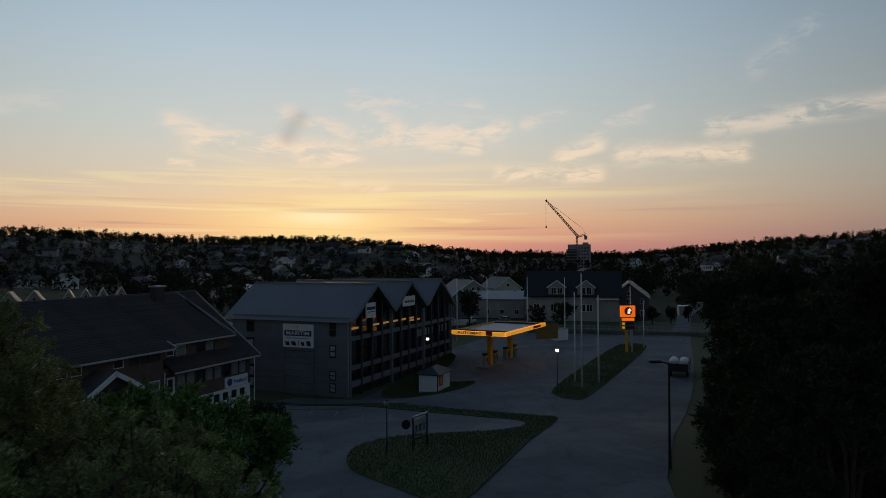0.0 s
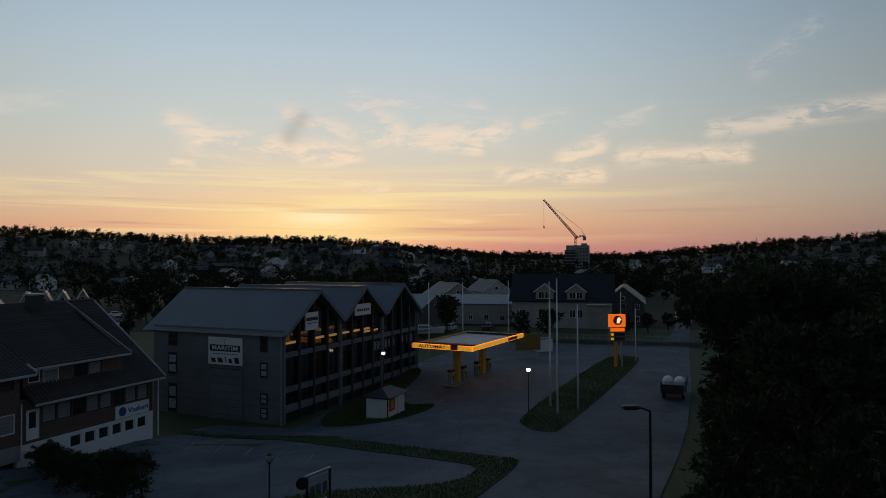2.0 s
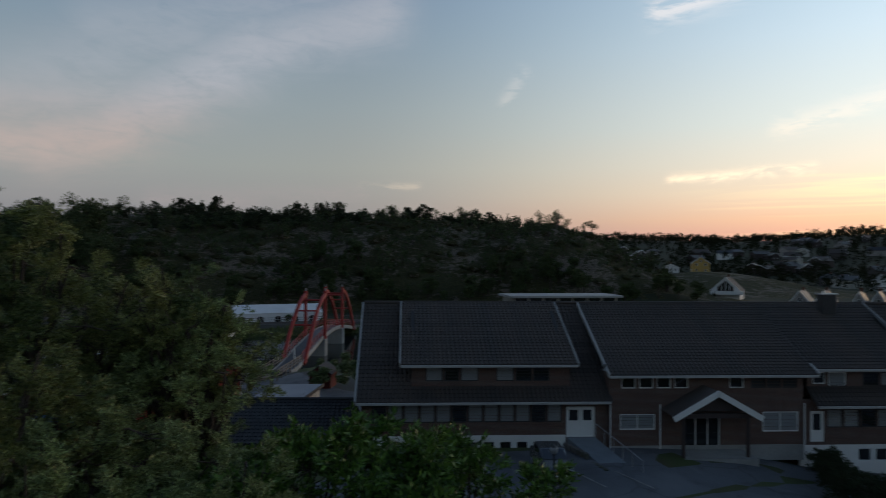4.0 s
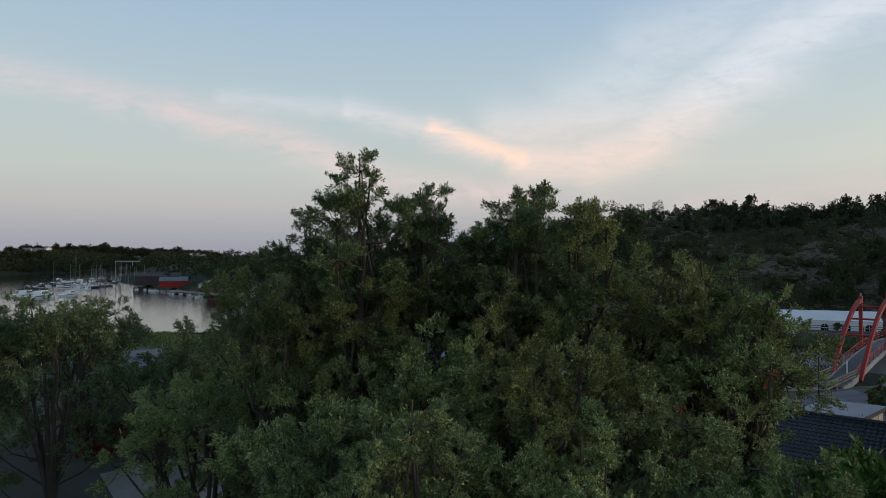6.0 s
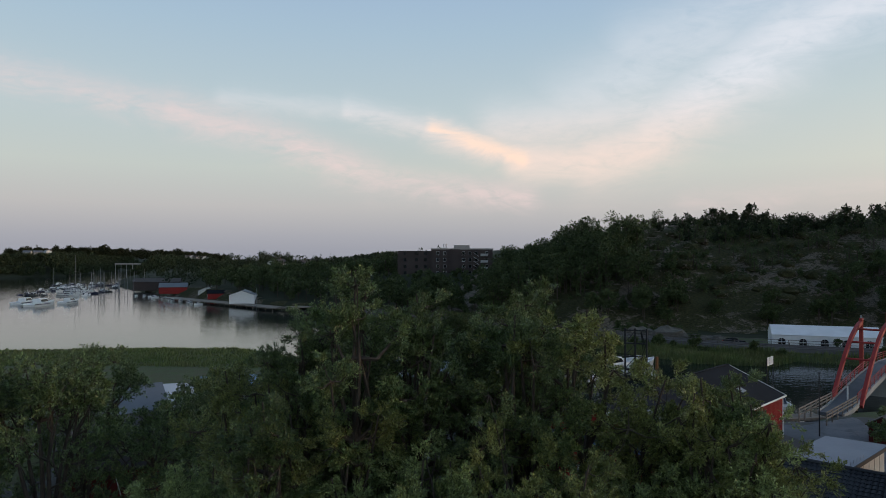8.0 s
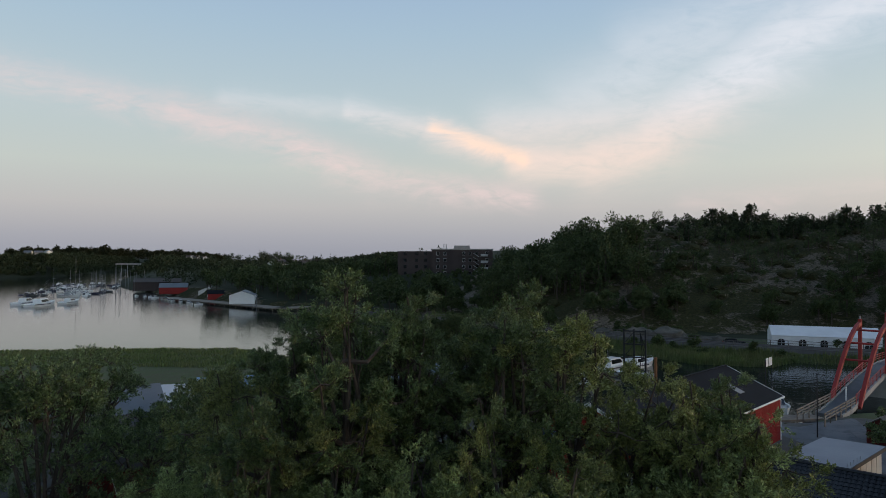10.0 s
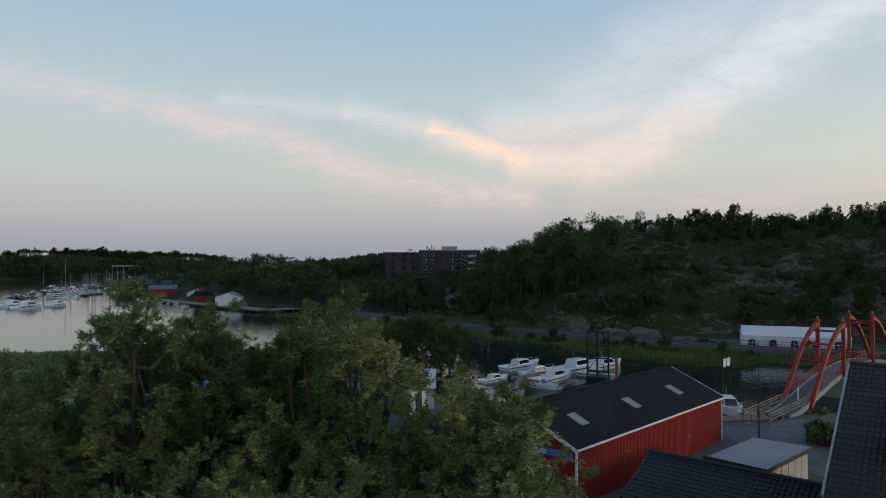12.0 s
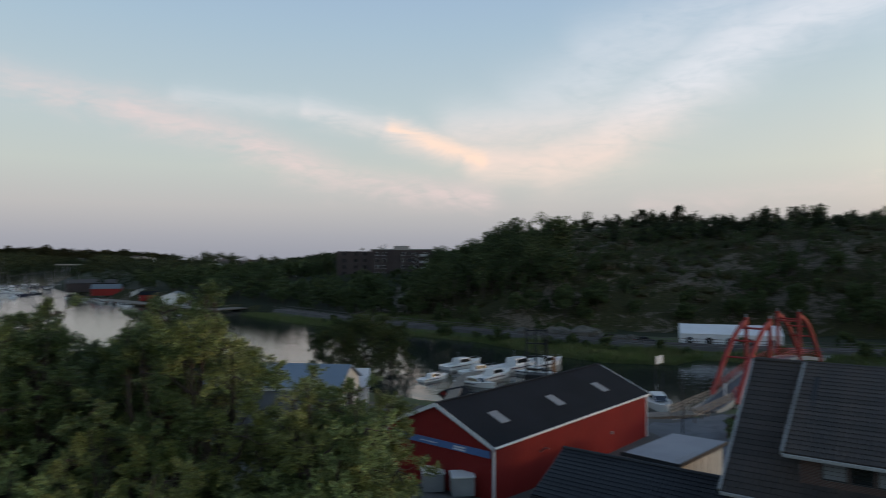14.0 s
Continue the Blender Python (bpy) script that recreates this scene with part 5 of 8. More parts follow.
    bm = tube(bmesh.new(), [(0.0, -0.285, 6.4), (0.0, -0.3, 6.4)], 0.62, 0.62, 24)
    part("logo_disc", bm, M["red"], sb)
    part("logo_mark", S([(-0.15, -0.31, 6.0), (0.25, -0.31, 6.0), (0.3, -0.31, 6.35), (0.55, -0.31, 6.45), (0.2, -0.31, 6.85), (-0.1, -0.31, 6.6)], 0.01), M["white_glow"], sb)
    part("price_panel", B(-1.0, -0.262, 4.9, 0.95, -0.243, 5.35), M["sign_glow"], pb, "lit orange name strip")
    for z in (3.7, 4.3):
        part("price_panel", B(-0.4, -0.262, z, 0.95, -0.243, z + 0.42), M["ink"], pb)
        part("fuel_tag", B(-0.95, -0.262, z + 0.05, -0.55, -0.243, z + 0.36), M["fascia_glow"], pb)
    # kiosk
    k = thing("kiosk", frame_of(-2.9, 78.6, land1(-1, 79) - 0.1, -21.5), "small white boarded kiosk with dark hipped roof", "kiosk")
    w, dp = 2.35, 3.9
    part("wall", B(0.01, 0.032, 0.0, w - 0.032, dp, 2.35), M["white"], k, "white vertical boards")
    for i in range(12):
        part("board", B(w * i / 12, 0, 0.0, w * (i + 1) / 12 - 0.015, 0.03, 2.35), M["white"], k)
    for i in range(18):
        part("board", B(w - 0.03, 0.034 + (dp - 0.034) * i / 18, 0.0, w, (dp - 0.034) * (i + 1) / 18 + 0.019, 2.35), M["white"], k)
    bm = bmesh.new()
    o = 0.35
    q = [(-o, -o, 2.3), (w + o, -o, 2.3), (w + o, dp + o, 2.3), (-o, dp + o, 2.3)]
    r0, r1 = (w / 2, w / 2, 3.05), (w / 2, dp - w / 2, 3.05)
    for poly in ((q[0], q[1], r0), (q[1], q[2], r1, r0), (q[2], q[3], r1), (q[3], q[0], r0, r1)):
        slab(bm, poly, 0.1)
    part("roof", bm, M["black_tile"], k)
    part("corner_board", B(w - 0.06, -0.02, 0, w + 0.03, 0.06, 2.3), M["dark_trim"], k)
    part("poster", B(w + 0.004, 0.3, 0.9, w + 0.03, 1.6, 2.1), M["red"], k, "red and yellow poster")
    part("poster_inset", B(w + 0.032, 0.7, 1.1, w + 0.04, 1.4, 1.9), M["yellow"], k)
    part("door", B(w + 0.004, 2.2, 0.05, w + 0.05, 3.1, 2.05), M["white"], k, "white plain door")
    # recycling box and cash machine shelter behind the pumps
    s = thing("paper_container", frame_of(19.6, 118, land1(20, 118), 20), "white metal container beside the yellow board", "container")
    part("body", B(0, 0, 0, 2.6, 1.6, 2.0, 0.06), M["white"], s)
    part("lid", B(-0.05, -0.05, 2.0, 2.65, 1.65, 2.12, 0.03), M["blind"], s)
    s = thing("advert_board", frame_of(15.6, 113.5, land1(16, 113), 15), "dull yellow advert board on posts", "board")
    part("panel", B(0, 0, 0.9, 4.0, 0.12, 3.4), M["lit_yellow"], s)
    for x in (0.3, 3.6):
        part("post", B(x, 0.122, 0, x + 0.12, 0.25, 3.4), M["steel"], s)


station()


# ---- poles, lamps, boards ----
def flagpole(x, y, h):
    f = thing("flagpole", frame_of(x, y, land1(x, y), 0), "tall white tapered flagpole without a flag", "flagpole", "flagpoles")
    part("pole", T([(0, 0, 0), (0, 0, h * 0.5), (0, 0, h)], 0.12, 0.06, 10), M["white"], f, smooth=True)
    part("knob", T([(0, 0, h), (0, 0, h + 0.06), (0, 0, h + 0.12)], 0.08, 0.03, 8), M["steel"], f)
    part("foot", T([(0, 0, 0.1), (0, 0, 0.5)], 0.13, 0.11, 10), M["steel"], f)


for x, y, h in ((15.3, 78.6, 10.5), (15.5, 75.6, 12.8), (17.9, 77.9, 10.2), (30.4, 109.5, 9.8), (32.1, 108.0, 7.6), (2.4, 118, 11), (7.8, 120, 11), (15.6, 125, 11), (22.0, 122, 11)):
    flagpole(x, y, h)


def globe_lamp(x, y, h, lit):
    f = thing("park_lamp", frame_of(x, y, land1(x, y), 0), "park lamp with a round glass head on a slim dark post" if not lit else "lit park lamp with a cone head on a slim post", "street lamp", "park lamps")
    part("post", T([(0, 0, 0), (0, 0, 0.8), (0, 0, h - 0.35)], 0.06, 0.035, 8), M["black_metal"], f)
    part("collar", T([(0, 0, h - 0.36), (0, 0, h - 0.28)], 0.09, 0.12, 8), M["black_metal"], f)
    bm = bmesh.new()
    bmesh.ops.create_uvsphere(bm, u_segments=14, v_segments=10, radius=0.22)
    bmesh.ops.transform(bm, matrix=at(0, 0, h - 0.1), verts=bm.verts[:])
    part("globe", bm, M["lamp_glow" if lit else "blind"], f, smooth=True)
    part("cap", T([(0, 0, h + 0.06), (0, 0, h + 0.16)], 0.18, 0.05, 10), M["black_metal"], f)


for x, y, h, lit in ((-3.85, 45.4, 3.5, False), (12.9, 76.6, 4.2, True), (-2.1, 88.5, 5.4, True), (-22, 36, 3.3, False), (-27.5, 52, 3.3, False)):
    globe_lamp(x, y, h, lit)


def street_lamp(x, y, h, turn):
    f = thing("street_lamp", frame_of(x, y, land1(x, y), turn), "tall dark street lamp with a short arm and flat head", "street lamp")
    part("post", T([(0, 0, 0), (0, 0, 1.2), (0, 0, h)], 0.11, 0.055, 10), M["black_metal"], f)
    part("arm", T([(0, 0, h - 0.05), (-0.3, 0, h + 0.08), (-0.55, 0, h + 0.12)], 0.05, 0.04, 8), M["black_metal"], f)
    hd = part("head", B(-1.25, -0.17, h + 0.05, -0.45, 0.17, h + 0.22, 0.06), M["black_metal"], f)
    part("lens", B(-1.15, -0.12, h + 0.02, -0.6, 0.12, h + 0.048), M["blind"], hd)


street_lamp(14.0, 41.9, 8.0 - land1(14, 42), 0)
street_lamp(58, 150, 8, 0)

ib = thing("notice_board", frame_of(-2.1, 46.0, land1(-2, 46) + 0.1, 58), "glass notice board on two dark posts by the grass", "notice board")
for x in (0, 1.7):
    part("post", B(x - 0.05, -0.05, -0.2, x + 0.05, 0.05, 2.15), M["black_metal"], ib)
part("rail", B(-0.05, -0.06, 2.152, 1.75, 0.06, 2.25), M["steel"], ib)
part("panel", B(0.07, -0.012, 0.75, 1.63, 0.012, 2.0), M["clear"], ib, "clear glass panel")
part("rail", B(0.05, -0.04, 0.62, 1.65, 0.04, 0.74), M["black_metal"], ib)
for i in range(3):
    part("poster", B(0.2 + i * 0.48, 0.014, 1.1, 0.55 + i * 0.48, 0.02, 1.6), M["blind"], ib)
rs = thing("round_sign", frame_of(-2.7, 47.6, land1(-2.7, 47.6) + 0.1, 20), "round dark traffic sign seen from behind", "traffic sign")
part("post", T([(0, 0, -0.2), (0, 0, 1.5)], 0.03), M["steel"], rs)
part("plate", T([(0, -0.04, 1.35), (0, -0.06, 1.35)], 0.33, 0.33, 18), M["black_metal"], rs)

# ---- harbour side ----
def boathouse():
    b = thing("red_boathouse", harbour_of(-48.9, 16.0, 0, 153.4), "large red corrugated boathouse with black felt roof", "boathouse")
    L, W, ze, zr, zb = 25.0, 10.6, 4.3, 6.6, -0.1
    hw = W / 2

    def ribbed(x0, y0, x1, y1, top):
        """Corrugated sheet from corner to corner, outside to the right of the run."""
        bm = bmesh.new()
        n = int(sqrt((x1 - x0) ** 2 + (y1 - y0) ** 2) / 0.22)
        dx, dy = (x1 - x0) / n, (y1 - y0) / n
        ln = sqrt(dx * dx + dy * dy)
        ox, oy = dy / ln * 0.045, -dx / ln * 0.045
        rows = []
        for i in range(n * 4 + 1):
            f = i / 4
            o = (0, 1, 1, 0)[i % 4]
            x, y = x0 + dx * f + ox * o, y0 + dy * f + oy * o
            rows.append((bm.verts.new((x, y, zb)), bm.verts.new((x, y, top(x, y)))))
        for a, c in zip(rows, rows[1:]):
            bm.faces.new((a[0], c[0], c[1], a[1]))
        return bm
    gab = lambda x, y: zr - 0.12 - abs(y - hw) / hw * (zr - ze)
    part("side_wall", ribbed(0, 0, L, 0, lambda x, y: ze - 0.06), M["red_clad"], b, "red corrugated steel side")
    part("gable_wall", ribbed(0, W, 0, 0, gab), M["red_clad"], b)
    part("side_wall", ribbed(L, W, 0, W, lambda x, y: ze - 0.06), M["red_clad"], b)
    part("gable_wall", ribbed(L, 0, L, W, gab), M["red_clad"], b)
    part("inner_frame", B(0.1, 0.1, zb, L - 0.1, W - 0.1, ze - 0.15), M["dark_trim"], b)
    for lo in (-0.25, W + 0.25):
        q = [(-0.3, lo, ze - 0.08), (L + 0.3, lo, ze - 0.08), (L + 0.3, hw, zr), (-0.3, hw, zr)]
        part("roof", S(q if lo < hw else q[::-1], 0.1), M["felt"], b, "black roofing felt")
        for x in (-0.36, L + 0.3):
            q = [(x, lo, ze - 0.04), (x + 0.06, lo, ze - 0.04), (x + 0.06, hw, zr + 0.04), (x, hw, zr + 0.04)]
            part("verge_board", S(q if lo < hw else q[::-1], 0.26), M["white"], b, "white verge board")
        part("gutter", B(-0.3, lo - 0.1 if lo < hw else lo, ze - 0.2, L + 0.3, lo if lo < hw else lo + 0.1, ze - 0.07), M["white"], b)
    part("ridge_cap", B(-0.3, hw - 0.15, zr - 0.02, L + 0.3, hw + 0.15, zr + 0.05), M["felt"], b)
    sl = (zr - ze + 0.08) / (hw + 0.25)
    for x in (3.2, 11.4, 19.4):
        y0, y1 = 1.6, 3.0
        q = [(x, y0, ze - 0.08 + (y0 + 0.25) * sl + 0.03), (x + 1.1, y0, ze - 0.08 + (y0 + 0.25) * sl + 0.03), (x + 1.1, y1, ze - 0.08 + (y1 + 0.25) * sl + 0.03), (x, y1, ze - 0.08 + (y1 + 0.25) * sl + 0.03)]
        part("skylight", S(q, 0.03), M["blind"], b, "pale plastic skylight")
    sg = part("sign_band", B(-0.14, 0.25, 3.35, -0.07, 9.8, 3.85), M["sign_blue"], b, "long blue sign band")
    for i in range(2):
        part("small_print", B(-0.155, 2.5, 3.43 + 0.18 * i, -0.142, 3.65 - 0.1 * i, 3.55 + 0.18 * i), M["white"], sg)
    part("small_print", B(-0.155, 5.3, 3.55, -0.142, 7.0, 3.62), M["white"], sg)
    part("corner_board", B(-0.12, -0.12, zb, 0.02, 0.02, ze - 0.1), M["white"], b)
    part("corner_board", B(L - 0.02, -0.1, zb, L + 0.1, 0.02, ze - 0.1), M["white"], b)
    part("wall_lamp", B(17.5, -0.22, 1.7, 17.75, -0.06, 1.95, 0.03), M["blind"], b)
    part("wall_lamp", T([(6.0, -0.05, 2.6), (6.0, -0.5, 3.0), (6.0, -0.8, 2.95)], 0.05), M["steel"], b)
    return b


boathouse()


def warehouse():
    b = thing("blue_warehouse", harbour_of(-66.6, -3.5, 0, 276), "blue-roofed metal warehouse with pale gable", "warehouse")
    # x runs away along the quay, y towards the water (local y to the left)
    L, W, ze, zr = 19.0, 8.0, 4.0, 5.9
    part("front_wall", B(0, -0.2, -0.1, L, 0.0, ze - 0.05), M["metal_roof"], b, "blue-grey sheet wall")
    part("back_wall", B(0, -W, -0.1, L, -W + 0.2, ze - 0.05), M["metal_roof"], b)
    for x in (0.0, L - 0.2):
        bm = prism(bmesh.new(), [(-W, -0.1), (0.0, -0.1), (0.0, ze - 0.05), (-W / 2, zr - 0.1), (-W, ze - 0.05)], x, x + 0.2)
        bmesh.ops.transform(bm, matrix=Matrix(((0, 1, 0, 0), (1, 0, 0, 0), (0, 0, 1, 0), (0, 0, 0, 1))), verts=bm.verts[:])
        bmesh.ops.recalc_face_normals(bm, faces=bm.faces[:])
        part("gable_wall", bm, M["cream"], b, "pale sheet gable")
    for lo in (0.3, -W - 0.3):
        q = [(-0.3, lo, ze), (-0.3, -W / 2, zr), (L + 0.3, -W / 2, zr), (L + 0.3, lo, ze)]
        bm = S(q if lo < 0 else q[::-1], 0.1)
        bmesh.ops.recalc_face_normals(bm, faces=bm.faces[:])
        part("roof", bm, M["blue_roof"], b, "light blue metal roof")
    part("skylight", S([(7, -1.4, 4.86), (8.6, -1.4, 4.86), (8.6, -2.6, 5.42), (7, -2.6, 5.42)][::-1], 0.03), M["blind"], b)
    part("eave_trim", B(-0.3, 0.29, ze - 0.25, L + 0.3, 0.36, ze + 0.02), M["white"], b)
    part("gate", B(-0.08, -5.5, 0.0, -0.01, -3.0, 3.0), M["dark_trim"], b)
    for i in range(1):
        part("wall_stripe", B(-0.06, -2.2 - i * 0.9, 0.1, -0.01, -1.9 - i * 0.9, 3.2), M["white"], b)


M["blue_roof"] = material("blue_metal_roof", (0.17, 0.22, 0.275), 0.4, 0.1, 0.2, 0.25, 10, 0.04, (0.14, 0.185, 0.235))
warehouse()


def low_shed():
    b = thing("flat_roofed_shed", harbour_of(-52.6, 28.7, 0, 150), "cream block shed with flat grey felt roof", "shed")
    L, W, z = 8.4, 4.4, 2.75
    part("wall", B(0.2, 0.2, -0.1, L - 0.2, W - 0.2, z - 0.15), M["cream"], b)
    bm = slab(bmesh.new(), [(-0.1, -0.1, z + 0.15), (L + 0.1, -0.1, z + 0.1), (L + 0.1, W + 0.1, z - 0.05), (-0.1, W + 0.1, z)], 0.18)
    part("roof", bm, M["shed_roof"], b, "smooth pale grey roof felt")
    part("edge_trim", B(-0.14, -0.16, z - 0.12, L + 0.14, -0.103, z + 0.17), M["dark_trim"], b)
    part("edge_trim", B(-0.17, -0.16, z - 0.14, -0.11, W + 0.14, z + 0.16), M["dark_trim"], b)
    for i in range(6):
        part("board", B(0.5 + i * 1.25, 0.12, 0.1, 1.65 + i * 1.25, 0.198, 2.4), M["cream"], b)
    for i in range(5):
        part("roof_rail_post", T([(0.2 + i * 0.7, 0.15, z + 0.1), (0.2 + i * 0.7, 0.15, z + 0.4)], 0.02), M["steel"], b)


M["shed_roof"] = material("pale_roof_felt", (0.27, 0.28, 0.31), 0.7, 0, 0.25, 0.3, 14, 0.08, (0.2, 0.21, 0.24))
low_shed()


def tiled_store():
    b = thing("tiled_store", harbour_of(-48.3, 20.9, 0, 66.5), "white rendered store with black tiled roof", "building")
    L, ze, zr, h = 11.0, 2.65, 4.6, 4.3
    part("wall", B(0.35, -h + 0.5, -0.1, L - 0.3, h - 0.5, ze + 0.05), M["cream"], b)
    for x in (0.35, L - 0.55):
        bm = prism(bmesh.new(), [(-h + 0.5, ze), (h - 0.5, ze), (0, zr - 0.2)], x, x + 0.25)
        bmesh.ops.transform(bm, matrix=Matrix(((0, 1, 0, 0), (1, 0, 0, 0), (0, 0, 1, 0), (0, 0, 0, 1))), verts=bm.verts[:])
        bmesh.ops.recalc_face_normals(bm, faces=bm.faces[:])
        part("gable_wall", bm, M["cream"], b)
    tiled("roof", (-h, ze), (0.0, zr), 0.0, L, b, "glossy black concrete tiles", M["black_tile"])
    tiled("roof", (h, ze), (0.0, zr), 0.0, L, b, "", M["black_tile"])
    part("ridge_tiles", T([(0, 0, zr + 0.08), (L, 0, zr + 0.08)], 0.13, None, 8), M["black_tile"], b)
    part("gutter", B(0, -h - 0.12, ze - 0.14, L, -h - 0.003, ze), M["dark_trim"], b)
    part("flat_strip", B(0.5, h + 0.05, ze - 0.3, L, h + 2.4, ze + 0.1), M["shed_roof"], b, "grey felt strip roof behind the ridge")


tiled_store()


M["old_red"] = material("old_red_boards", (0.13, 0.018, 0.014), 0.85, 0, 0.4, 0.5, 16, 0.2, (0.08, 0.014, 0.012))
M["pale_sheet"] = material("pale_tarpaulin", (0.55, 0.57, 0.60), 0.6, 0, 0.2, 0.5, 8, 0.1, (0.46, 0.48, 0.51))
M["blue_sheet"] = material("light_blue_tarpaulin", (0.22, 0.34, 0.52), 0.55, 0, 0.25, 0.5, 8, 0.1, (0.17, 0.27, 0.44))


def hut(x, y, turn, w, d, h, rise, wall, roof, label, z=None, win=True, name="hut"):
    b = thing(name, harbour_of(x, y, harbour_land(x, y) if z is None else z, turn), label, "hut")
    part("wall", B(-w / 2, -d / 2, -0.2, w / 2, d / 2, h), M[wall], b)
    for s in (-1, 1):
        part("gable_wall", prism(bmesh.new(), [(-w / 2, h), (w / 2, h), (0, h + rise)], s * d / 2 - 0.06, s * d / 2 + 0.06 if s < 0 else d / 2), M[wall], b)
        q = [(s * (w / 2 + 0.25), -d / 2 - 0.25, h - 0.1), (s * (w / 2 + 0.25), d / 2 + 0.25, h - 0.1), (0, d / 2 + 0.25, h + rise + 0.06), (0, -d / 2 - 0.25, h + rise + 0.06)]
        part("roof", S(q if s > 0 else q[::-1], 0.1), M[roof], b)
    if win:
        window(b, at(-0.35, -d / 2 - 0.005, 0.9), 0.7, 0.8, "white", "glass", (1, 1))
    return b


hut(-91.5, 2.9, 60, 3.0, 3.6, 1.9, 0.9, "red_clad", "felt", "small red hut with white door on the quay")
hut(-45.0, -30.0, 232, 6.5, 10, 3.0, 1.6, "clad", "metal_roof", "grey-blue boat hall with dull metal roof behind the willows", win=False, name="boat_hall")
hut(-58.5, -33.0, 215, 6, 8, 2.4, 1.7, "pale_sheet", "pale_sheet", "white tarpaulin boat tent among the bushes", win=False, name="boat_tent")
hut(-67.5, -32.5, 215, 5, 7, 2.2, 1.3, "pale_sheet", "blue_sheet", "boat tent with light blue tarpaulin roof", win=False, name="boat_tent")
hut(-77.0, -8.5, 200, 5, 8, 2.6, 1.7, "pale_sheet", "pale_sheet", "white tarpaulin boat tent behind the willows", win=False, name="boat_tent")
hut(-73.2, 36.6, 60, 2.4, 3.0, 1.8, 0.8, "old_red", "roof_tile", "small dark red garden shed beside the bridge path", win=False)
hut(-35.2, -18.0, 228, 5.0, 6.0, 2.1, 1.3, "old_red", "roof_tile", "low dark red wooden shed under the willows", win=False)
ladder = thing("ladder", harbour_of(-32.4, -15.2, harbour_land(-32.4, -15.2), 228) @ Matrix.Rotation(radians(-14), 4, "X"), "short white wooden ladder leaning on the red shed", "ladder")
for x in (-0.3, 0.3):
    part("rail", B(x - 0.04, -0.03, 0, x + 0.04, 0.03, 1.9), M["white"], ladder)
for k in range(5):
    part("rung", B(-0.258, -0.025, 0.25 + k * 0.36, 0.258, 0.025, 0.33 + k * 0.36), M["white"], ladder)
sheet("concrete_slab", from_datum([(-34.5, -11.5), (-29.5, -14.5), (-22.5, -4.5), (-27.5, -1.5)]), 0.09, M["concrete"], "pale worn concrete slab before the sheds", "slab")

# two lidded containers by the boathouse
for x, y, w in ((-49.6, 11.0, 1.9), (-48.2, 13.6, 1.6)):
    c = thing("storage_box", harbour_of(x - 1.2, y, harbour_land(x, y), 20), "grey metal storage box with pale lid", "container", "storage boxes")
    part("body", B(-w / 2, -0.8, 0, w / 2, 0.8, 1.3, 0.04), M["concrete"], c)
    part("lid", B(-w / 2 - 0.06, -0.86, 1.3, w / 2 + 0.06, 0.86, 1.42, 0.03), M["white"], c)


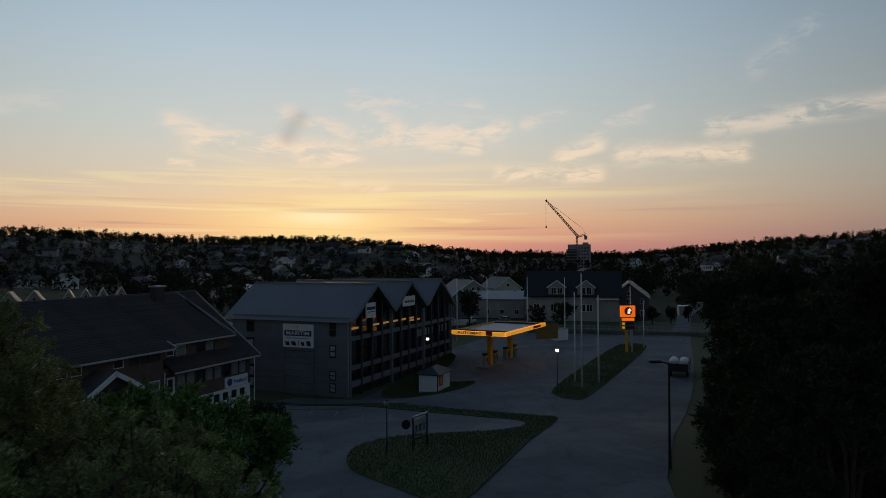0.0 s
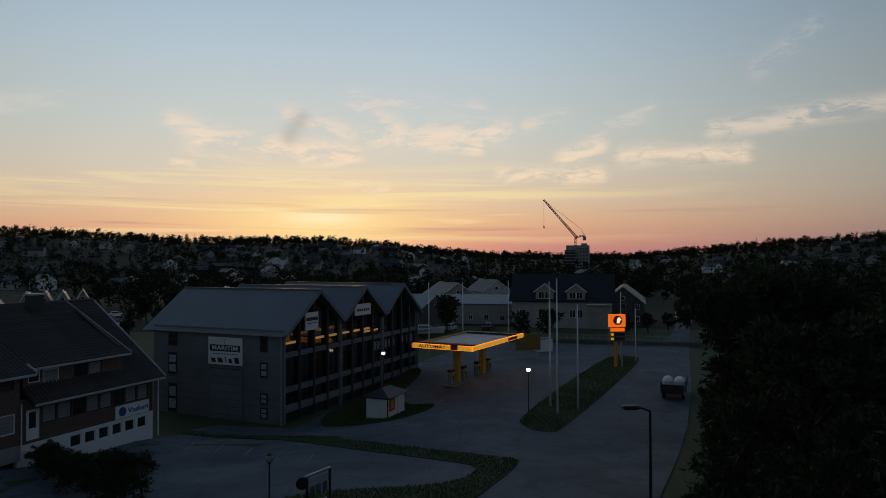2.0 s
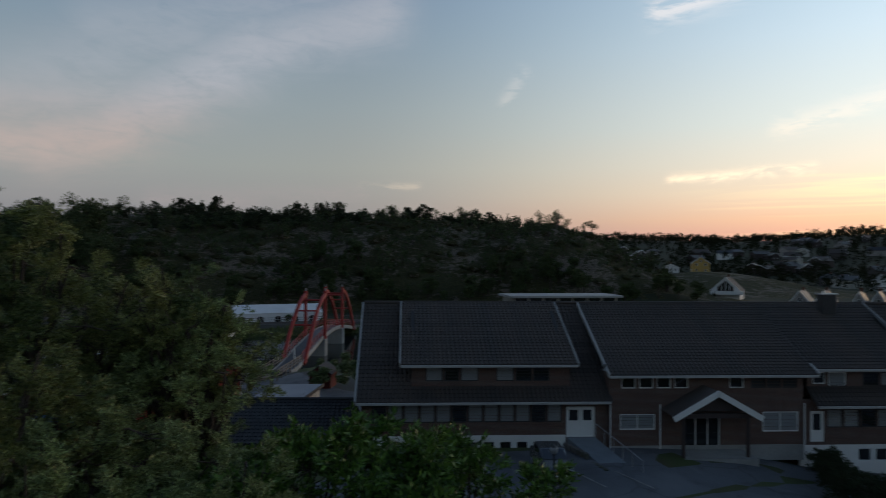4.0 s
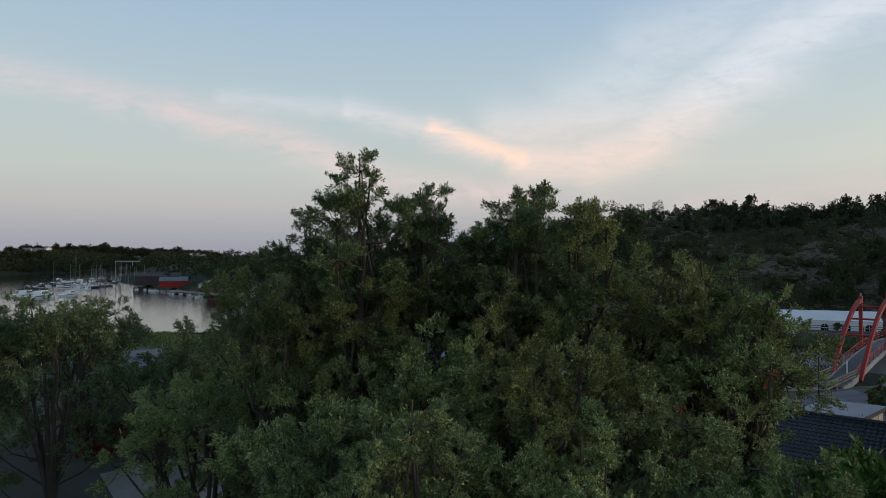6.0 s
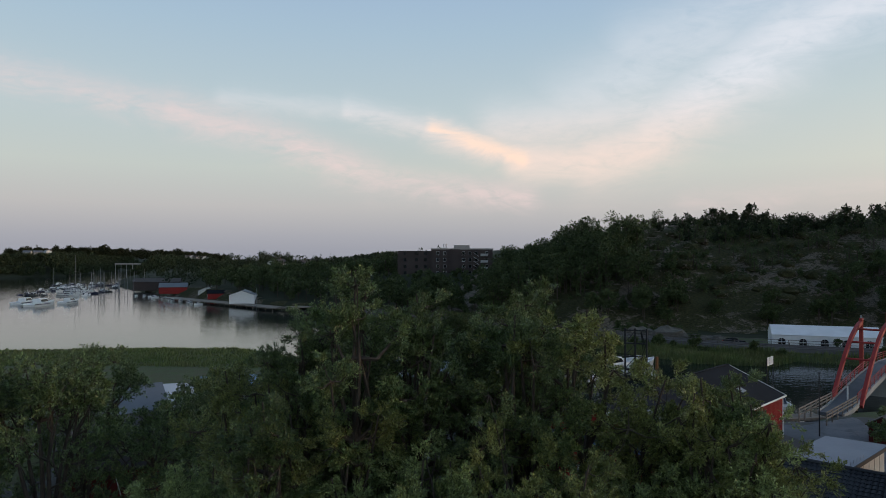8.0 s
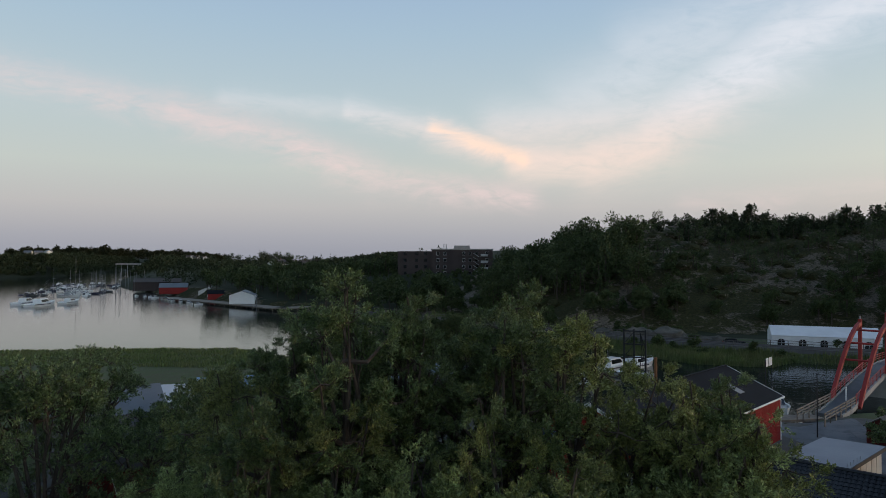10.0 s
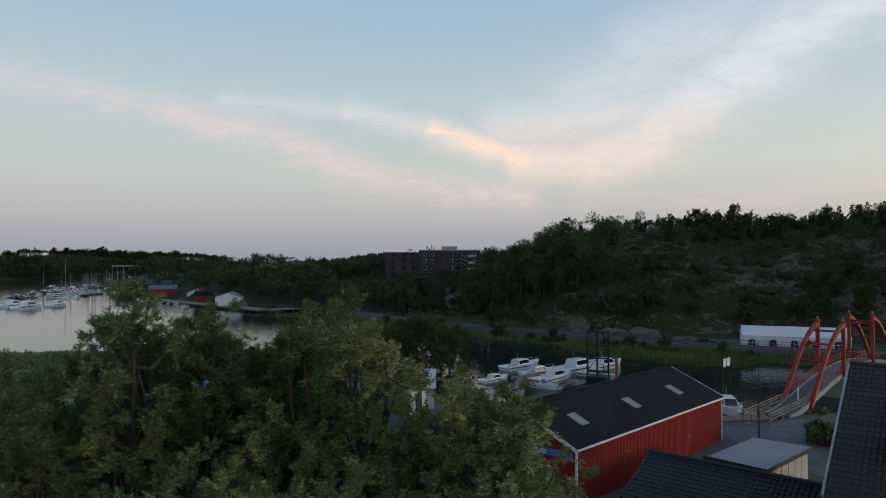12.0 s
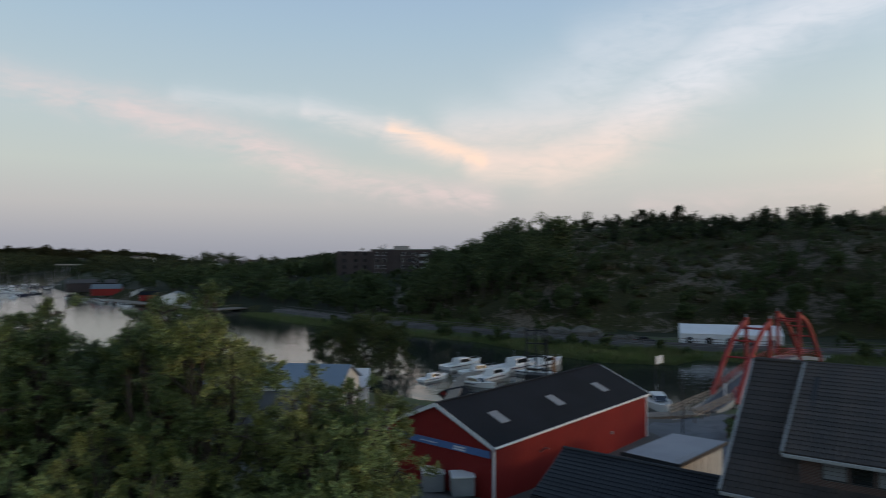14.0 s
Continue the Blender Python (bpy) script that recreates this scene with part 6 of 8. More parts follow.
# ---- quay, bridge, tent ----
def bridge():
    A = Vector((-84.0, 33.0, 0))
    b = thing("arched_footbridge", harbour_of(-84.4, 34.1, 0, 153.4), "red steel footbridge with half-arches over a curved deck", "bridge")
    L, w = 58.0, 1.2
    zd = lambda s: 0.12 + 2.5 * max(0, sin(pi * min(max(s - 3, 0), L - 6) / (L - 6))) ** 1.15
    n = 29
    bm = bmesh.new()
    rows = []
    for i in range(n + 1):
        s = L * i / n
        rows.append([bm.verts.new((s, y, zd(s) + dz)) for y, dz in ((-w, 0), (w, 0), (w, -0.35), (-w, -0.35))])
    for a, c in zip(rows, rows[1:]):
        for k in range(4):
            bm.faces.new((a[k], c[k], c[(k + 1) % 4], a[(k + 1) % 4]))
    bm.faces.new(rows[0])
    bm.faces.new(rows[-1][::-1])
    bmesh.ops.recalc_face_normals(bm, faces=bm.faces[:])
    part("deck", bm, M["asphalt"], b, "asphalt walkway")
    for y in (-w - 0.12, w + 0.12):
        bm = bmesh.new()
        for i in range(n):
            s0, s1 = L * i / n, L * (i + 1) / n
            slab(bm, [(s0, y - 0.1, zd(s0) + 0.12), (s1, y - 0.1, zd(s1) + 0.12), (s1, y + 0.1, zd(s1) + 0.12), (s0, y + 0.1, zd(s0) + 0.12)], 0.6)
        part("edge_beam", bm, M["concrete"], b, "pale concrete edge beam")
        for z in (0.55, 0.85, 1.15):
            part("rail", T([(6 + (L - 12) * i / 24, y, zd(6 + (L - 12) * i / 24) + z) for i in range(25)], 0.035 if z < 1 else 0.05, None, 6), M["bridge_red"], b)
        for i in range(24):
            s = 6 + (L - 12) * i / 23
            part("rail_post", B(s - 0.05, y - 0.04, zd(s) + 0.12, s + 0.05, y + 0.04, zd(s) + 1.2), M["bridge_red"], b)
        for z in (0.4, 0.75, 1.05):
            part("timber_rail", B(-6.5, y - 0.04, 0.3 + z, 5.8, y + 0.04, 0.42 + z), M["wood"], b)
        for i in range(7):
            part("timber_post", B(-6.4 + i * 2.0, y - 0.06, -0.3, -6.28 + i * 2.0, y + 0.06, 1.4), M["wood"], b)
    for s0, s1 in ((6.5, 20.6), (50.0, 36.2)):
        for y in (-w - 0.35, w + 0.35):
            pts = []
            for i in range(13):
                f = i / 12
                pts.append((s0 + (s1 - s0) * f, y, zd(s0) - 0.5 + (8.9 - zd(s0) + 0.4) * sin(f * pi / 2 * 0.93) / sin(pi / 2 * 0.93)))
            bm = bmesh.new()
            rows = []
            for i, p in enumerate(pts):
                u, v = Vector(pts[max(i - 1, 0)]), Vector(pts[min(i + 1, 12)])
                d = (v - u).normalized()
                o = Vector((-d.z, 0, d.x)) * 0.26
                rows.append([bm.verts.new(Vector(p) + o * k + Vector((0, j, 0))) for k, j in ((1, -0.2), (1, 0.2), (-1, 0.2), (-1, -0.2))])
            for u, v in zip(rows, rows[1:]):
                for k in range(4):
                    bm.faces.new((u[k], v[k], v[(k + 1) % 4], u[(k + 1) % 4]))
            bm.faces.new(rows[0])
            bm.faces.new(rows[-1][::-1])
            bmesh.ops.recalc_face_normals(bm, faces=bm.faces[:])
            part("arch_leg", bm, M["bridge_red"], b, "curved red box-section leg")
            part("tower_post", B(s1 - 0.22, y - 0.22, -2.5, s1 + 0.22, y + 0.22, 9.4, 0.03), M["bridge_red"], b)
            part("tower_cap", B(s1 - 0.1, y - 0.1, 9.4, s1 + 0.1, y + 0.1, 9.8), M["blind"], b)
        for f in (0.42, 0.62, 0.85):
            s = s0 + (s1 - s0) * f
            z = zd(s0) - 0.5 + (8.9 - zd(s0) + 0.4) * sin(f * pi / 2 * 0.93) / sin(pi / 2 * 0.93) - 0.3
            part("cross_bar", T([(s, -w - 0.35, z), (s, w + 0.35, z)], 0.13, None, 8), M["bridge_red"], b)
        part("cross_bar", T([(s1, -w - 0.35, 7.9), (s1, w + 0.35, 7.9)], 0.13, None, 8), M["bridge_red"], b)
        part("pier", B(s1 - 0.9, -w - 0.6, -3.0, s1 + 0.9, w + 0.6, zd(s1) - 0.36, 0.1), M["concrete"], b, "concrete pier")
    part("abutment", B(L - 3, -w - 0.6, -2.5, L + 5, w + 0.6, 0.32), M["concrete"], b)
    part("white_post", B(7.0, -0.1, zd(7), 7.15, 0.05, zd(7) + 1.6), M["white"], b)


bridge()
sheet("bridge_path", from_datum([(-86, 34), (-84.3, 30.8), (-74, 27), (-58, 36), (-52, 40), (-56, 46), (-70, 38), (-76, 36.5), (-82.6, 36.4)]), 0.07, M["asphalt"], "narrow asphalt path to the bridge", "path")


def marquee():
    b = thing("party_tent", harbour_of(-144.3, 36.8, harbour_land(-146, 45), 88), "long white marquee with arched windows", "tent")
    L, W, ze, zr = 18.6, 7.5, 2.7, 4.3
    part("long_side", B(0, -0.03, -0.1, L, 0.03, ze), M["canvas"], b)
    part("long_side", B(0, W - 0.03, -0.1, L, W + 0.03, ze), M["canvas"], b)
    for x in (0.0, L):
        bm = prism(bmesh.new(), [(0, -0.1), (W, -0.1), (W, ze), (W / 2, zr), (0, ze)], x - 0.03, x + 0.03)
        bmesh.ops.transform(bm, matrix=Matrix(((0, 1, 0, 0), (1, 0, 0, 0), (0, 0, 1, 0), (0, 0, 0, 1))), verts=bm.verts[:])
        bmesh.ops.recalc_face_normals(bm, faces=bm.faces[:])
        part("end_panel", bm, M["canvas"], b)
    for lo in (-0.15, W + 0.15):
        q = [(-0.1, lo, ze - 0.03), (L + 0.1, lo, ze - 0.03), (L + 0.1, W / 2, zr + 0.03), (-0.1, W / 2, zr + 0.03)]
        part("roof", S(q if lo < 1 else q[::-1], 0.06), M["canvas"], b, "stretched white roof canvas")
    for i in range(5):
        x = 1.0 + i * 3.7
        pts = [(x, 0.7), (x + 1.3, 0.7)] + [(x + 0.65 + 0.65 * cos(a * pi / 6), 1.5 + 0.55 * sin(a * pi / 6)) for a in range(7)]
        wd = part("arched_window", prism(bmesh.new(), pts, -0.07, -0.035), M["glass"], b)
        part("window_bar", B(x + 0.62, -0.085, 0.7, x + 0.68, -0.072, 2.05), M["canvas"], wd)
        part("window_bar", B(x, -0.085, 1.3, x + 1.3, -0.072, 1.36), M["canvas"], wd)


marquee()


# ---- vehicles ----
def car(x, y, turn, paint, label, z=None, s=1.0):
    b = thing("car", frame_of(x, y, land1(x, y) + 0.05 if z is None else z, turn) @ Matrix.Scale(s, 4), label, "car", "parked cars")
    side = [(-2.15, 0.35), (-2.2, 0.7), (-2.05, 0.98), (-1.75, 1.02), (-1.35, 1.42), (0.2, 1.46), (0.95, 1.0), (1.95, 0.86), (2.15, 0.6), (2.12, 0.35)]
    bm = bmesh.new()
    rows = []
    for y0, k in ((-0.86, 0.0), (-0.8, 0.05), (0.8, 0.05), (0.86, 0.0)):
        rows.append([bm.verts.new((px, y0 * (1 if pz < 1.0 else 0.84), pz + k * (1 if pz > 0.5 else -1) * 0.6)) for px, pz in side])
    for a, c in zip(rows, rows[1:]):
        for i in range(len(side)):
            j = (i + 1) % len(side)
            bm.faces.new((a[i], a[j], c[j], c[i]))
    bm.faces.new(rows[0][::-1])
    bm.faces.new(rows[-1])
    bmesh.ops.recalc_face_normals(bm, faces=bm.faces[:])
    body = part("body", bm, paint, b, smooth=False)
    part("windscreen", S([(0.3, -0.62, 1.46), (0.98, -0.74, 1.05), (0.98, 0.74, 1.05), (0.3, 0.62, 1.46)], 0.02), M["glass"], b)
    part("rear_window", S([(-1.72, -0.68, 1.1), (-1.4, -0.6, 1.44), (-1.4, 0.6, 1.44), (-1.72, 0.68, 1.1)], 0.02), M["glass"], b)
    for sy in (-1, 1):
        part("side_window", S([(-1.3, sy * 0.745, 1.05), (0.75, sy * 0.745, 1.05), (0.2, sy * 0.735, 1.4), (-1.2, sy * 0.735, 1.4)][::sy], 0.02), M["glass"], b)
        part("headlight", B(2.0, sy * 0.66 - 0.14, 0.62, 2.17, sy * 0.66 + 0.14, 0.78, 0.03), M["blind"], b)
        part("tail_light", B(-2.23, sy * 0.7 - 0.1, 0.68, -2.1, sy * 0.7 + 0.1, 0.95, 0.03), M["red"], b)
        for wx in (-1.35, 1.3):
            wh = part("wheel", T([(wx, sy * 0.68, 0.32), (wx, sy * 0.88, 0.32)], 0.32, 0.32, 16), M["rubber"], b)
            part("rim", T([(wx, sy * 0.875, 0.32), (wx, sy * 0.9, 0.32)], 0.2, 0.19, 12), M["steel"], wh)
    part("bumper", B(2.08, -0.8, 0.35, 2.2, 0.8, 0.55, 0.03), M["dark_trim"], b)
    part("number_plate", B(2.2, -0.26, 0.42, 2.215, 0.26, 0.53), M["white"], b)


M["car_grey"] = material("grey_car_paint", (0.16, 0.165, 0.17), 0.25, 0.6, 0.08, 1, 10, 0.0)
M["car_black"] = material("black_car_paint", (0.015, 0.016, 0.02), 0.2, 0.3, 0.08, 1, 10, 0.0)
M["car_white"] = material("white_car_paint", (0.6, 0.6, 0.6), 0.25, 0.1, 0.08, 1, 10, 0.0)
car(-26.2, 38.7, -22, M["car_grey"], "grey estate car parked before the brick offices")
car(-146.0 + HX, 30.2 + HY, 95, M["car_black"], "black car parked beside the marquee")
for x, y, a, k in ((-58, 140, 20, "car_white"), (-62, 150, 25, "car_grey"), (-66, 160, 200, "car_white"), (-72, 172, 20, "car_grey"), (-55, 131, 20, "car_black"), (-80, 186, 30, "car_white"), (6, 150, 70, "car_white"), (14, 152, 70, "car_grey"), (-48, 146, 20, "car_white")):
    car(x, y, a, M[k], "parked car on the far asphalt yard")

# bay lines in the car park
bm = bmesh.new()
for i in range(7):
    x, y = -20.5 + i * 2.6, 69.5 - i * 1.25
    box(bm, x, y - 4.4, land1(x, y - 2) + 0.06, x + 0.1, y - 0.4, land1(x, y - 2) + 0.075)
for i in range(4):
    x, y = -29.0 + i * 1.0, 35.0 + i * 2.5
    box(bm, x, y, land1(x + 2, y) + 0.07, x + 4.2, y + 0.1, land1(x + 2, y) + 0.085)
tagged(part("bay_markings", bm, M["bay_paint"] if "bay_paint" in M else M["concrete"]), "faded parking-bay lines on the asphalt", "road marking", kind="structure")


def trailer():
    b = thing("boat_trailer_truck", frame_of(29.6, 84.5, land1(29, 84) + 0.05, 68), "open flatbed trailer carrying two white tanks", "trailer")
    part("bed", B(-3.6, -1.2, 0.75, 3.6, 1.2, 0.95, 0.03), M["dark_trim"], b)
    for y in (-1.2, 1.12):
        part("side_board", B(-3.6, y, 0.95, 3.6, y + 0.08, 1.75), M["dark_trim"], b)
    part("tail_board", B(-3.68, -1.2, 0.95, -3.6, 1.2, 1.7), M["dark_trim"], b)
    for y in (-1.2, 1.1):
        part("corner_post", B(-3.68, y, 0.7, -3.58, y + 0.1, 2.1), M["steel"], b)
    for y in (-0.58, 0.58):
        t = part("tank", B(-3.2, y - 0.48, 1.0, -0.6, y + 0.48, 2.2, 0.25), M["white"], b, "white plastic tank")
    for x in (-2.2, -1.1, 2.4):
        for y in (-1.1, 0.85):
            wh = part("wheel", T([(x, y, 0.45), (x, y + 0.25, 0.45)], 0.45, 0.45, 16), M["rubber"], b)


trailer()


# ---- boats ----
def boat(x, y, turn, L, label, hull="boat", cabin=True, name="motor_boat"):
    b = thing(name, harbour_of(x, y, -0.8, turn), label, "boat", "moored boats")
    n, half = 9, L / 2
    W = L * 0.17
    bm = bmesh.new()
    rows = []
    for i in range(n + 1):
        f = i / n
        xx = -half + L * f
        w = W * (1 - max(0, (f - 0.45) / 0.55) ** 2.2) + 0.02
        sh = 0.085 * L + 0.045 * L * f * f
        rows.append([bm.verts.new(p) for p in ((xx, 0, -0.25), (xx, w * 0.8, -0.05), (xx + 0.04 * L * f, w, sh), (xx + 0.04 * L * f, w * 0.82, sh + 0.03), (xx, w * 0.8, sh * 0.72),
                                               (xx, -w * 0.8, sh * 0.72), (xx + 0.04 * L * f, -w * 0.82, sh + 0.03), (xx + 0.04 * L * f, -w, sh), (xx, -w * 0.8, -0.05))])
    m = len(rows[0])
    for a, c in zip(rows, rows[1:]):
        for k in range(m):
            bm.faces.new((a[k], c[k], c[(k + 1) % m], a[(k + 1) % m]))
    bm.faces.new(rows[0])
    bm.faces.new(rows[-1][::-1])
    bmesh.ops.recalc_face_normals(bm, faces=bm.faces[:])
    part("hull", bm, M[hull], b, "glass-fibre hull")
    sh = 0.085 * L
    part("stripe", B(-half + 0.1, -W * 1.01, sh * 0.62, half * 0.2, -W * 0.97, sh * 0.8), M["ink"], b)
    part("foredeck", S([(0.1 * L, -W * 0.78, sh + 0.02), (half * 0.98, 0, sh * 1.5), (0.1 * L, W * 0.78, sh + 0.02)], 0.05), M["boat"], b)
    if cabin:
        z0, z1 = sh * 0.8, sh + 0.105 * L
        bm = bmesh.new()
        lo = [(-0.2 * L, -W * 0.7), (0.22 * L, -W * 0.6), (0.22 * L, W * 0.6), (-0.2 * L, W * 0.7)]
        hi = [(-0.18 * L, -W * 0.55), (0.1 * L, -W * 0.5), (0.1 * L, W * 0.5), (-0.18 * L, W * 0.55)]
        a = [bm.verts.new((p[0], p[1], z0)) for p in lo]
        c = [bm.verts.new((p[0], p[1], z1)) for p in hi]
        bm.faces.new(a[::-1])
        bm.faces.new(c)
        for k in range(4):
            bm.faces.new((a[k], a[(k + 1) % 4], c[(k + 1) % 4], c[k]))
        cb = part("cabin", bm, M["boat"], b, "white cabin")
        part("windscreen", S([(0.215 * L, -W * 0.5, z0 + 0.35 * (z1 - z0)), (0.215 * L, W * 0.5, z0 + 0.35 * (z1 - z0)), (0.12 * L, W * 0.46, z1 - 0.05), (0.12 * L, -W * 0.46, z1 - 0.05)], 0.02), M["glass"], b)
        for s in (-1, 1):
            part("side_window", S([(-0.17 * L, s * W * 0.655, z0 + 0.36 * (z1 - z0)), (0.15 * L, s * W * 0.585, z0 + 0.36 * (z1 - z0)), (0.09 * L, s * W * 0.53, z1 - 0.14 * (z1 - z0)), (-0.17 * L, s * W * 0.59, z1 - 0.14 * (z1 - z0))][::-s], 0.02), M["glass"], b)
        part("mast", T([(-0.1 * L, 0, z1), (-0.12 * L, 0, z1 + 0.12 * L)], 0.03), M["steel"], b)
    for s in (-1, 1):
        part("rail", T([(0.1 * L, s * W * 0.85, sh + 0.02), (0.14 * L, s * W * 0.84, sh + 0.5), (0.4 * L, s * W * 0.45, sh * 1.4 + 0.4), (0.47 * L, 0, sh * 1.5 + 0.4)], 0.02, None, 5), M["steel"], b)
    return b


BOATS = [(-113.5, -1.0, 150, 8.5), (-97.5, 4.6, 65, 6.5), (-104.4, 6.2, 155, 8.0), (-114, 8.5, 150, 10.5), (-108.3, 12.2, 60, 7.0), (-89.6, 29.4, 8, 8.4), (-100.5, -2.5, 150, 5.5), (-108.6, 2.9, 140, 7.0), (-118, 12.5, 150, 9.0),
         (-204, -226, 200, 14), (-199, -212, 195, 15), (-214, -214, 198, 12)]
for x, y, a, L in BOATS:
    boat(x, y, a, L, "white motor cruiser with a glazed cabin on the water")
rb = random.Random(21)
small = boat(-300, -300, 20, 8.0, "small white boat moored at the marina", name="moored_boat")
dim = boat(-296, -305, 20, 8.0, "small dark-hulled boat moored at the marina", "car_grey", name="moored_boat")
low_boat = boat(-292, -310, 20, 6.5, "open dark boat without a cabin at the marina", "ink", False, name="moored_boat")
for i in range(72):
    f = rb.random()
    px, py = (-252 - 125 * f + rb.uniform(-14, 14), -258 - 116 * f + rb.uniform(-20, 20))
    copy_thing((small, dim, low_boat)[i % 3], harbour_of(px, py, -0.8, rb.choice((20, 200, 35, 110)) + rb.uniform(-10, 10)) @ Matrix.Scale(rb.uniform(0.7, 1.25), 4))
for i in range(12):
    f = i / 11
    copy_thing(small, harbour_of(-222 - 45 * f + rb.uniform(-2, 2), -150 - 70 * f + rb.uniform(-2, 2) - 8, -0.8, 30 + rb.uniform(-15, 15)) @ Matrix.Scale(rb.uniform(0.55, 0.85), 4))


M["mast_grey"] = material("dull_aluminium", (0.20, 0.205, 0.21), 0.6, 0.3, 0.2, 2, 10, 0.0)


def mast(x, y, h):
    m = thing("sailboat_mast", harbour_of(x, y, -0.9, 0), "bare aluminium sailing-boat mast in the marina", "mast", "sailing-boat masts")
    part("pole", T([(0, 0, 0), (0, 0, h)], 0.11, 0.07, 6), M["mast_grey"], m)
    part("boom", T([(0, 0, 1.6), (2.8, 0.6, 1.7)], 0.09, 0.08, 6), M["ink"], m)
    part("spreader", T([(-0.8, 0, h * 0.6), (0.8, 0, h * 0.6)], 0.04, None, 5), M["steel"], m)


for i in range(32):
    f = rb.random()
    mast(-270 - 100 * f + rb.uniform(-15, 25), -240 - 105 * f + rb.uniform(-25, 15), rb.uniform(9, 14))
mast(-262, -262, 20)
mast(-205, -120, 8)


# ---- marina pier and its sheds ----
def pier(name, pts, w, label, z=0.15):
    p = thing(name, frame_of(HX, HY, 0, 0), label, "pier")
    bm = bmesh.new()
    for (ax, ay), (bx, by) in zip(pts, pts[1:]):
        d = Vector((bx - ax, by - ay, 0)).normalized()
        q = Vector((-d.y, d.x, 0)) * w / 2
        a, c = Vector((ax, ay, z)), Vector((bx, by, z))
        slab(bm, [a - q, c - q, c + q, a + q], 0.3)
        ln = (c - a).length
        k = max(2, int(ln / 4))
        for i in range(k + 1):
            for s in (-1, 1):
                o = a.lerp(c, i / k) + q * s * 0.92
                part("mooring_pole", T([(o.x, o.y, -2.5), (o.x, o.y, z - 0.32)], 0.14, None, 6), M["wood"], p)
    part("planking", bm, M["wood"], p, "grey timber planking")


pier("marina_pier", [(-250, -196), (-213, -121), (-208, -112), (-221, -106)], 7, "long grey timber pier with mooring piles")
pier("boat_pier", [(-84, 4), (-100, 2), (-112, 3)], 1.6, "narrow timber jetty with boats alongside", -0.2)
pier("quay_jetty", [(-81, 27), (-84, 33)], 2.2, "low timber quay beside the bridge", -0.1)
hut(-278, -216, 35, 8.5, 13, 3.2, 1.9, "red_clad", "metal_roof", "long red boathouse on the marina shore", 0.3, name="boathouse")
hut(-228, -141, 118, 9.5, 12, 3.4, 1.6, "boat_shed", "metal_roof", "white boat shed with pale roof on the pier", 0.1, False, name="boathouse") if "boat_shed" in M else hut(-228, -141, 118, 9.5, 12, 3.4, 1.6, "white", "metal_roof", "white boat shed with pale roof on the pier", 0.1, False, name="boathouse")
hut(-247, -168, 40, 5, 7, 2.4, 1.3, "red_clad", "felt", "small red boat hut on the pier", 0.2, name="boathouse")
hut(-266, -186, 118, 8, 10, 2.6, 1.6, "white", "metal_roof", "grey-roofed boat shed on the marina shore", 0.2, name="boathouse")
hut(-306, -250, 35, 12, 24, 4.6, 1.8, "dark_wall", "roof_tile", "dark boat hall behind the marina", 0.3, False, name="boathouse")


# ---- apartment block on the knoll ----
def block():
    b = thing("apartment_block", harbour_of(-288.0, -54.5, 0, 288), "dark brown flat-roofed apartment block on the knoll", "apartment building")
    # x runs along the front towards the fjord, the front faces +y
    z0, z1 = 6.0, 21.6
    part("wall", B(0, -14, z0, 27, 0, z1), M["dark_wall"], b, "dark brown cladding")
    part("wall", B(27, -13, z0, 42, -1.0, z1 - 0.6), M["dark_wall"], b)
    part("stair_tower", B(14.5, 0.0, z0, 19, 0.6, z1 + 0.1), M["dark_wall"], b)
    part("parapet", B(-0.3, -14.2, z1, 27.2, 0.2, z1 + 0.5), M["grey_wall"], b)
    part("roof_house", B(10, -9, z1 + 0.5, 17, -4, z1 + 2.0), M["grey_wall"], b)
    for x in (20.5, 21.5):
        part("vent", T([(x, -6, z1), (x, -6, z1 + 2.6)], 0.2), M["steel"], b)
    for s in range(5):
        z = z0 + 1.6 + s * 2.9
        for x in (2.0, 6.5, 9.3, 12.2, 20.5, 23.6):
            m = Matrix.Translation((x + 1.3, 0.01, z)) @ Matrix.Rotation(pi, 4, "Z")
            window(b, m, 1.3, 1.5, "blind" if x in (6.5, 9.3) else "white", "glass", (1, 1))
        bal = part("balcony", B(2.2, 0.0, z - 0.5, 5.4, 1.6, z - 0.3), M["concrete"], b)
        part("balcony_rail", B(2.2, 1.5, z - 0.3, 5.4, 1.6, z + 0.6), M["steel"], bal)
        for x in (29, 33, 38):
            m = Matrix.Translation((x + 1.3, -0.99, z)) @ Matrix.Rotation(pi, 4, "Z")
            window(b, m, 1.3, 1.5, "dark_trim", "glass", (1, 1))
    for i in range(8):
        part("stair_flight", S([(6.0, 0.3, z0 + i * 1.8), (8.6, 0.3, z0 + i * 1.8 + 1.7), (8.6, 1.2, z0 + i * 1.8 + 1.7), (6.0, 1.2, z0 + i * 1.8)], 0.15), M["steel"], b)


block()

# ---- railway along the far bank ----
RAIL = from_datum([(-205, -84), (-182, -52), (-166, -24), (-156, -4), (-147.5, 14), (-141, 30), (-138.5, 48), (-139, 70), (-143, 100), (-150, 140)])


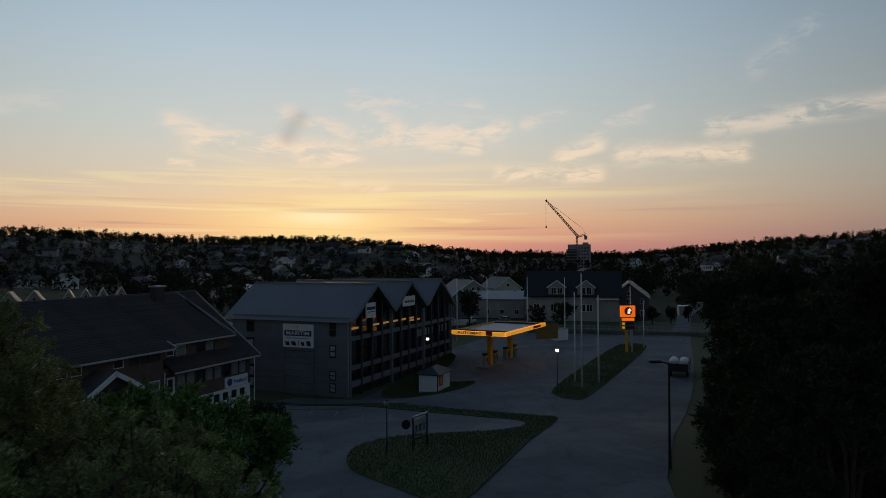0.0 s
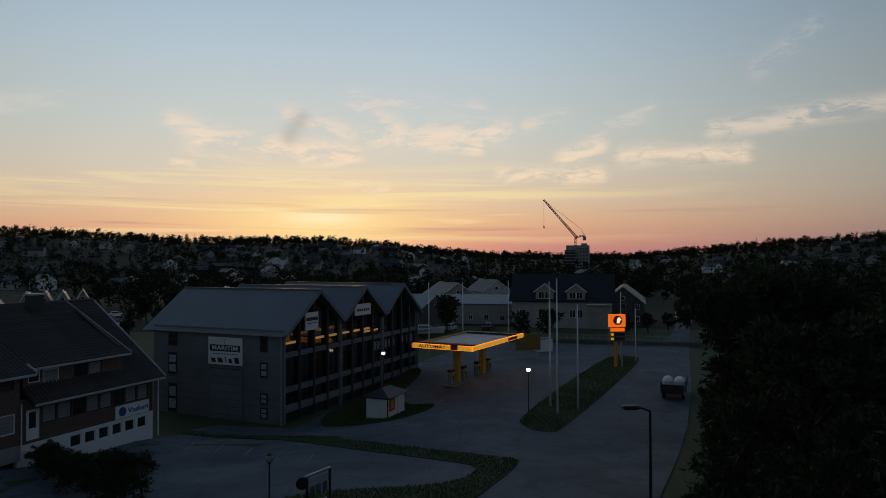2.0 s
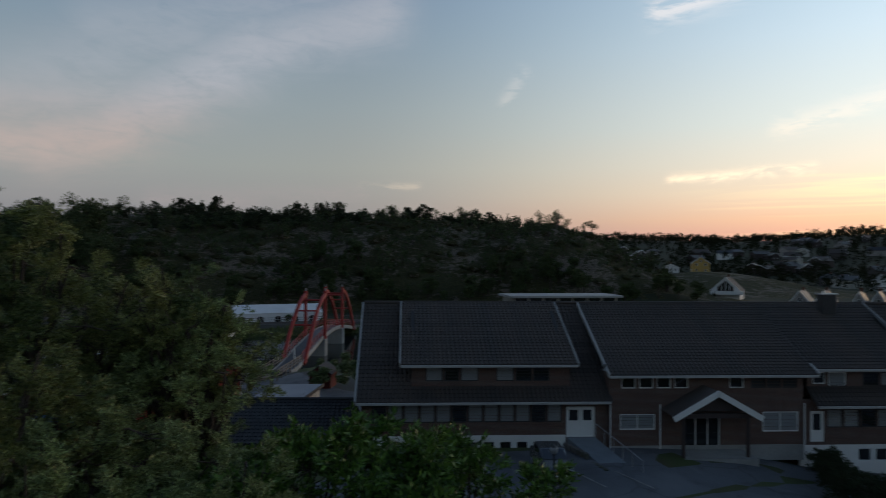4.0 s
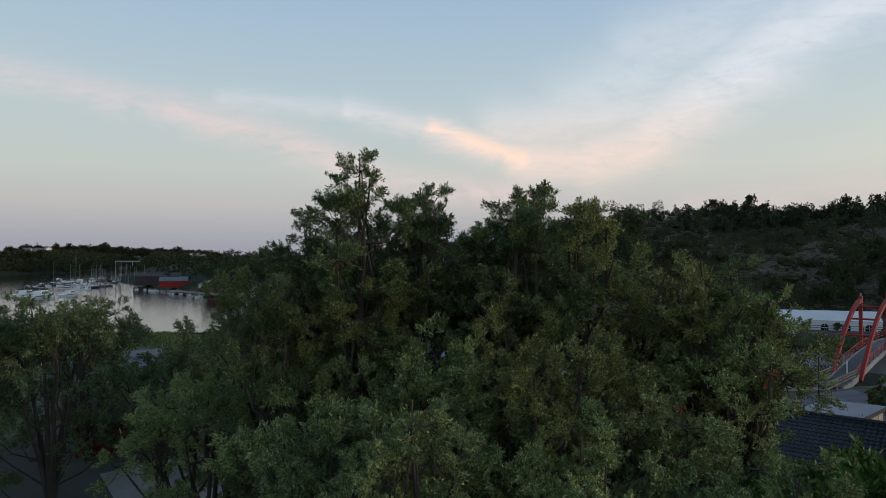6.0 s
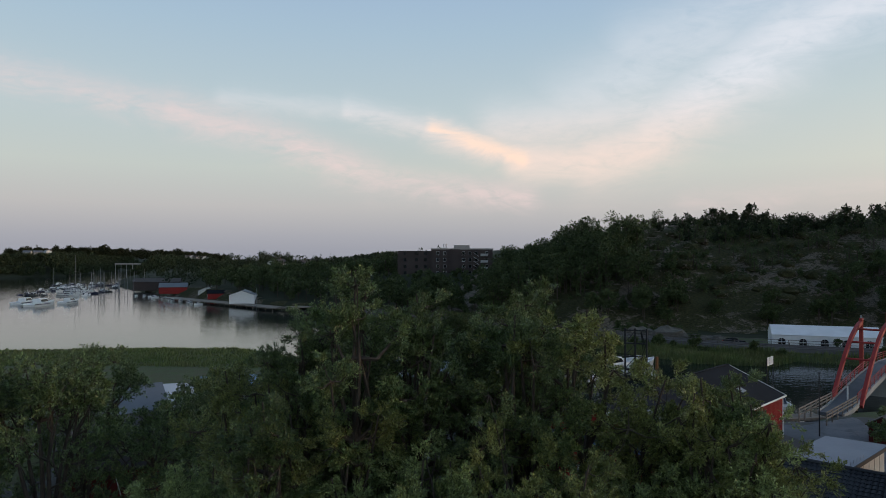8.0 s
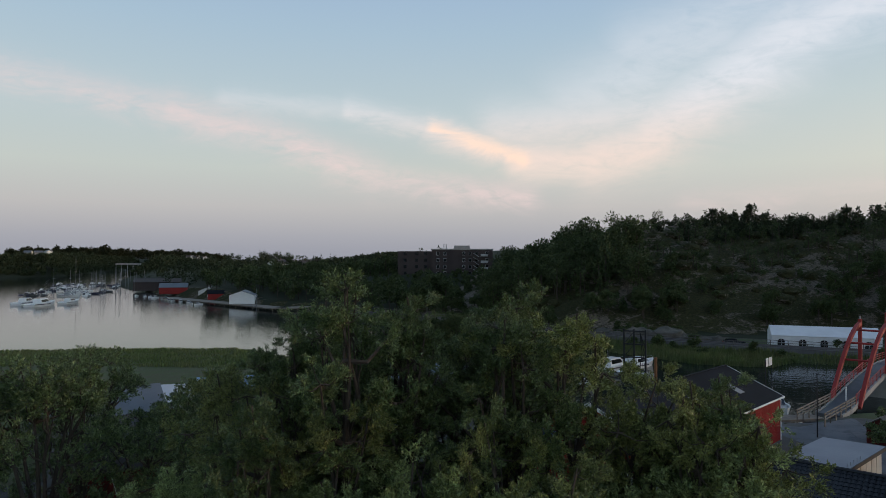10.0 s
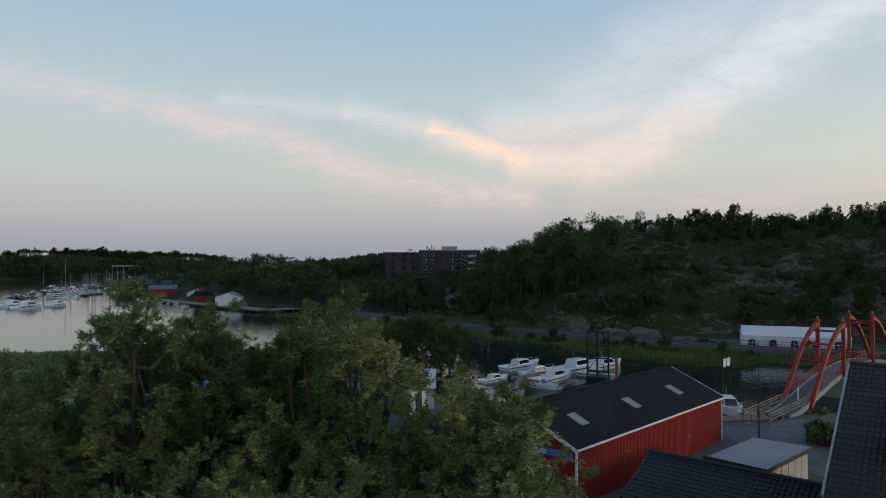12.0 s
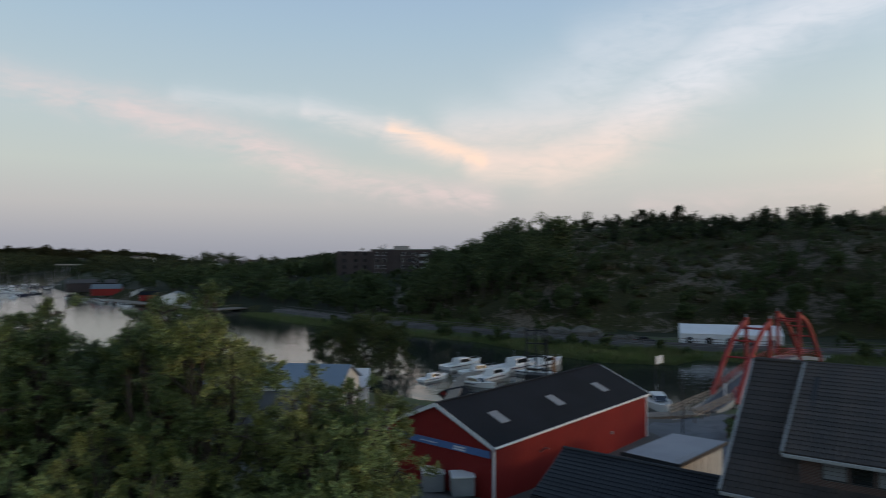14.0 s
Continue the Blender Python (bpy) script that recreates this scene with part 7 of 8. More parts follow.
def railway():
    pts = []
    for (ax, ay), (bx, by) in zip(RAIL, RAIL[1:]):
        for k in range(6):
            pts.append((ax + (bx - ax) * k / 6, ay + (by - ay) * k / 6))
    nrm = []
    for i in range(len(pts)):
        d = Vector((pts[min(i + 1, len(pts) - 1)][0] - pts[max(i - 1, 0)][0], pts[min(i + 1, len(pts) - 1)][1] - pts[max(i - 1, 0)][1], 0)).normalized()
        nrm.append(Vector((-d.y, d.x, 0)))
    r = thing("railway", Matrix(), "railway track with rails on a gravel bed", "railway", kind="structure")
    bm = bmesh.new()
    rows = []
    for p, n in zip(pts, nrm):
        q = Vector((p[0], p[1], 0))
        rows.append([bm.verts.new(q + n * o + Vector((0, 0, z))) for o, z in ((-2.9, 0.2), (-2.2, 0.95), (2.2, 0.95), (2.9, 0.2))])
    for a, c in zip(rows, rows[1:]):
        for k in range(3):
            bm.faces.new((a[k], c[k], c[k + 1], a[k + 1]))
    bmesh.ops.recalc_face_normals(bm, faces=bm.faces[:])
    part("track_bed", bm, M["ballast"], r)
    bm = bmesh.new()
    rows = [[bm.verts.new(Vector((p[0], p[1], 0)) + n * o + Vector((0, 0, z))) for o, z in ((-6.0, -1.8), (-2.8, 0.28), (2.8, 0.28), (6.0, -1.8))] for p, n in zip(pts, nrm)]
    for a, c in zip(rows, rows[1:]):
        for k in range(3):
            bm.faces.new((a[k], c[k], c[k + 1], a[k + 1]))
    bmesh.ops.recalc_face_normals(bm, faces=bm.faces[:])
    part("bank", bm, M["grass"], r, "grassy railway bank")
    for o in (-1.5, -0.75, 0.75, 1.5):
        part("rail", T([(p[0] + n.x * o, p[1] + n.y * o, 1.08) for p, n in zip(pts, nrm)], 0.07, None, 4), M["rail"], r)
    for o in (-2.3, 2.3):
        part("fence_rail", T([(p[0] + n.x * o, p[1] + n.y * o, 1.9) for p, n in zip(pts, nrm)], 0.05, None, 4), M["rail"], r)
        for i in range(0, len(pts), 1):
            p, n = pts[i], nrm[i]
            part("fence_post", B(p[0] + n.x * o - 0.05, p[1] + n.y * o - 0.05, 0.9, p[0] + n.x * o + 0.05, p[1] + n.y * o + 0.05, 1.95), M["rail"], r)


railway()

# dark lifting mast, information signs and lamps by the water
lf = thing("boat_lift_truck", harbour_of(-106, 12.5, -0.8, 82), "black steel boat-lift mast by the boats", "boat lift")
for x in (-1.8, -0.3, 1.4):
    part("mast_post", B(x, -0.14, 0, x + 0.24, 0.14, 7.6), M["black_metal"], lf)
for z in (1.2, 3.2, 5.2, 7.2):
    part("mast_bar", B(-1.8, -0.1, z, 1.64, 0.1, z + 0.2), M["black_metal"], lf)
part("base", B(-1.6, -1.6, 0.0, 1.6, 0.9, 0.7, 0.1), M["black_metal"], lf)
for k in range(3):
    part("brace", T([(-1.68, 0, 1.4 + 2 * k), (-0.2, 0, 3.2 + 2 * k)], 0.06, None, 5), M["black_metal"], lf)
    part("hose", T([(0.6, 0.3, 7.4), (0.9 + 0.3 * k, 0.6, 4.0), (0.5 + 0.3 * k, 0.5, 1.0)], 0.05, None, 5), M["rubber"], lf)
ps = thing("mooring_post", harbour_of(-101, 15.5, -0.9, 0), "rusty orange mooring post in the water", "post")
part("mooring_pole", T([(0, 0, -1), (0, 0, 4.2)], 0.22, 0.2, 8), M["rust"], ps)
sgn = thing("harbour_sign", harbour_of(-98, 29.5, -0.9, 155), "two white notices on posts standing in the water", "sign")
for x in (0, 2.6):
    part("post", T([(x, 0, -1), (x, 0, 5.0)], 0.07), M["black_metal"], sgn)
for x, w in ((0.1, 0.9), (1.3, 1.2)):
    part("plate", B(x, -0.06, 4.0, x + w, 0.0, 5.1), M["white"], sgn)
dl = thing("path_lamp", harbour_of(-73.2, 30.8, harbour_land(-73, 31), 0), "slim dark lamp post on the bridge path", "street lamp")
part("post", T([(0, 0, 0), (0, 0, 6.2)], 0.07, 0.05), M["black_metal"], dl)
part("head", B(-0.5, -0.12, 6.2, 0.2, 0.12, 6.32, 0.03), M["black_metal"], dl)


# ---- boulders at the foot of the hill ----
def boulders(name, spots, label, seed, mat="boulder", flat=0.72, up=0.2):
    g = random.Random(seed)
    for x, y, r in spots:
        bm = bmesh.new()
        bmesh.ops.create_icosphere(bm, subdivisions=2, radius=r)
        o = Vector((g.uniform(0, 50), g.uniform(0, 50), g.uniform(0, 50)))
        for v in bm.verts:
            d = v.co.normalized()
            v.co *= 1 + 0.34 * noise.noise(d * 1.6 + o) + 0.22 * abs(noise.noise(d * 3.6 + o)) + 0.1 * noise.noise(d * 9.0 + o)
            v.co.z *= flat
        b = part(name, bm, M[mat])
        b.matrix_world = Matrix.Translation((x, y, land1(x, y) + r * up)) @ Matrix.Rotation(g.uniform(0, 6), 4, "Z")
        tagged(b, label, "rock", "boulders")


M["boulder"] = material("bare_granite", (0.125, 0.108, 0.088), 0.92, 0, 0.8, 0.5, 10, 0.8, (0.05, 0.052, 0.04))
gb = random.Random(3)
out = []
while len(out) < 170:
    y = gb.uniform(-15, 185)
    x = -163 - 9 * sin(y / 31.0) + max(0, y - 120) * 0.16 - max(0, -y) * 0.55 - gb.uniform(9, 60)
    out.append((x + HX, y + HY, gb.uniform(0.9, 2.6)))
boulders("outcrop", out, "bare rock outcrop showing through heather", 12, "hillside", 0.62, 0.0)
boulders("boulder", [(-150 + gb.uniform(-3, 3), 10 + gb.uniform(-7, 9), gb.uniform(1.2, 3.2)) for _ in range(14)] + [(-146 + gb.uniform(-2, 2), 24 + gb.uniform(-5, 4), gb.uniform(0.8, 1.8)) for _ in range(8)], "rounded grey boulder at the hill foot", 8)
boulders("boulder", [(-129 + gb.uniform(-2, 1.5) - 0.2 * k, 28 - 2.2 * k, gb.uniform(0.4, 0.9)) for k in range(14)], "grey bank stone at the water edge", 9)
boulders("boulder", [(-238 + gb.uniform(-16, 16), 225 + gb.uniform(-22, 22), gb.uniform(1.5, 3.5)) for _ in range(22)], "pale bare rock on the house slope", 10)

# ---- town behind: houses, tower and crane ----
def house(x, y, turn, w, d, h, rise, wall, roof, label, z=None, wins=3, storeys=1, name="house", frame_mat="white", sink=1.5, sides=True):
    """Gabled house; gable ends at local -y and +y, eaves at -x and +x."""
    b = thing(name, frame_of(x, y, (land1(x, y) if z is None else z), turn), label, "house")
    prof = [(-w / 2, -sink), (w / 2, -sink), (w / 2, h), (0, h + rise), (-w / 2, h)]
    part("wall", prism(bmesh.new(), prof, -d / 2, d / 2), M[wall], b)
    for s in (-1, 1):
        o = 0.4
        k = rise / (w / 2)
        q = [(s * (w / 2 + o), -d / 2 - o, h - o * k + 0.05), (s * (w / 2 + o), d / 2 + o, h - o * k + 0.05), (0, d / 2 + o, h + rise + 0.12), (0, -d / 2 - o, h + rise + 0.12)]
        part("roof", S(q if s > 0 else q[::-1], 0.14), M[roof], b)
        part("verge_board", S([(s * (w / 2 + o), -d / 2 - o - 0.05, h - o * k + 0.08), (s * (w / 2 + o), -d / 2 - o + 0.003, h - o * k + 0.08), (0, -d / 2 - o + 0.003, h + rise + 0.16), (0, -d / 2 - o - 0.05, h + rise + 0.16)][::s], 0.24), M["white"], b)
    for st in range(storeys):
        zz = 0.9 + st * 2.7
        if zz + 1.2 > h + 0.6 and st > 0:
            break
        for i in range(wins):
            xx = -w / 2 + w * (i + 0.5) / wins
            window(b, at(xx - 0.5, -d / 2 - 0.01, zz), 1.0, 1.2, frame_mat, "glass", (2, 1))
        for i in range(max(2, int(d / 3.5)) if sides else 0):
            yy = -d / 2 + d * (i + 0.5) / max(2, int(d / 3.5))
            window(b, Matrix.Translation((-w / 2 - 0.01, yy + 0.5, zz)) @ Matrix.Rotation(radians(-90), 4, "Z"), 1.0, 1.2, frame_mat, "glass", (2, 1))
    if rise > 2:
        window(b, at(-0.45, -d / 2 - 0.01, h + 0.3), 0.9, 1.0, frame_mat, "glass", (1, 1))
    part("chimney", B(-0.3, d * 0.15, h + rise * 0.7, 0.3, d * 0.15 + 0.6, h + rise + 0.9), M["brick"], b)
    return b


M["yellow_wall"] = material("yellow_house_paint", (0.55, 0.36, 0.10), 0.7, 0, 0.15, 0.5, 10, 0.03)
M["dark_house"] = material("dark_house_paint", (0.09, 0.08, 0.08), 0.8, 0, 0.2, 0.5, 10, 0.03)
house(-236, 269, 48, 8, 10, 5.0, 3.0, "yellow_wall", "roof_tile", "yellow wooden house on the rocky slope", 8.0, 2, 2)
house(-243, 257, 48, 7, 12, 2.6, 1.6, "white", "metal_roof", "low pale annex beside the yellow house", 8.2, 2)
house(-246, 240, 60, 7, 8, 3.0, 2.4, "dark_house", "metal_roof", "grey cabin among the rocks", 13.5, 2)
# white house with a glazed gable
wh = house(-163, 206, 34, 9, 11, 4.2, 4.2, "white", "roof_tile", "white house with a large glazed gable", 0.2, 0, 1)
part("gable_glass", prism(bmesh.new(), [(-2.6, 3.2), (2.6, 3.2), (2.6, 5.0), (0, 7.4), (-2.6, 5.0)], -5.6, -5.52), M["glass"], wh, "tall gable window")
for x in (-1.3, 0.0, 1.3):
    part("gable_bar", B(x - 0.08, -5.66, 3.2, x + 0.08, -5.602, 6.9 - abs(x) * 0.9), M["white"], wh)
part("terrace", B(-4.6, -8.0, 2.6, 6.0, -5.62, 2.9), M["white"], wh)
part("terrace_rail", B(-4.6, -8.0, 2.9, 6.0, -7.95, 3.8), M["white"], wh)

# low modern row with a white flat roof behind the brick offices
fb = thing("flat_roofed_hall", frame_of(-116.5, 90.5, 0, 74), "long low hall with a white flat roof edge", "building")
part("wall", B(0, 0, -1, 24, 9, 4.6), M["grey_wall"], fb)
part("roof", B(-0.6, -1.0, 6.3, 24.6, 9.5, 6.75), M["trim_white"], fb, "pale roof slab")
part("clerestory", B(0.2, 0.2, 4.6, 23.8, 8.8, 6.3), M["grey_wall"], fb)
for i in range(7):
    window(fb, at(0.7 + i * 3.3, 0.19, 4.75), 2.7, 1.4, "dark_trim", "glass", (2, 1))

# row of steep little gables on the water side
for i, (x, y) in enumerate(((-120.7, 187.6), (-114.4, 188.6), (-105.4, 189.6), (-102.0, 192.0), (-95.9, 189.6), (-92.0, 192.0))):
    house(x, y, 28, 3.6 if i > 1 else 5.0, 9, 4.0 + 0.2 * i, 3.2, "grey_wall", "black_tile", "narrow pale waterside house with steep gable", -1.0, 1, 1)
house(-80, 262, 160, 16, 12, 4.5, 1.2, "white", "metal_roof", "pale waterside building with balconies", -1, 4, 2)

# grey twin-dormer house beyond the filling station
gh = thing("grey_house", frame_of(19.5, 157.5, 0, -14), "grey two-storey house with dark roof and two dormers", "house")
part("wall", B(0, 0, -1, 21.0, 11, 6.0), M["grey_wall"], gh)
for lo in (-0.7, 11.7):
    q = [(-0.6, lo, 5.7), (21.6, lo, 5.7), (21.6, 5.5, 11.4), (-0.6, 5.5, 11.4)]
    part("roof", S(q if lo < 1 else q[::-1], 0.2), M["black_tile"], gh)
for x in (0.0, 20.7):
    bm = prism(bmesh.new(), [(0, 6.0), (11, 6.0), (5.5, 11.1)], x, x + 0.3)
    bmesh.ops.transform(bm, matrix=Matrix(((0, 1, 0, 0), (1, 0, 0, 0), (0, 0, 1, 0), (0, 0, 0, 1))), verts=bm.verts[:])
    bmesh.ops.recalc_face_normals(bm, faces=bm.faces[:])
    part("gable_wall", bm, M["grey_wall"], gh)
for x in (7.0, 13.6):
    d = part("dormer", prism(bmesh.new(), [(x - 1.9, 5.6), (x + 1.9, 5.6), (x + 1.9, 7.9), (x, 9.2), (x - 1.9, 7.9)], -0.25, 4.5), M["grey_wall"], gh)
    for s in (-1, 1):
        q = [(x + s * 2.3, -0.6, 7.7), (x + s * 2.3, 4.6, 7.7), (x, 4.6, 9.45), (x, -0.6, 9.45)]
        part("dormer_roof", S(q if s > 0 else q[::-1], 0.14), M["black_tile"], gh)
        q = [(x + s * 2.35, -0.68, 7.72), (x + s * 2.35, -0.603, 7.72), (x, -0.603, 9.5), (x, -0.68, 9.5)]
        part("barge_board", S(q if s > 0 else q[::-1], 0.22), M["white"], gh)
    for k in (-1.3, 0.1):
        window(gh, at(x + k, -0.26, 6.2), 1.2, 1.5, "white", "glass", (2, 1))
    for k in (-1.4, 0.1):
        window(gh, at(x + k, -0.01, 2.2), 1.3, 1.7, "white", "glass", (2, 1))
window(gh, at(1.6, -0.01, 2.2), 1.4, 1.7, "white", "glass", (2, 1))
part("canopy", B(15.8, -1.2, 5.0, 20.8, -0.01, 5.2), M["white"], gh)
hb = house(47, 170, -16, 9, 22, 5.2, 3.4, "dark_house", "black_tile", "grey side wing with square white windows", 0, 3, 2)
bb = thing("storage_container", frame_of(58, 166, 0, -10), "white storage container beside the house", "container")
part("body", B(0, 0, 0, 3.2, 2.4, 2.6, 0.05), M["white"], bb)
part("door", B(0.2, -0.05, 0.1, 1.4, -0.003, 2.4), M["blind"], bb)

# garden wall and white fence before it
fe = thing("picket_fence", frame_of(16.5, 131.5, 0, -14), "low white picket fence on a stone kerb", "fence")
part("kerb", B(0, 0, -0.2, 33, 0.4, 0.7), M["rock"], fe)
for i in range(24):
    part("picket", B(0.2 + i * 1.38, 0.15, 0.7, 0.34 + i * 1.38, 0.25, 1.75), M["blind"], fe)
for z in (1.0, 1.5):
    part("rail", B(0, 0.1, z, 33, 0.148, z + 0.12), M["blind"], fe)
f2 = thing("picket_fence", frame_of(48.6, 123.6, 0, 68), "low white picket fence along the road bend", "fence")
for i in range(18):
    part("picket", B(0.2 + i * 1.4, 0.15, 0, 0.34 + i * 1.4, 0.25, 1.3), M["blind"], f2)
for z in (0.4, 1.0):
    part("rail", B(0, 0.1, z, 25, 0.148, z + 0.12), M["blind"], f2)

# halls behind the workshop
h1 = house(-8, 152, 66, 16, 24, 5.0, 2.6, "dark_house", "metal_roof", "dark workshop hall with pale roof edge", 0, 0)
h2 = house(12, 172, 80, 14, 18, 4.6, 1.6, "grey_wall", "metal_roof", "grey hall with flat pale roof", 0, 2)
h3 = house(6, 196, 20, 10, 14, 5.2, 3.2, "grey_wall", "black_tile", "grey gabled house behind the halls", 0, 2, 2)
h4 = house(18, 214, 20, 9, 12, 5.4, 3.2, "cream", "black_tile", "cream gabled house behind the halls", 0, 2, 2)
boat(-4, 140, 20, 8, "white boat laid up on the hard", name="stored_boat").location.z = 0.8

# high-rise under construction with its crane
tw = thing("high_rise", frame_of(111, 598, 0, -12), "grey high-rise block under construction", "high-rise")
part("wall", B(0, 0, -2, 20, 16, 26.2), M["concrete"], tw)
part("scaffold", B(-1.2, -1.6, -2, 8, -0.02, 22), M["dark_trim"], tw)
for i in range(8):
    for k in range(4):
        part("window", B(9 + k * 2.6, -0.1, 2 + i * 2.9, 10.6 + k * 2.6, -0.01, 3.6 + i * 2.9), M["glass"], tw)
for i in range(9):
    part("scaffold_floor", B(-1.5, -1.9, 0 + i * 2.6, 8.3, -1.62, 0.25 + i * 2.6), M["steel"], tw)
part("roof_plant", B(13, 4, 26.2, 18, 9, 28.0), M["grey_wall"], tw)
ck = thing("tower_crane", frame_of(119, 597, 0, 0), "orange luffing tower crane over the high-rise", "crane")


def lattice(pa, pb, r, name):
    a, c = Vector(pa), Vector(pb)
    d = (c - a).normalized()
    s = d.cross(Vector((0, 1, 0))).normalized() * r
    o = Vector((0, r, 0))
    n = max(3, int((c - a).length / (3 * r)))
    bm = bmesh.new()
    for k in (s + o, s - o, -s + o, -s - o):
        tube(bm, [a + k, c + k * 0.6], 0.26, 0.2, 5)
    for i in range(n):
        p, q = a.lerp(c, i / n), a.lerp(c, (i + 1) / n)
        tube(bm, [p + s, q - s], 0.16, None, 4)
        tube(bm, [p - s, q + s], 0.16, None, 4)
    return part(name, bm, M["crane_red"], ck)


M["crane_red"] = material("crane_paint", (0.45, 0.13, 0.05), 0.5, 0, 0.15, 1, 10, 0.0)
lattice((0, 0, 0), (0, 0, 33), 0.9, "tower")
lattice((1.5, 0, 32.5), (-27.5, 0, 66), 0.8, "jib")
lattice((0, 0, 33), (8, 0, 35), 0.8, "counter_jib")
part("apex_stay", T([(8, 0, 34.5), (5.5, 0, 40), (-27, 0, 65.5)], 0.12, None, 4), M["crane_red"], ck)
part("counterweight", B(6.6, -1, 30.5, 9, 1, 34), M["grey_wall"], ck)
part("hoist_rope", T([(-27.3, 0, 65.5), (-27.3, 0, 43)], 0.1, None, 4), M["black_metal"], ck)
part("hook", B(-27.8, -0.4, 41, -26.8, 0.4, 43), M["black_metal"], ck)

# long shore pier far up the fjord; its added posts stand in for masts
jb = thing("jetty_bridge", frame_of(-675, -641, -0.8, 132.8), "long pale shore pier up the fjord, with added thin posts", "bridge")
part("deck", B(0, -2.5, 11.0, 47, 2.5, 12.6, 0.2), M["grey_wall"], jb, "long pale deck")
for i in range(8):
    part("post", B(0.5 + i * 6.5, -0.3, -2, 1.0 + i * 6.5, 0.3, 11.0), M["steel"], jb)

# the scattered town on the far slopes
rt = random.Random(5)
for i in range(150):
    az = radians(rt.choice((rt.uniform(-62, 6), rt.uniform(-40, 4), rt.uniform(-40, 34))))
    r = rt.uniform(300, 760)
    x, y = sin(az) * r, cos(az) * r + 15
    if -140 < x < -40 and y < 235 or (x < -110 and y < 300) or (80 < x < 160 and 560 < y < 640):
        continue
    wall = rt.choice(("white", "grey_wall", "dark_house", "dark_house", "dark_wall", "dark_house", "dark_wall", "dark_wall", "dark_house", "cream"))
    house(x, y, rt.uniform(0, 180), rt.uniform(7, 10), rt.uniform(9, 15), rt.uniform(2.8, 5.2), rt.uniform(1.8, 3.2), wall, rt.choice(("roof_tile", "black_tile", "black_tile")),
          {"white": "white", "cream": "cream", "grey_wall": "grey", "dark_house": "dark", "dark_wall": "brown", "red_clad": "red", "yellow_wall": "yellow"}[wall] + " wooden house on the far town slope", None, 2, 1, sink=3, sides=r < 420)
for i in range(30):
    az = radians(rt.uniform(-142, -127.5))
    r = rt.uniform(860, 1000)
    x, y = sin(az) * r, cos(az) * r + 15
    if shore_distance(np.array([x]), np.array([y]))[0] > 6:
        house(x, y, rt.uniform(0, 180), rt.uniform(5, 7), rt.uniform(6, 10), rt.uniform(2.6, 3.4), rt.uniform(1.6, 2.2), rt.choice(("white", "white", "cream", "grey_wall")), rt.choice(("roof_tile", "metal_roof")), "small wooden house across the fjord", land1(x, y) + 7.0, 2, 1, sink=10, sides=False)
for x, y in ((-400, -235), (-410, -222), (-440, -230), (-430, -190), (-380, -205)):
    house(x, y, rt.uniform(0, 90), 9, 12, 3.5, 3.0, "white", "roof_tile", "white house among the trees by the fjord", land1(x, y) + 3, 2, 1, sink=5)


# ---- vegetation ----
def wood(name, spots, leaves, leaf, mat, label, seed, conifer=0.4, trunks=True):
    """Many trees too far to count, as one mesh of loose leaf clumps: spots are (x, y, z, height)."""
    g = np.random.default_rng(seed)
    cs, rs = [], []
    stem = bmesh.new() if trunks else None
    for x, y, z, h in spots:
        if g.random() < conifer:
            for k in range(7):
                f = 0.25 + 0.75 * k / 6
                r = h * 0.17 * (1.12 - f) + 0.25
                a = g.random() * 6.28
                cs.append((x + math.cos(a) * r * 0.5, y + math.sin(a) * r * 0.5, z + h * f * 0.97))
                rs.append(r)
        else:
            for k in range(7):
                a, f = g.random() * 6.28, 0.35 + 0.6 * g.random()
                r = h * 0.26 * math.sin(min(1.0, f) * 2.6) * g.random() ** 0.5
                cs.append((x + math.cos(a) * r, y + math.sin(a) * r, z + h * f))
                rs.append(h * g.uniform(0.10, 0.2))
        if trunks:
            box(stem, x - 0.12, y - 0.12, z - 0.6, x + 0.12, y + 0.12, z + h * 0.75)
    ob = leaf_cloud(name, cs, rs, leaves, leaf, M[mat], None, seed, 0.6)
    tagged(ob, label, "woodland", kind="stuff")
    if trunks:
        tk = part("tree_stems", stem, M["bark"])
        tagged(tk, "thin bare stems in the wood", "tree stems", kind="stuff")
    return ob


def scatter(n, box_, test, hlo, hhi, seed, ox=HX, oy=HY):
    """Spots in a box, given from a datum, that pass a test."""
    g = random.Random(seed)
    xs = [g.uniform(box_[0], box_[1]) for _ in range(n)]
    ys = [g.uniform(box_[2], box_[3]) for _ in range(n)]
    zs = land(np.array(xs) + ox, np.array(ys) + oy)
    sd = shore_distance(np.array(xs) + ox, np.array(ys) + oy)
    return [(x + ox, y + oy, z - 0.2, g.uniform(hlo, hhi)) for x, y, z, s in zip(xs, ys, zs, sd) if s > 3 and test(x, y, z)]


def hill_front(y):
    return -163 - 9 * sin(y / 31.0) + (max(0, y - 120) * 0.16) - max(0, -y) * 0.55


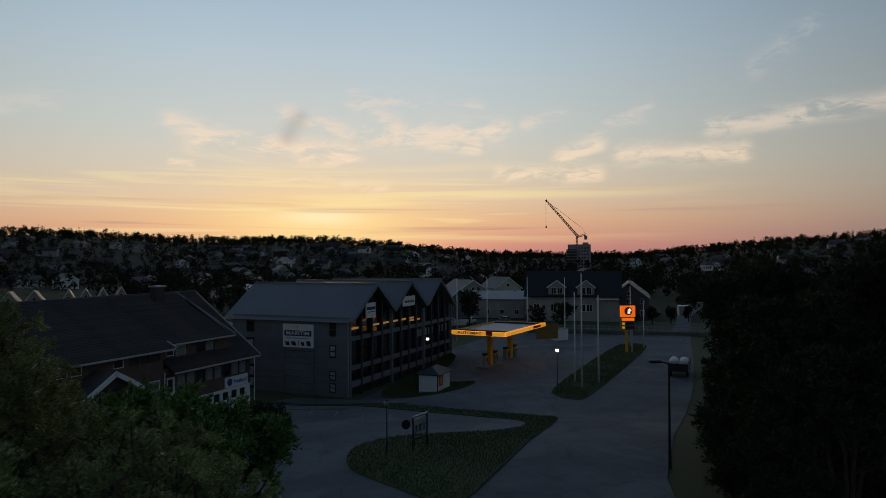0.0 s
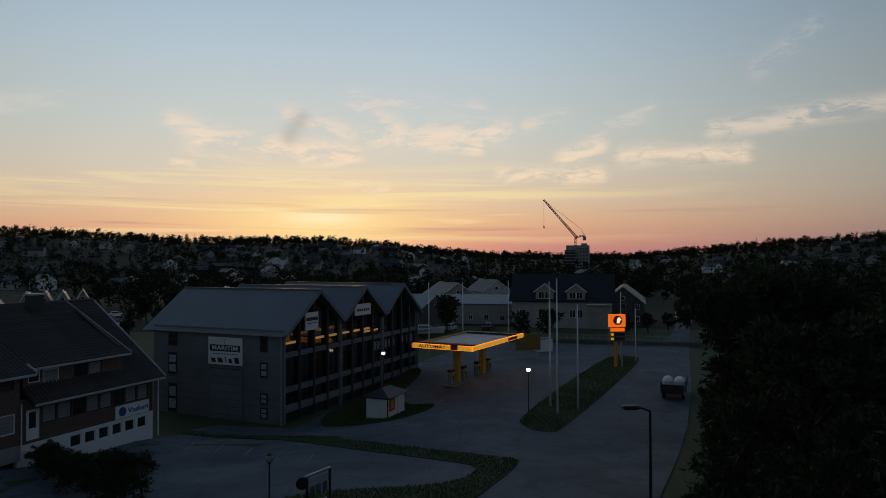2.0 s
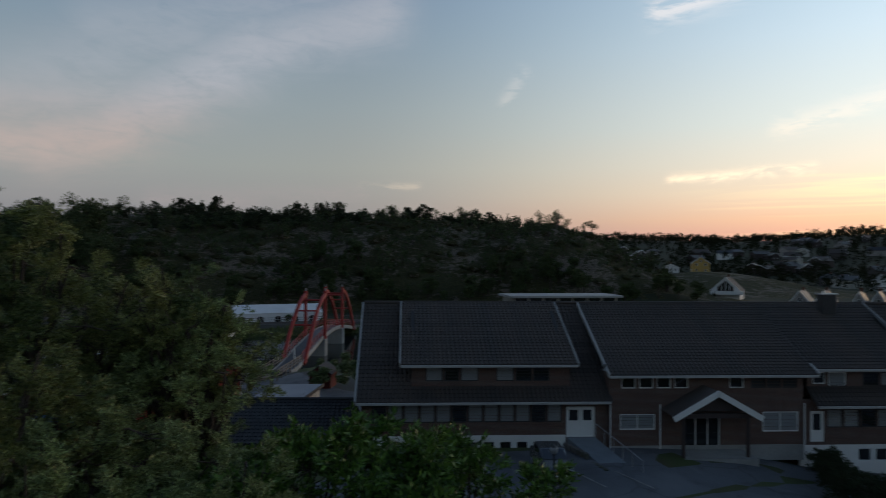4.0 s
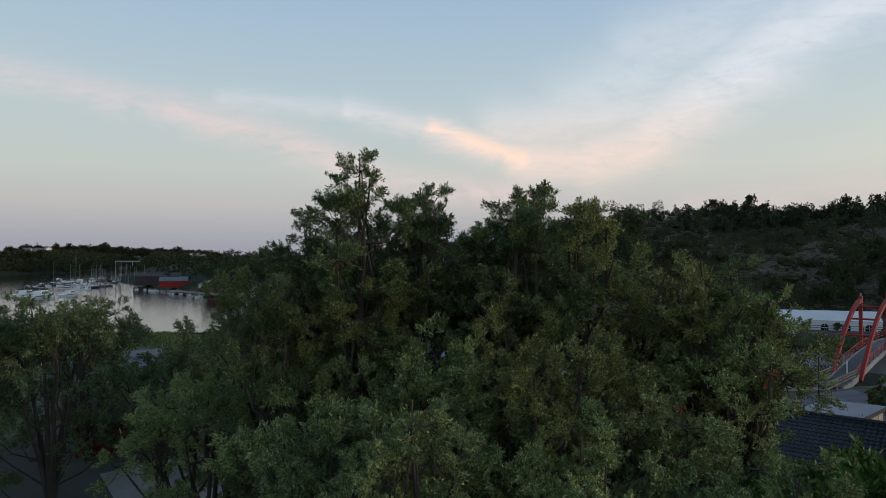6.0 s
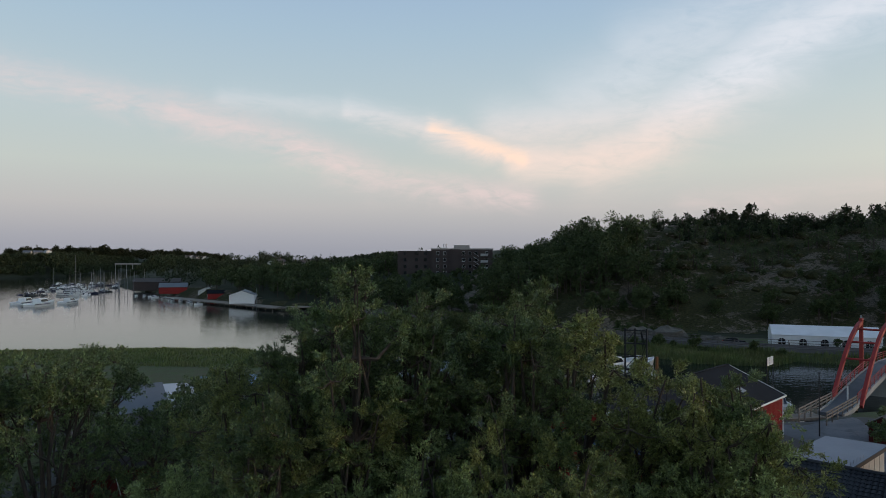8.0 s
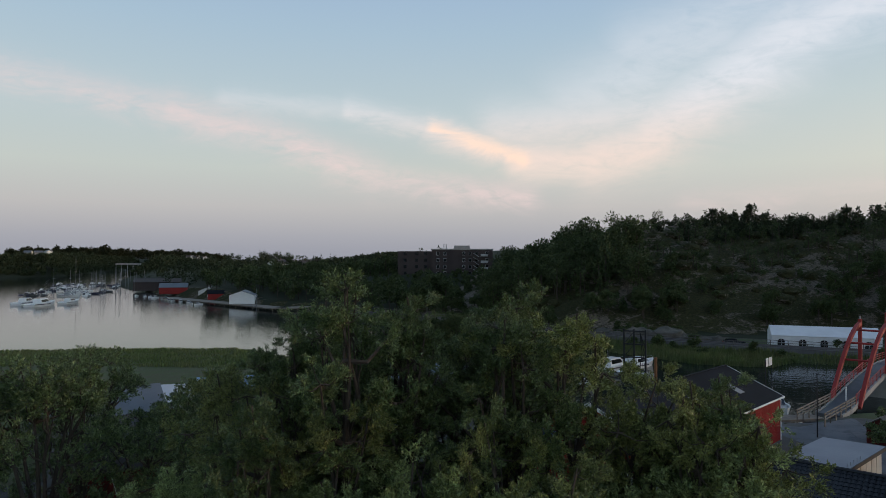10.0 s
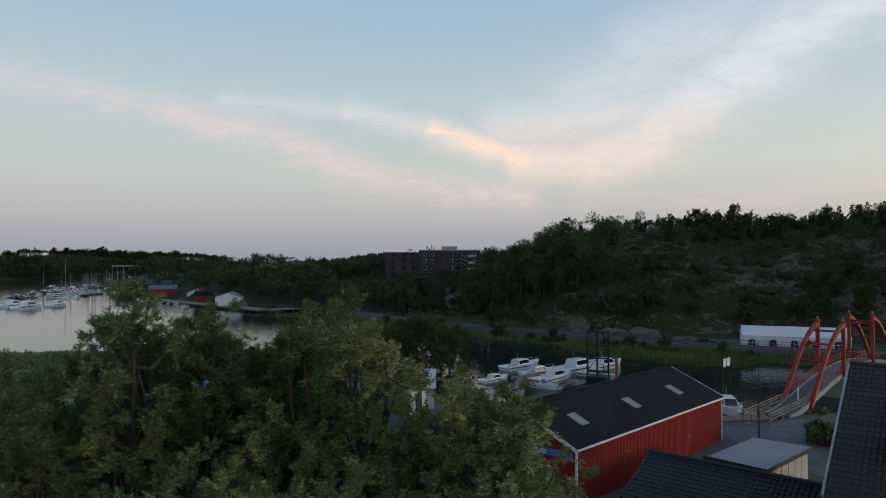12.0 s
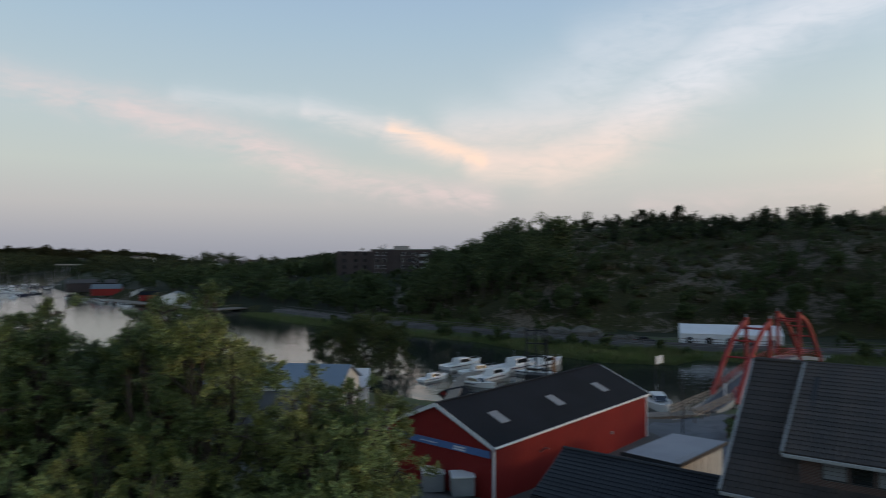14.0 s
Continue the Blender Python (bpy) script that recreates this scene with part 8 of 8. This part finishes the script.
wood("hill_foot_wood", scatter(760, (-215, -150, -60, 175), lambda x, y, z: hill_front(y) - 13 - 9 * sin(y / 9.0) < x < hill_front(y) - 1 and not (x > -156 and 28 < y < 60), 3, 7.5, 31), 110000, 0.5, "leaf_wood", "dark mixed wood at the foot of the rocky hill", 41, 0.15)
wood("hill_grove", scatter(170, (-206, -178, -34, 12), lambda x, y, z: True, 7, 12, 37), 60000, 0.6, "leaf_wood", "leafy grove climbing the hill end", 47, 0.0)
wood("hill_scrub", scatter(2000, (-235, -165, -20, 215), lambda x, y, z: x < hill_front(y) - 12, 0.5, 1.9, 32), 80000, 0.45, "leaf_wood", "low scrub and heather on the rocky hill", 42, 0.1, False)
wood("hill_birches", scatter(300, (-225, -170, 0, 190), lambda x, y, z: x < hill_front(y) - 14, 2.5, 6.5, 38), 52000, 0.4, "leaf_wood", "scattered thin birches on the rocky slope", 48, 0.1)
wood("hill_top_pines", scatter(700, (-300, -214, 10, 168), lambda x, y, z: z > 16, 2.6, 6.0, 33), 110000, 0.7, "leaf_dark", "dark pines along the hill top", 43, 0.55)
wood("knoll_wood", scatter(700, (-330, -190, -190, 0), lambda x, y, z: not (-312 < x < -268 and -102 < y < -44) and x < -196 - (y + 80) * 0.25 - 4 and not (x > -285 and -112 < y < -36 and z > 4), 5, 10, 34), 110000, 0.9, "leaf_wood", "leafy wood round the apartment block", 44, 0.15)
wood("shore_wood", scatter(700, (-560, -300, -330, -80), lambda x, y, z: True, 7, 13, 35), 60000, 1.3, "leaf_dark", "dark leafy wood along the fjord shore", 45, 0.2, False)


def ring(n, az0, az1, r0, r1, hlo, hhi, seed, least=3):
    g = random.Random(seed)
    out = []
    for _ in range(n):
        a, r = radians(g.uniform(az0, az1)), g.uniform(r0, r1)
        out.append((sin(a) * r, cos(a) * r + 15))
    xs, ys = np.array([p[0] for p in out]), np.array([p[1] for p in out])
    zs, sd = land(xs, ys), shore_distance(xs, ys)
    return [(x, y, z - 0.3, g.uniform(hlo, hhi)) for x, y, z, s in zip(xs, ys, zs, sd) if s > least]


wood("far_forest", ring(3800, -66, 36, 780, 1150, 6, 11, 51), 150000, 1.9, "leaf_silhouette", "far-ridge forest, leaves coloured dark as a silhouette", 52, 0.6, False)
wood("valley_trees", [q for q in ring(4200, -64, 36, 210, 760, 3.5, 9, 53) if not (q[0] < -110 and q[1] < 285)], 150000, 1.25, "leaf_silhouette", "garden trees between the far houses, coloured dark as a silhouette", 54, 0.25, False)
def shore_strip(pts):
    """Those of the trees that stand on the steep bank down to the water."""
    sd = shore_distance(np.array([p[0] for p in pts]), np.array([p[1] for p in pts]))
    return [(x, y, min(z, 15.0) if s > 4 else -1.5 + 16.0 * (s + 16) / 20, h) for (x, y, z, h), s in zip(pts, sd) if s < 14]


wood("fjord_forest", shore_strip(ring(26000, -153, -122, 700, 1350, 5, 8, 57, -16)) + ring(1700, -156, -112, 770, 1150, 5, 9, 55), 170000, 2.5, "leaf_dark", "dark forest across the fjord", 56, 0.3, False)
wood("far_shore_forest", ring(700, -141, -126, 1150, 1700, 11, 20, 61), 50000, 3.4, "leaf_silhouette", "forest at the end of the fjord, coloured dark as a silhouette", 62, 0.4, False)
wood("knoll_scrub", scatter(260, (-290, -232, -112, -30), lambda x, y, z: z > 2, 1.2, 2.6, 36), 30000, 0.7, "leaf_wood", "low green scrub on the knoll", 46, 0.0, False)
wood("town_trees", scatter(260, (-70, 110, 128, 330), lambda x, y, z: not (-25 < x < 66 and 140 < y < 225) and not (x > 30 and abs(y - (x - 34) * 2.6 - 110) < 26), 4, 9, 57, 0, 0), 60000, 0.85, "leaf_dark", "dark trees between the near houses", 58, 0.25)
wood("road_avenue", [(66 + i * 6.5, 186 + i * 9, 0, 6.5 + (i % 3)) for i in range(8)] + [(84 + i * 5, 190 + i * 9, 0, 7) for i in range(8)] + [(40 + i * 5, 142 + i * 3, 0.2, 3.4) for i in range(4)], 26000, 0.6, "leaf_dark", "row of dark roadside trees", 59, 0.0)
wood("brick_end_shrubs", [(-73 + i * 1.5, 37.5 + (i % 3), 0.1, 2.2 + (i % 3) * 0.5) for i in range(7)] + [(-66.5 + i, 34.8 + (i % 2), 0.1, 2.0 + 0.4 * (i % 2)) for i in range(3)], 9000, 0.22, "leaf", "dark shrubs beside the bridge path", 60, 0.0, False)


blades("far_bank_reeds", from_datum([(-134, 40), (-124, 34), (-124, 22), (-134, 8), (-148, -6), (-152, -2), (-142, 12), (-137, 28)]), 16000, 1.7, "green reeds along the far bank", 71)
blades("near_bank_reeds", from_datum([(-60, -160), (-104, -92), (-115, -64), (-106, -40), (-92, -44), (-84, -80), (-40, -150)]), 36000, 0.55, "belt of green reeds along the fjord", 72)
blades("pier_bank_reeds", from_datum([(-172, -36), (-186, -62), (-205, -86), (-200, -96), (-178, -66), (-162, -36)]), 9000, 1.6, "reeds below the railway bank", 73)



def along(pts, lo, hi):
    """An outline that follows a line at two offsets, positive to its left."""
    out = []
    for o, seq in ((lo, pts), (hi, pts[::-1])):
        for i, p in enumerate(seq):
            q, r = seq[max(i - 1, 0)], seq[min(i + 1, len(seq) - 1)]
            d = Vector((r[0] - q[0], r[1] - q[1], 0)).normalized() * (1 if o == lo and seq is pts else -1)
            out.append((p[0] - d.y * o, p[1] + d.x * o))
    return out


blades("bank_reeds", along(RAIL[1:9], -9.0, -3.2), 26000, 1.3, "tall grass and reeds on the railway bank", 74)
blades("bank_grass", along(RAIL[1:9], 3.0, 9.0), 22000, 1.0, "rough grass behind the railway", 75)
gb = random.Random(77)
bank = []
for (ax, ay), (bx, by) in zip(RAIL[1:8], RAIL[2:9]):
    d = Vector((bx - ax, by - ay, 0))
    n = Vector((-d.y, d.x, 0)).normalized()
    for _ in range(16):
        o, f = gb.choice((gb.uniform(4.5, 11), gb.uniform(4.5, 11), gb.uniform(-7.5, -5.5))), gb.random()
        x, y = ax + d.x * f + n.x * o, ay + d.y * f + n.y * o
        if not (-156 < x < -140 and 26 < y < 58):
            bank.append((x, y, max(land1(x, y), -0.9), gb.uniform(1.0, 3.4)))
wood("bank_bushes", bank, 40000, 0.35, "leaf_wood", "low green bushes along the railway", 78, 0.0, False)

# near trees between the flight and the harbour yard
def rise_to(proto, ht, spots):
    """Copies of a tree at (x, y, turn), scaled so that each top stands at a height."""
    plant(proto, [(x + HX, y + HY, turn, (top - harbour_land(x, y) + 0.1) / ht) for x, y, turn, top in spots])


willow = tree("tall grey-green willow with several stems", 3, 14.8, 3.0, 5, 20, 8, 150000, 0.074, "leaf", 0.14, (0.26, 0.44), (0.8, 1.25))
rise_to(willow, 14.8, [(-17.0, 9.7, 20, 16.6), (-18.9, 11.9, 140, 17.3), (-18.2, 7.2, 260, 16.0)])
side = tree("olive-green willow with a broken outline", 11, 14.2, 2.8, 4, 19, 8, 125000, 0.074, "leaf_olive", 0.12, (0.26, 0.44), (0.8, 1.25))
rise_to(side, 14.2, [(-20.8, 16.8, 80, 14.2), (-18.1, 13.9, 10, 16.8), (-14.6, 12.6, 200, 14.0), (-18.4, 4.6, 120, 15.6), (-15.2, 8.4, 60, 14.6)])
slim = tree("slender olive willow standing apart at the yard edge", 19, 13.8, 2.3, 4, 24, 8, 120000, 0.074, "leaf_olive", 0.1, (0.26, 0.44), (0.75, 1.15))
rise_to(slim, 13.8, [(-17.7, 17.1, 0, 15.1)])
tip = tree("slender willow top standing above the others", 13, 16.0, 1.5, 1, 16, 8, 60000, 0.078, "leaf", 0.4, (0.24, 0.42), (0.6, 0.95), tops=7)
rise_to(tip, 16.0, [(-14.9, 8.6, 0, 17.9), (-16.6, 9.8, 90, 17.2), (-18.0, 17.9, 60, 15.1), (-16.8, 6.0, 200, 16.6), (-18.0, 12.3, 40, 17.2), (-13.2, 7.0, 150, 14.6)])
pale = tree("pale silvery willow in front of the taller ones", 8, 10.8, 2.5, 5, 16, 8, 110000, 0.074, "leaf_pale", 0.1, (0.26, 0.44), (0.8, 1.2))
rise_to(pale, 10.8, [(-14.4, 9.8, 140, 13.0), (-14.8, 11.8, 270, 12.9), (-12.4, 9.0, 30, 11.6), (-14.6, 16.6, 200, 11.2), (-15.6, 14.9, 250, 12.6), (-13.2, 18.0, 80, 10.8), (-16.4, 2.6, 100, 11.6), (-13.0, 14.6, 20, 11.4)])
narrow = tree("narrow pale willow with a rounded silvery top", 9, 12.0, 1.5, 4, 16, 8, 80000, 0.074, "leaf_pale", 0.15, (0.24, 0.4), (0.7, 1.05))
rise_to(narrow, 12.0, [(-10.6, 11.6, 60, 12.4), (-11.0, 15.4, 310, 11.2), (-17.5, 17.9, 100, 14.4)])
fresh = tree("fresh green maple beside the car park", 17, 9.5, 3.7, 4, 28, 11, 48000, 0.2, "leaf_fresh", 0.12, (0.32, 0.6), (0.7, 1.2))
rise_to(fresh, 9.5, [(-15.5, 20.6, 0, 10.7), (-13.9, 24.0, 120, 9.9)])
far_w = tree("open willow with visible dark limbs", 23, 12.0, 3.9, 6, 24, 9, 34000, 0.17, "leaf", 0.2, (0.28, 0.56), (0.7, 1.2))
plant(far_w, [(x + HX, y + HY, turn, k) for x, y, turn, k in [(-25.5, -13.6, 0, 0.96), (-28.5, -9.4, 130, 0.7), (-23.0, -18.0, 250, 0.94), (-31.5, -5.0, 80, 0.8), (-34.5, -12.0, 20, 0.6), (-26.5, -3.6, 200, 0.78), (-36, -2, 300, 0.95), (-31, -17, 190, 0.86), (-23.5, 0.5, 40, 0.74), (-46, -20, 15, 0.56), (-54, -25, 110, 0.54), (-40, -13, 220, 0.62), (-62, -30, 300, 0.5), (-50, -12, 70, 0.56), (-37, -24, 160, 0.62), (-58, -17, 250, 0.5), (-70, -24, 20, 0.46), (-44, -4, 130, 0.58), (-30, -24, 60, 0.74)]])
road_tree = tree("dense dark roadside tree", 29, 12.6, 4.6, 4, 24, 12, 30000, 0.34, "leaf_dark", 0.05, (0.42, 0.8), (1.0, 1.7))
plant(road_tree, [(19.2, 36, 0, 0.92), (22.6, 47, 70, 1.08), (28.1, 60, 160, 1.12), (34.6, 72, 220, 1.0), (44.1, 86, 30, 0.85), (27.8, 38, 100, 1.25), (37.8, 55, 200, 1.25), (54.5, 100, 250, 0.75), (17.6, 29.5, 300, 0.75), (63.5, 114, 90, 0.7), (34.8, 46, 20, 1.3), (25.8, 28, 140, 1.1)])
bank_tree = tree("dense rounded willow on the reedy bank", 31, 9.4, 4.4, 5, 26, 11, 34000, 0.26, "leaf_wood", 0.04, (0.42, 0.8), (1.0, 1.6))
for x, y, turn, k in ((-98.5, -15.0, 70, 1.02), (-95.0, -18.7, 200, 0.86), (-100.5, -11.5, 310, 0.8)):
    copy_thing(bank_tree, Matrix.Translation((x, y, -1.0)) @ Matrix.Rotation(radians(turn), 4, "Z") @ Matrix.Scale(k, 4))
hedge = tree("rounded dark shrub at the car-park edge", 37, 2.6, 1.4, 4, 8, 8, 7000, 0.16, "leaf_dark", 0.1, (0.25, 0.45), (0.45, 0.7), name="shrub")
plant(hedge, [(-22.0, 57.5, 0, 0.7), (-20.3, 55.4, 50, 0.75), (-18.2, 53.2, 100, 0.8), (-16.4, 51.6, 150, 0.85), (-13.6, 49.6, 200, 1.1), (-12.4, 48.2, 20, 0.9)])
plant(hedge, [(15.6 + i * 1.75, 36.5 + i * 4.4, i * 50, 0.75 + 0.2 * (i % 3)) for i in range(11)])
for t in (narrow, willow, pale, side, slim, tip, fresh, far_w, road_tree, bank_tree, hedge):
    drop(t)
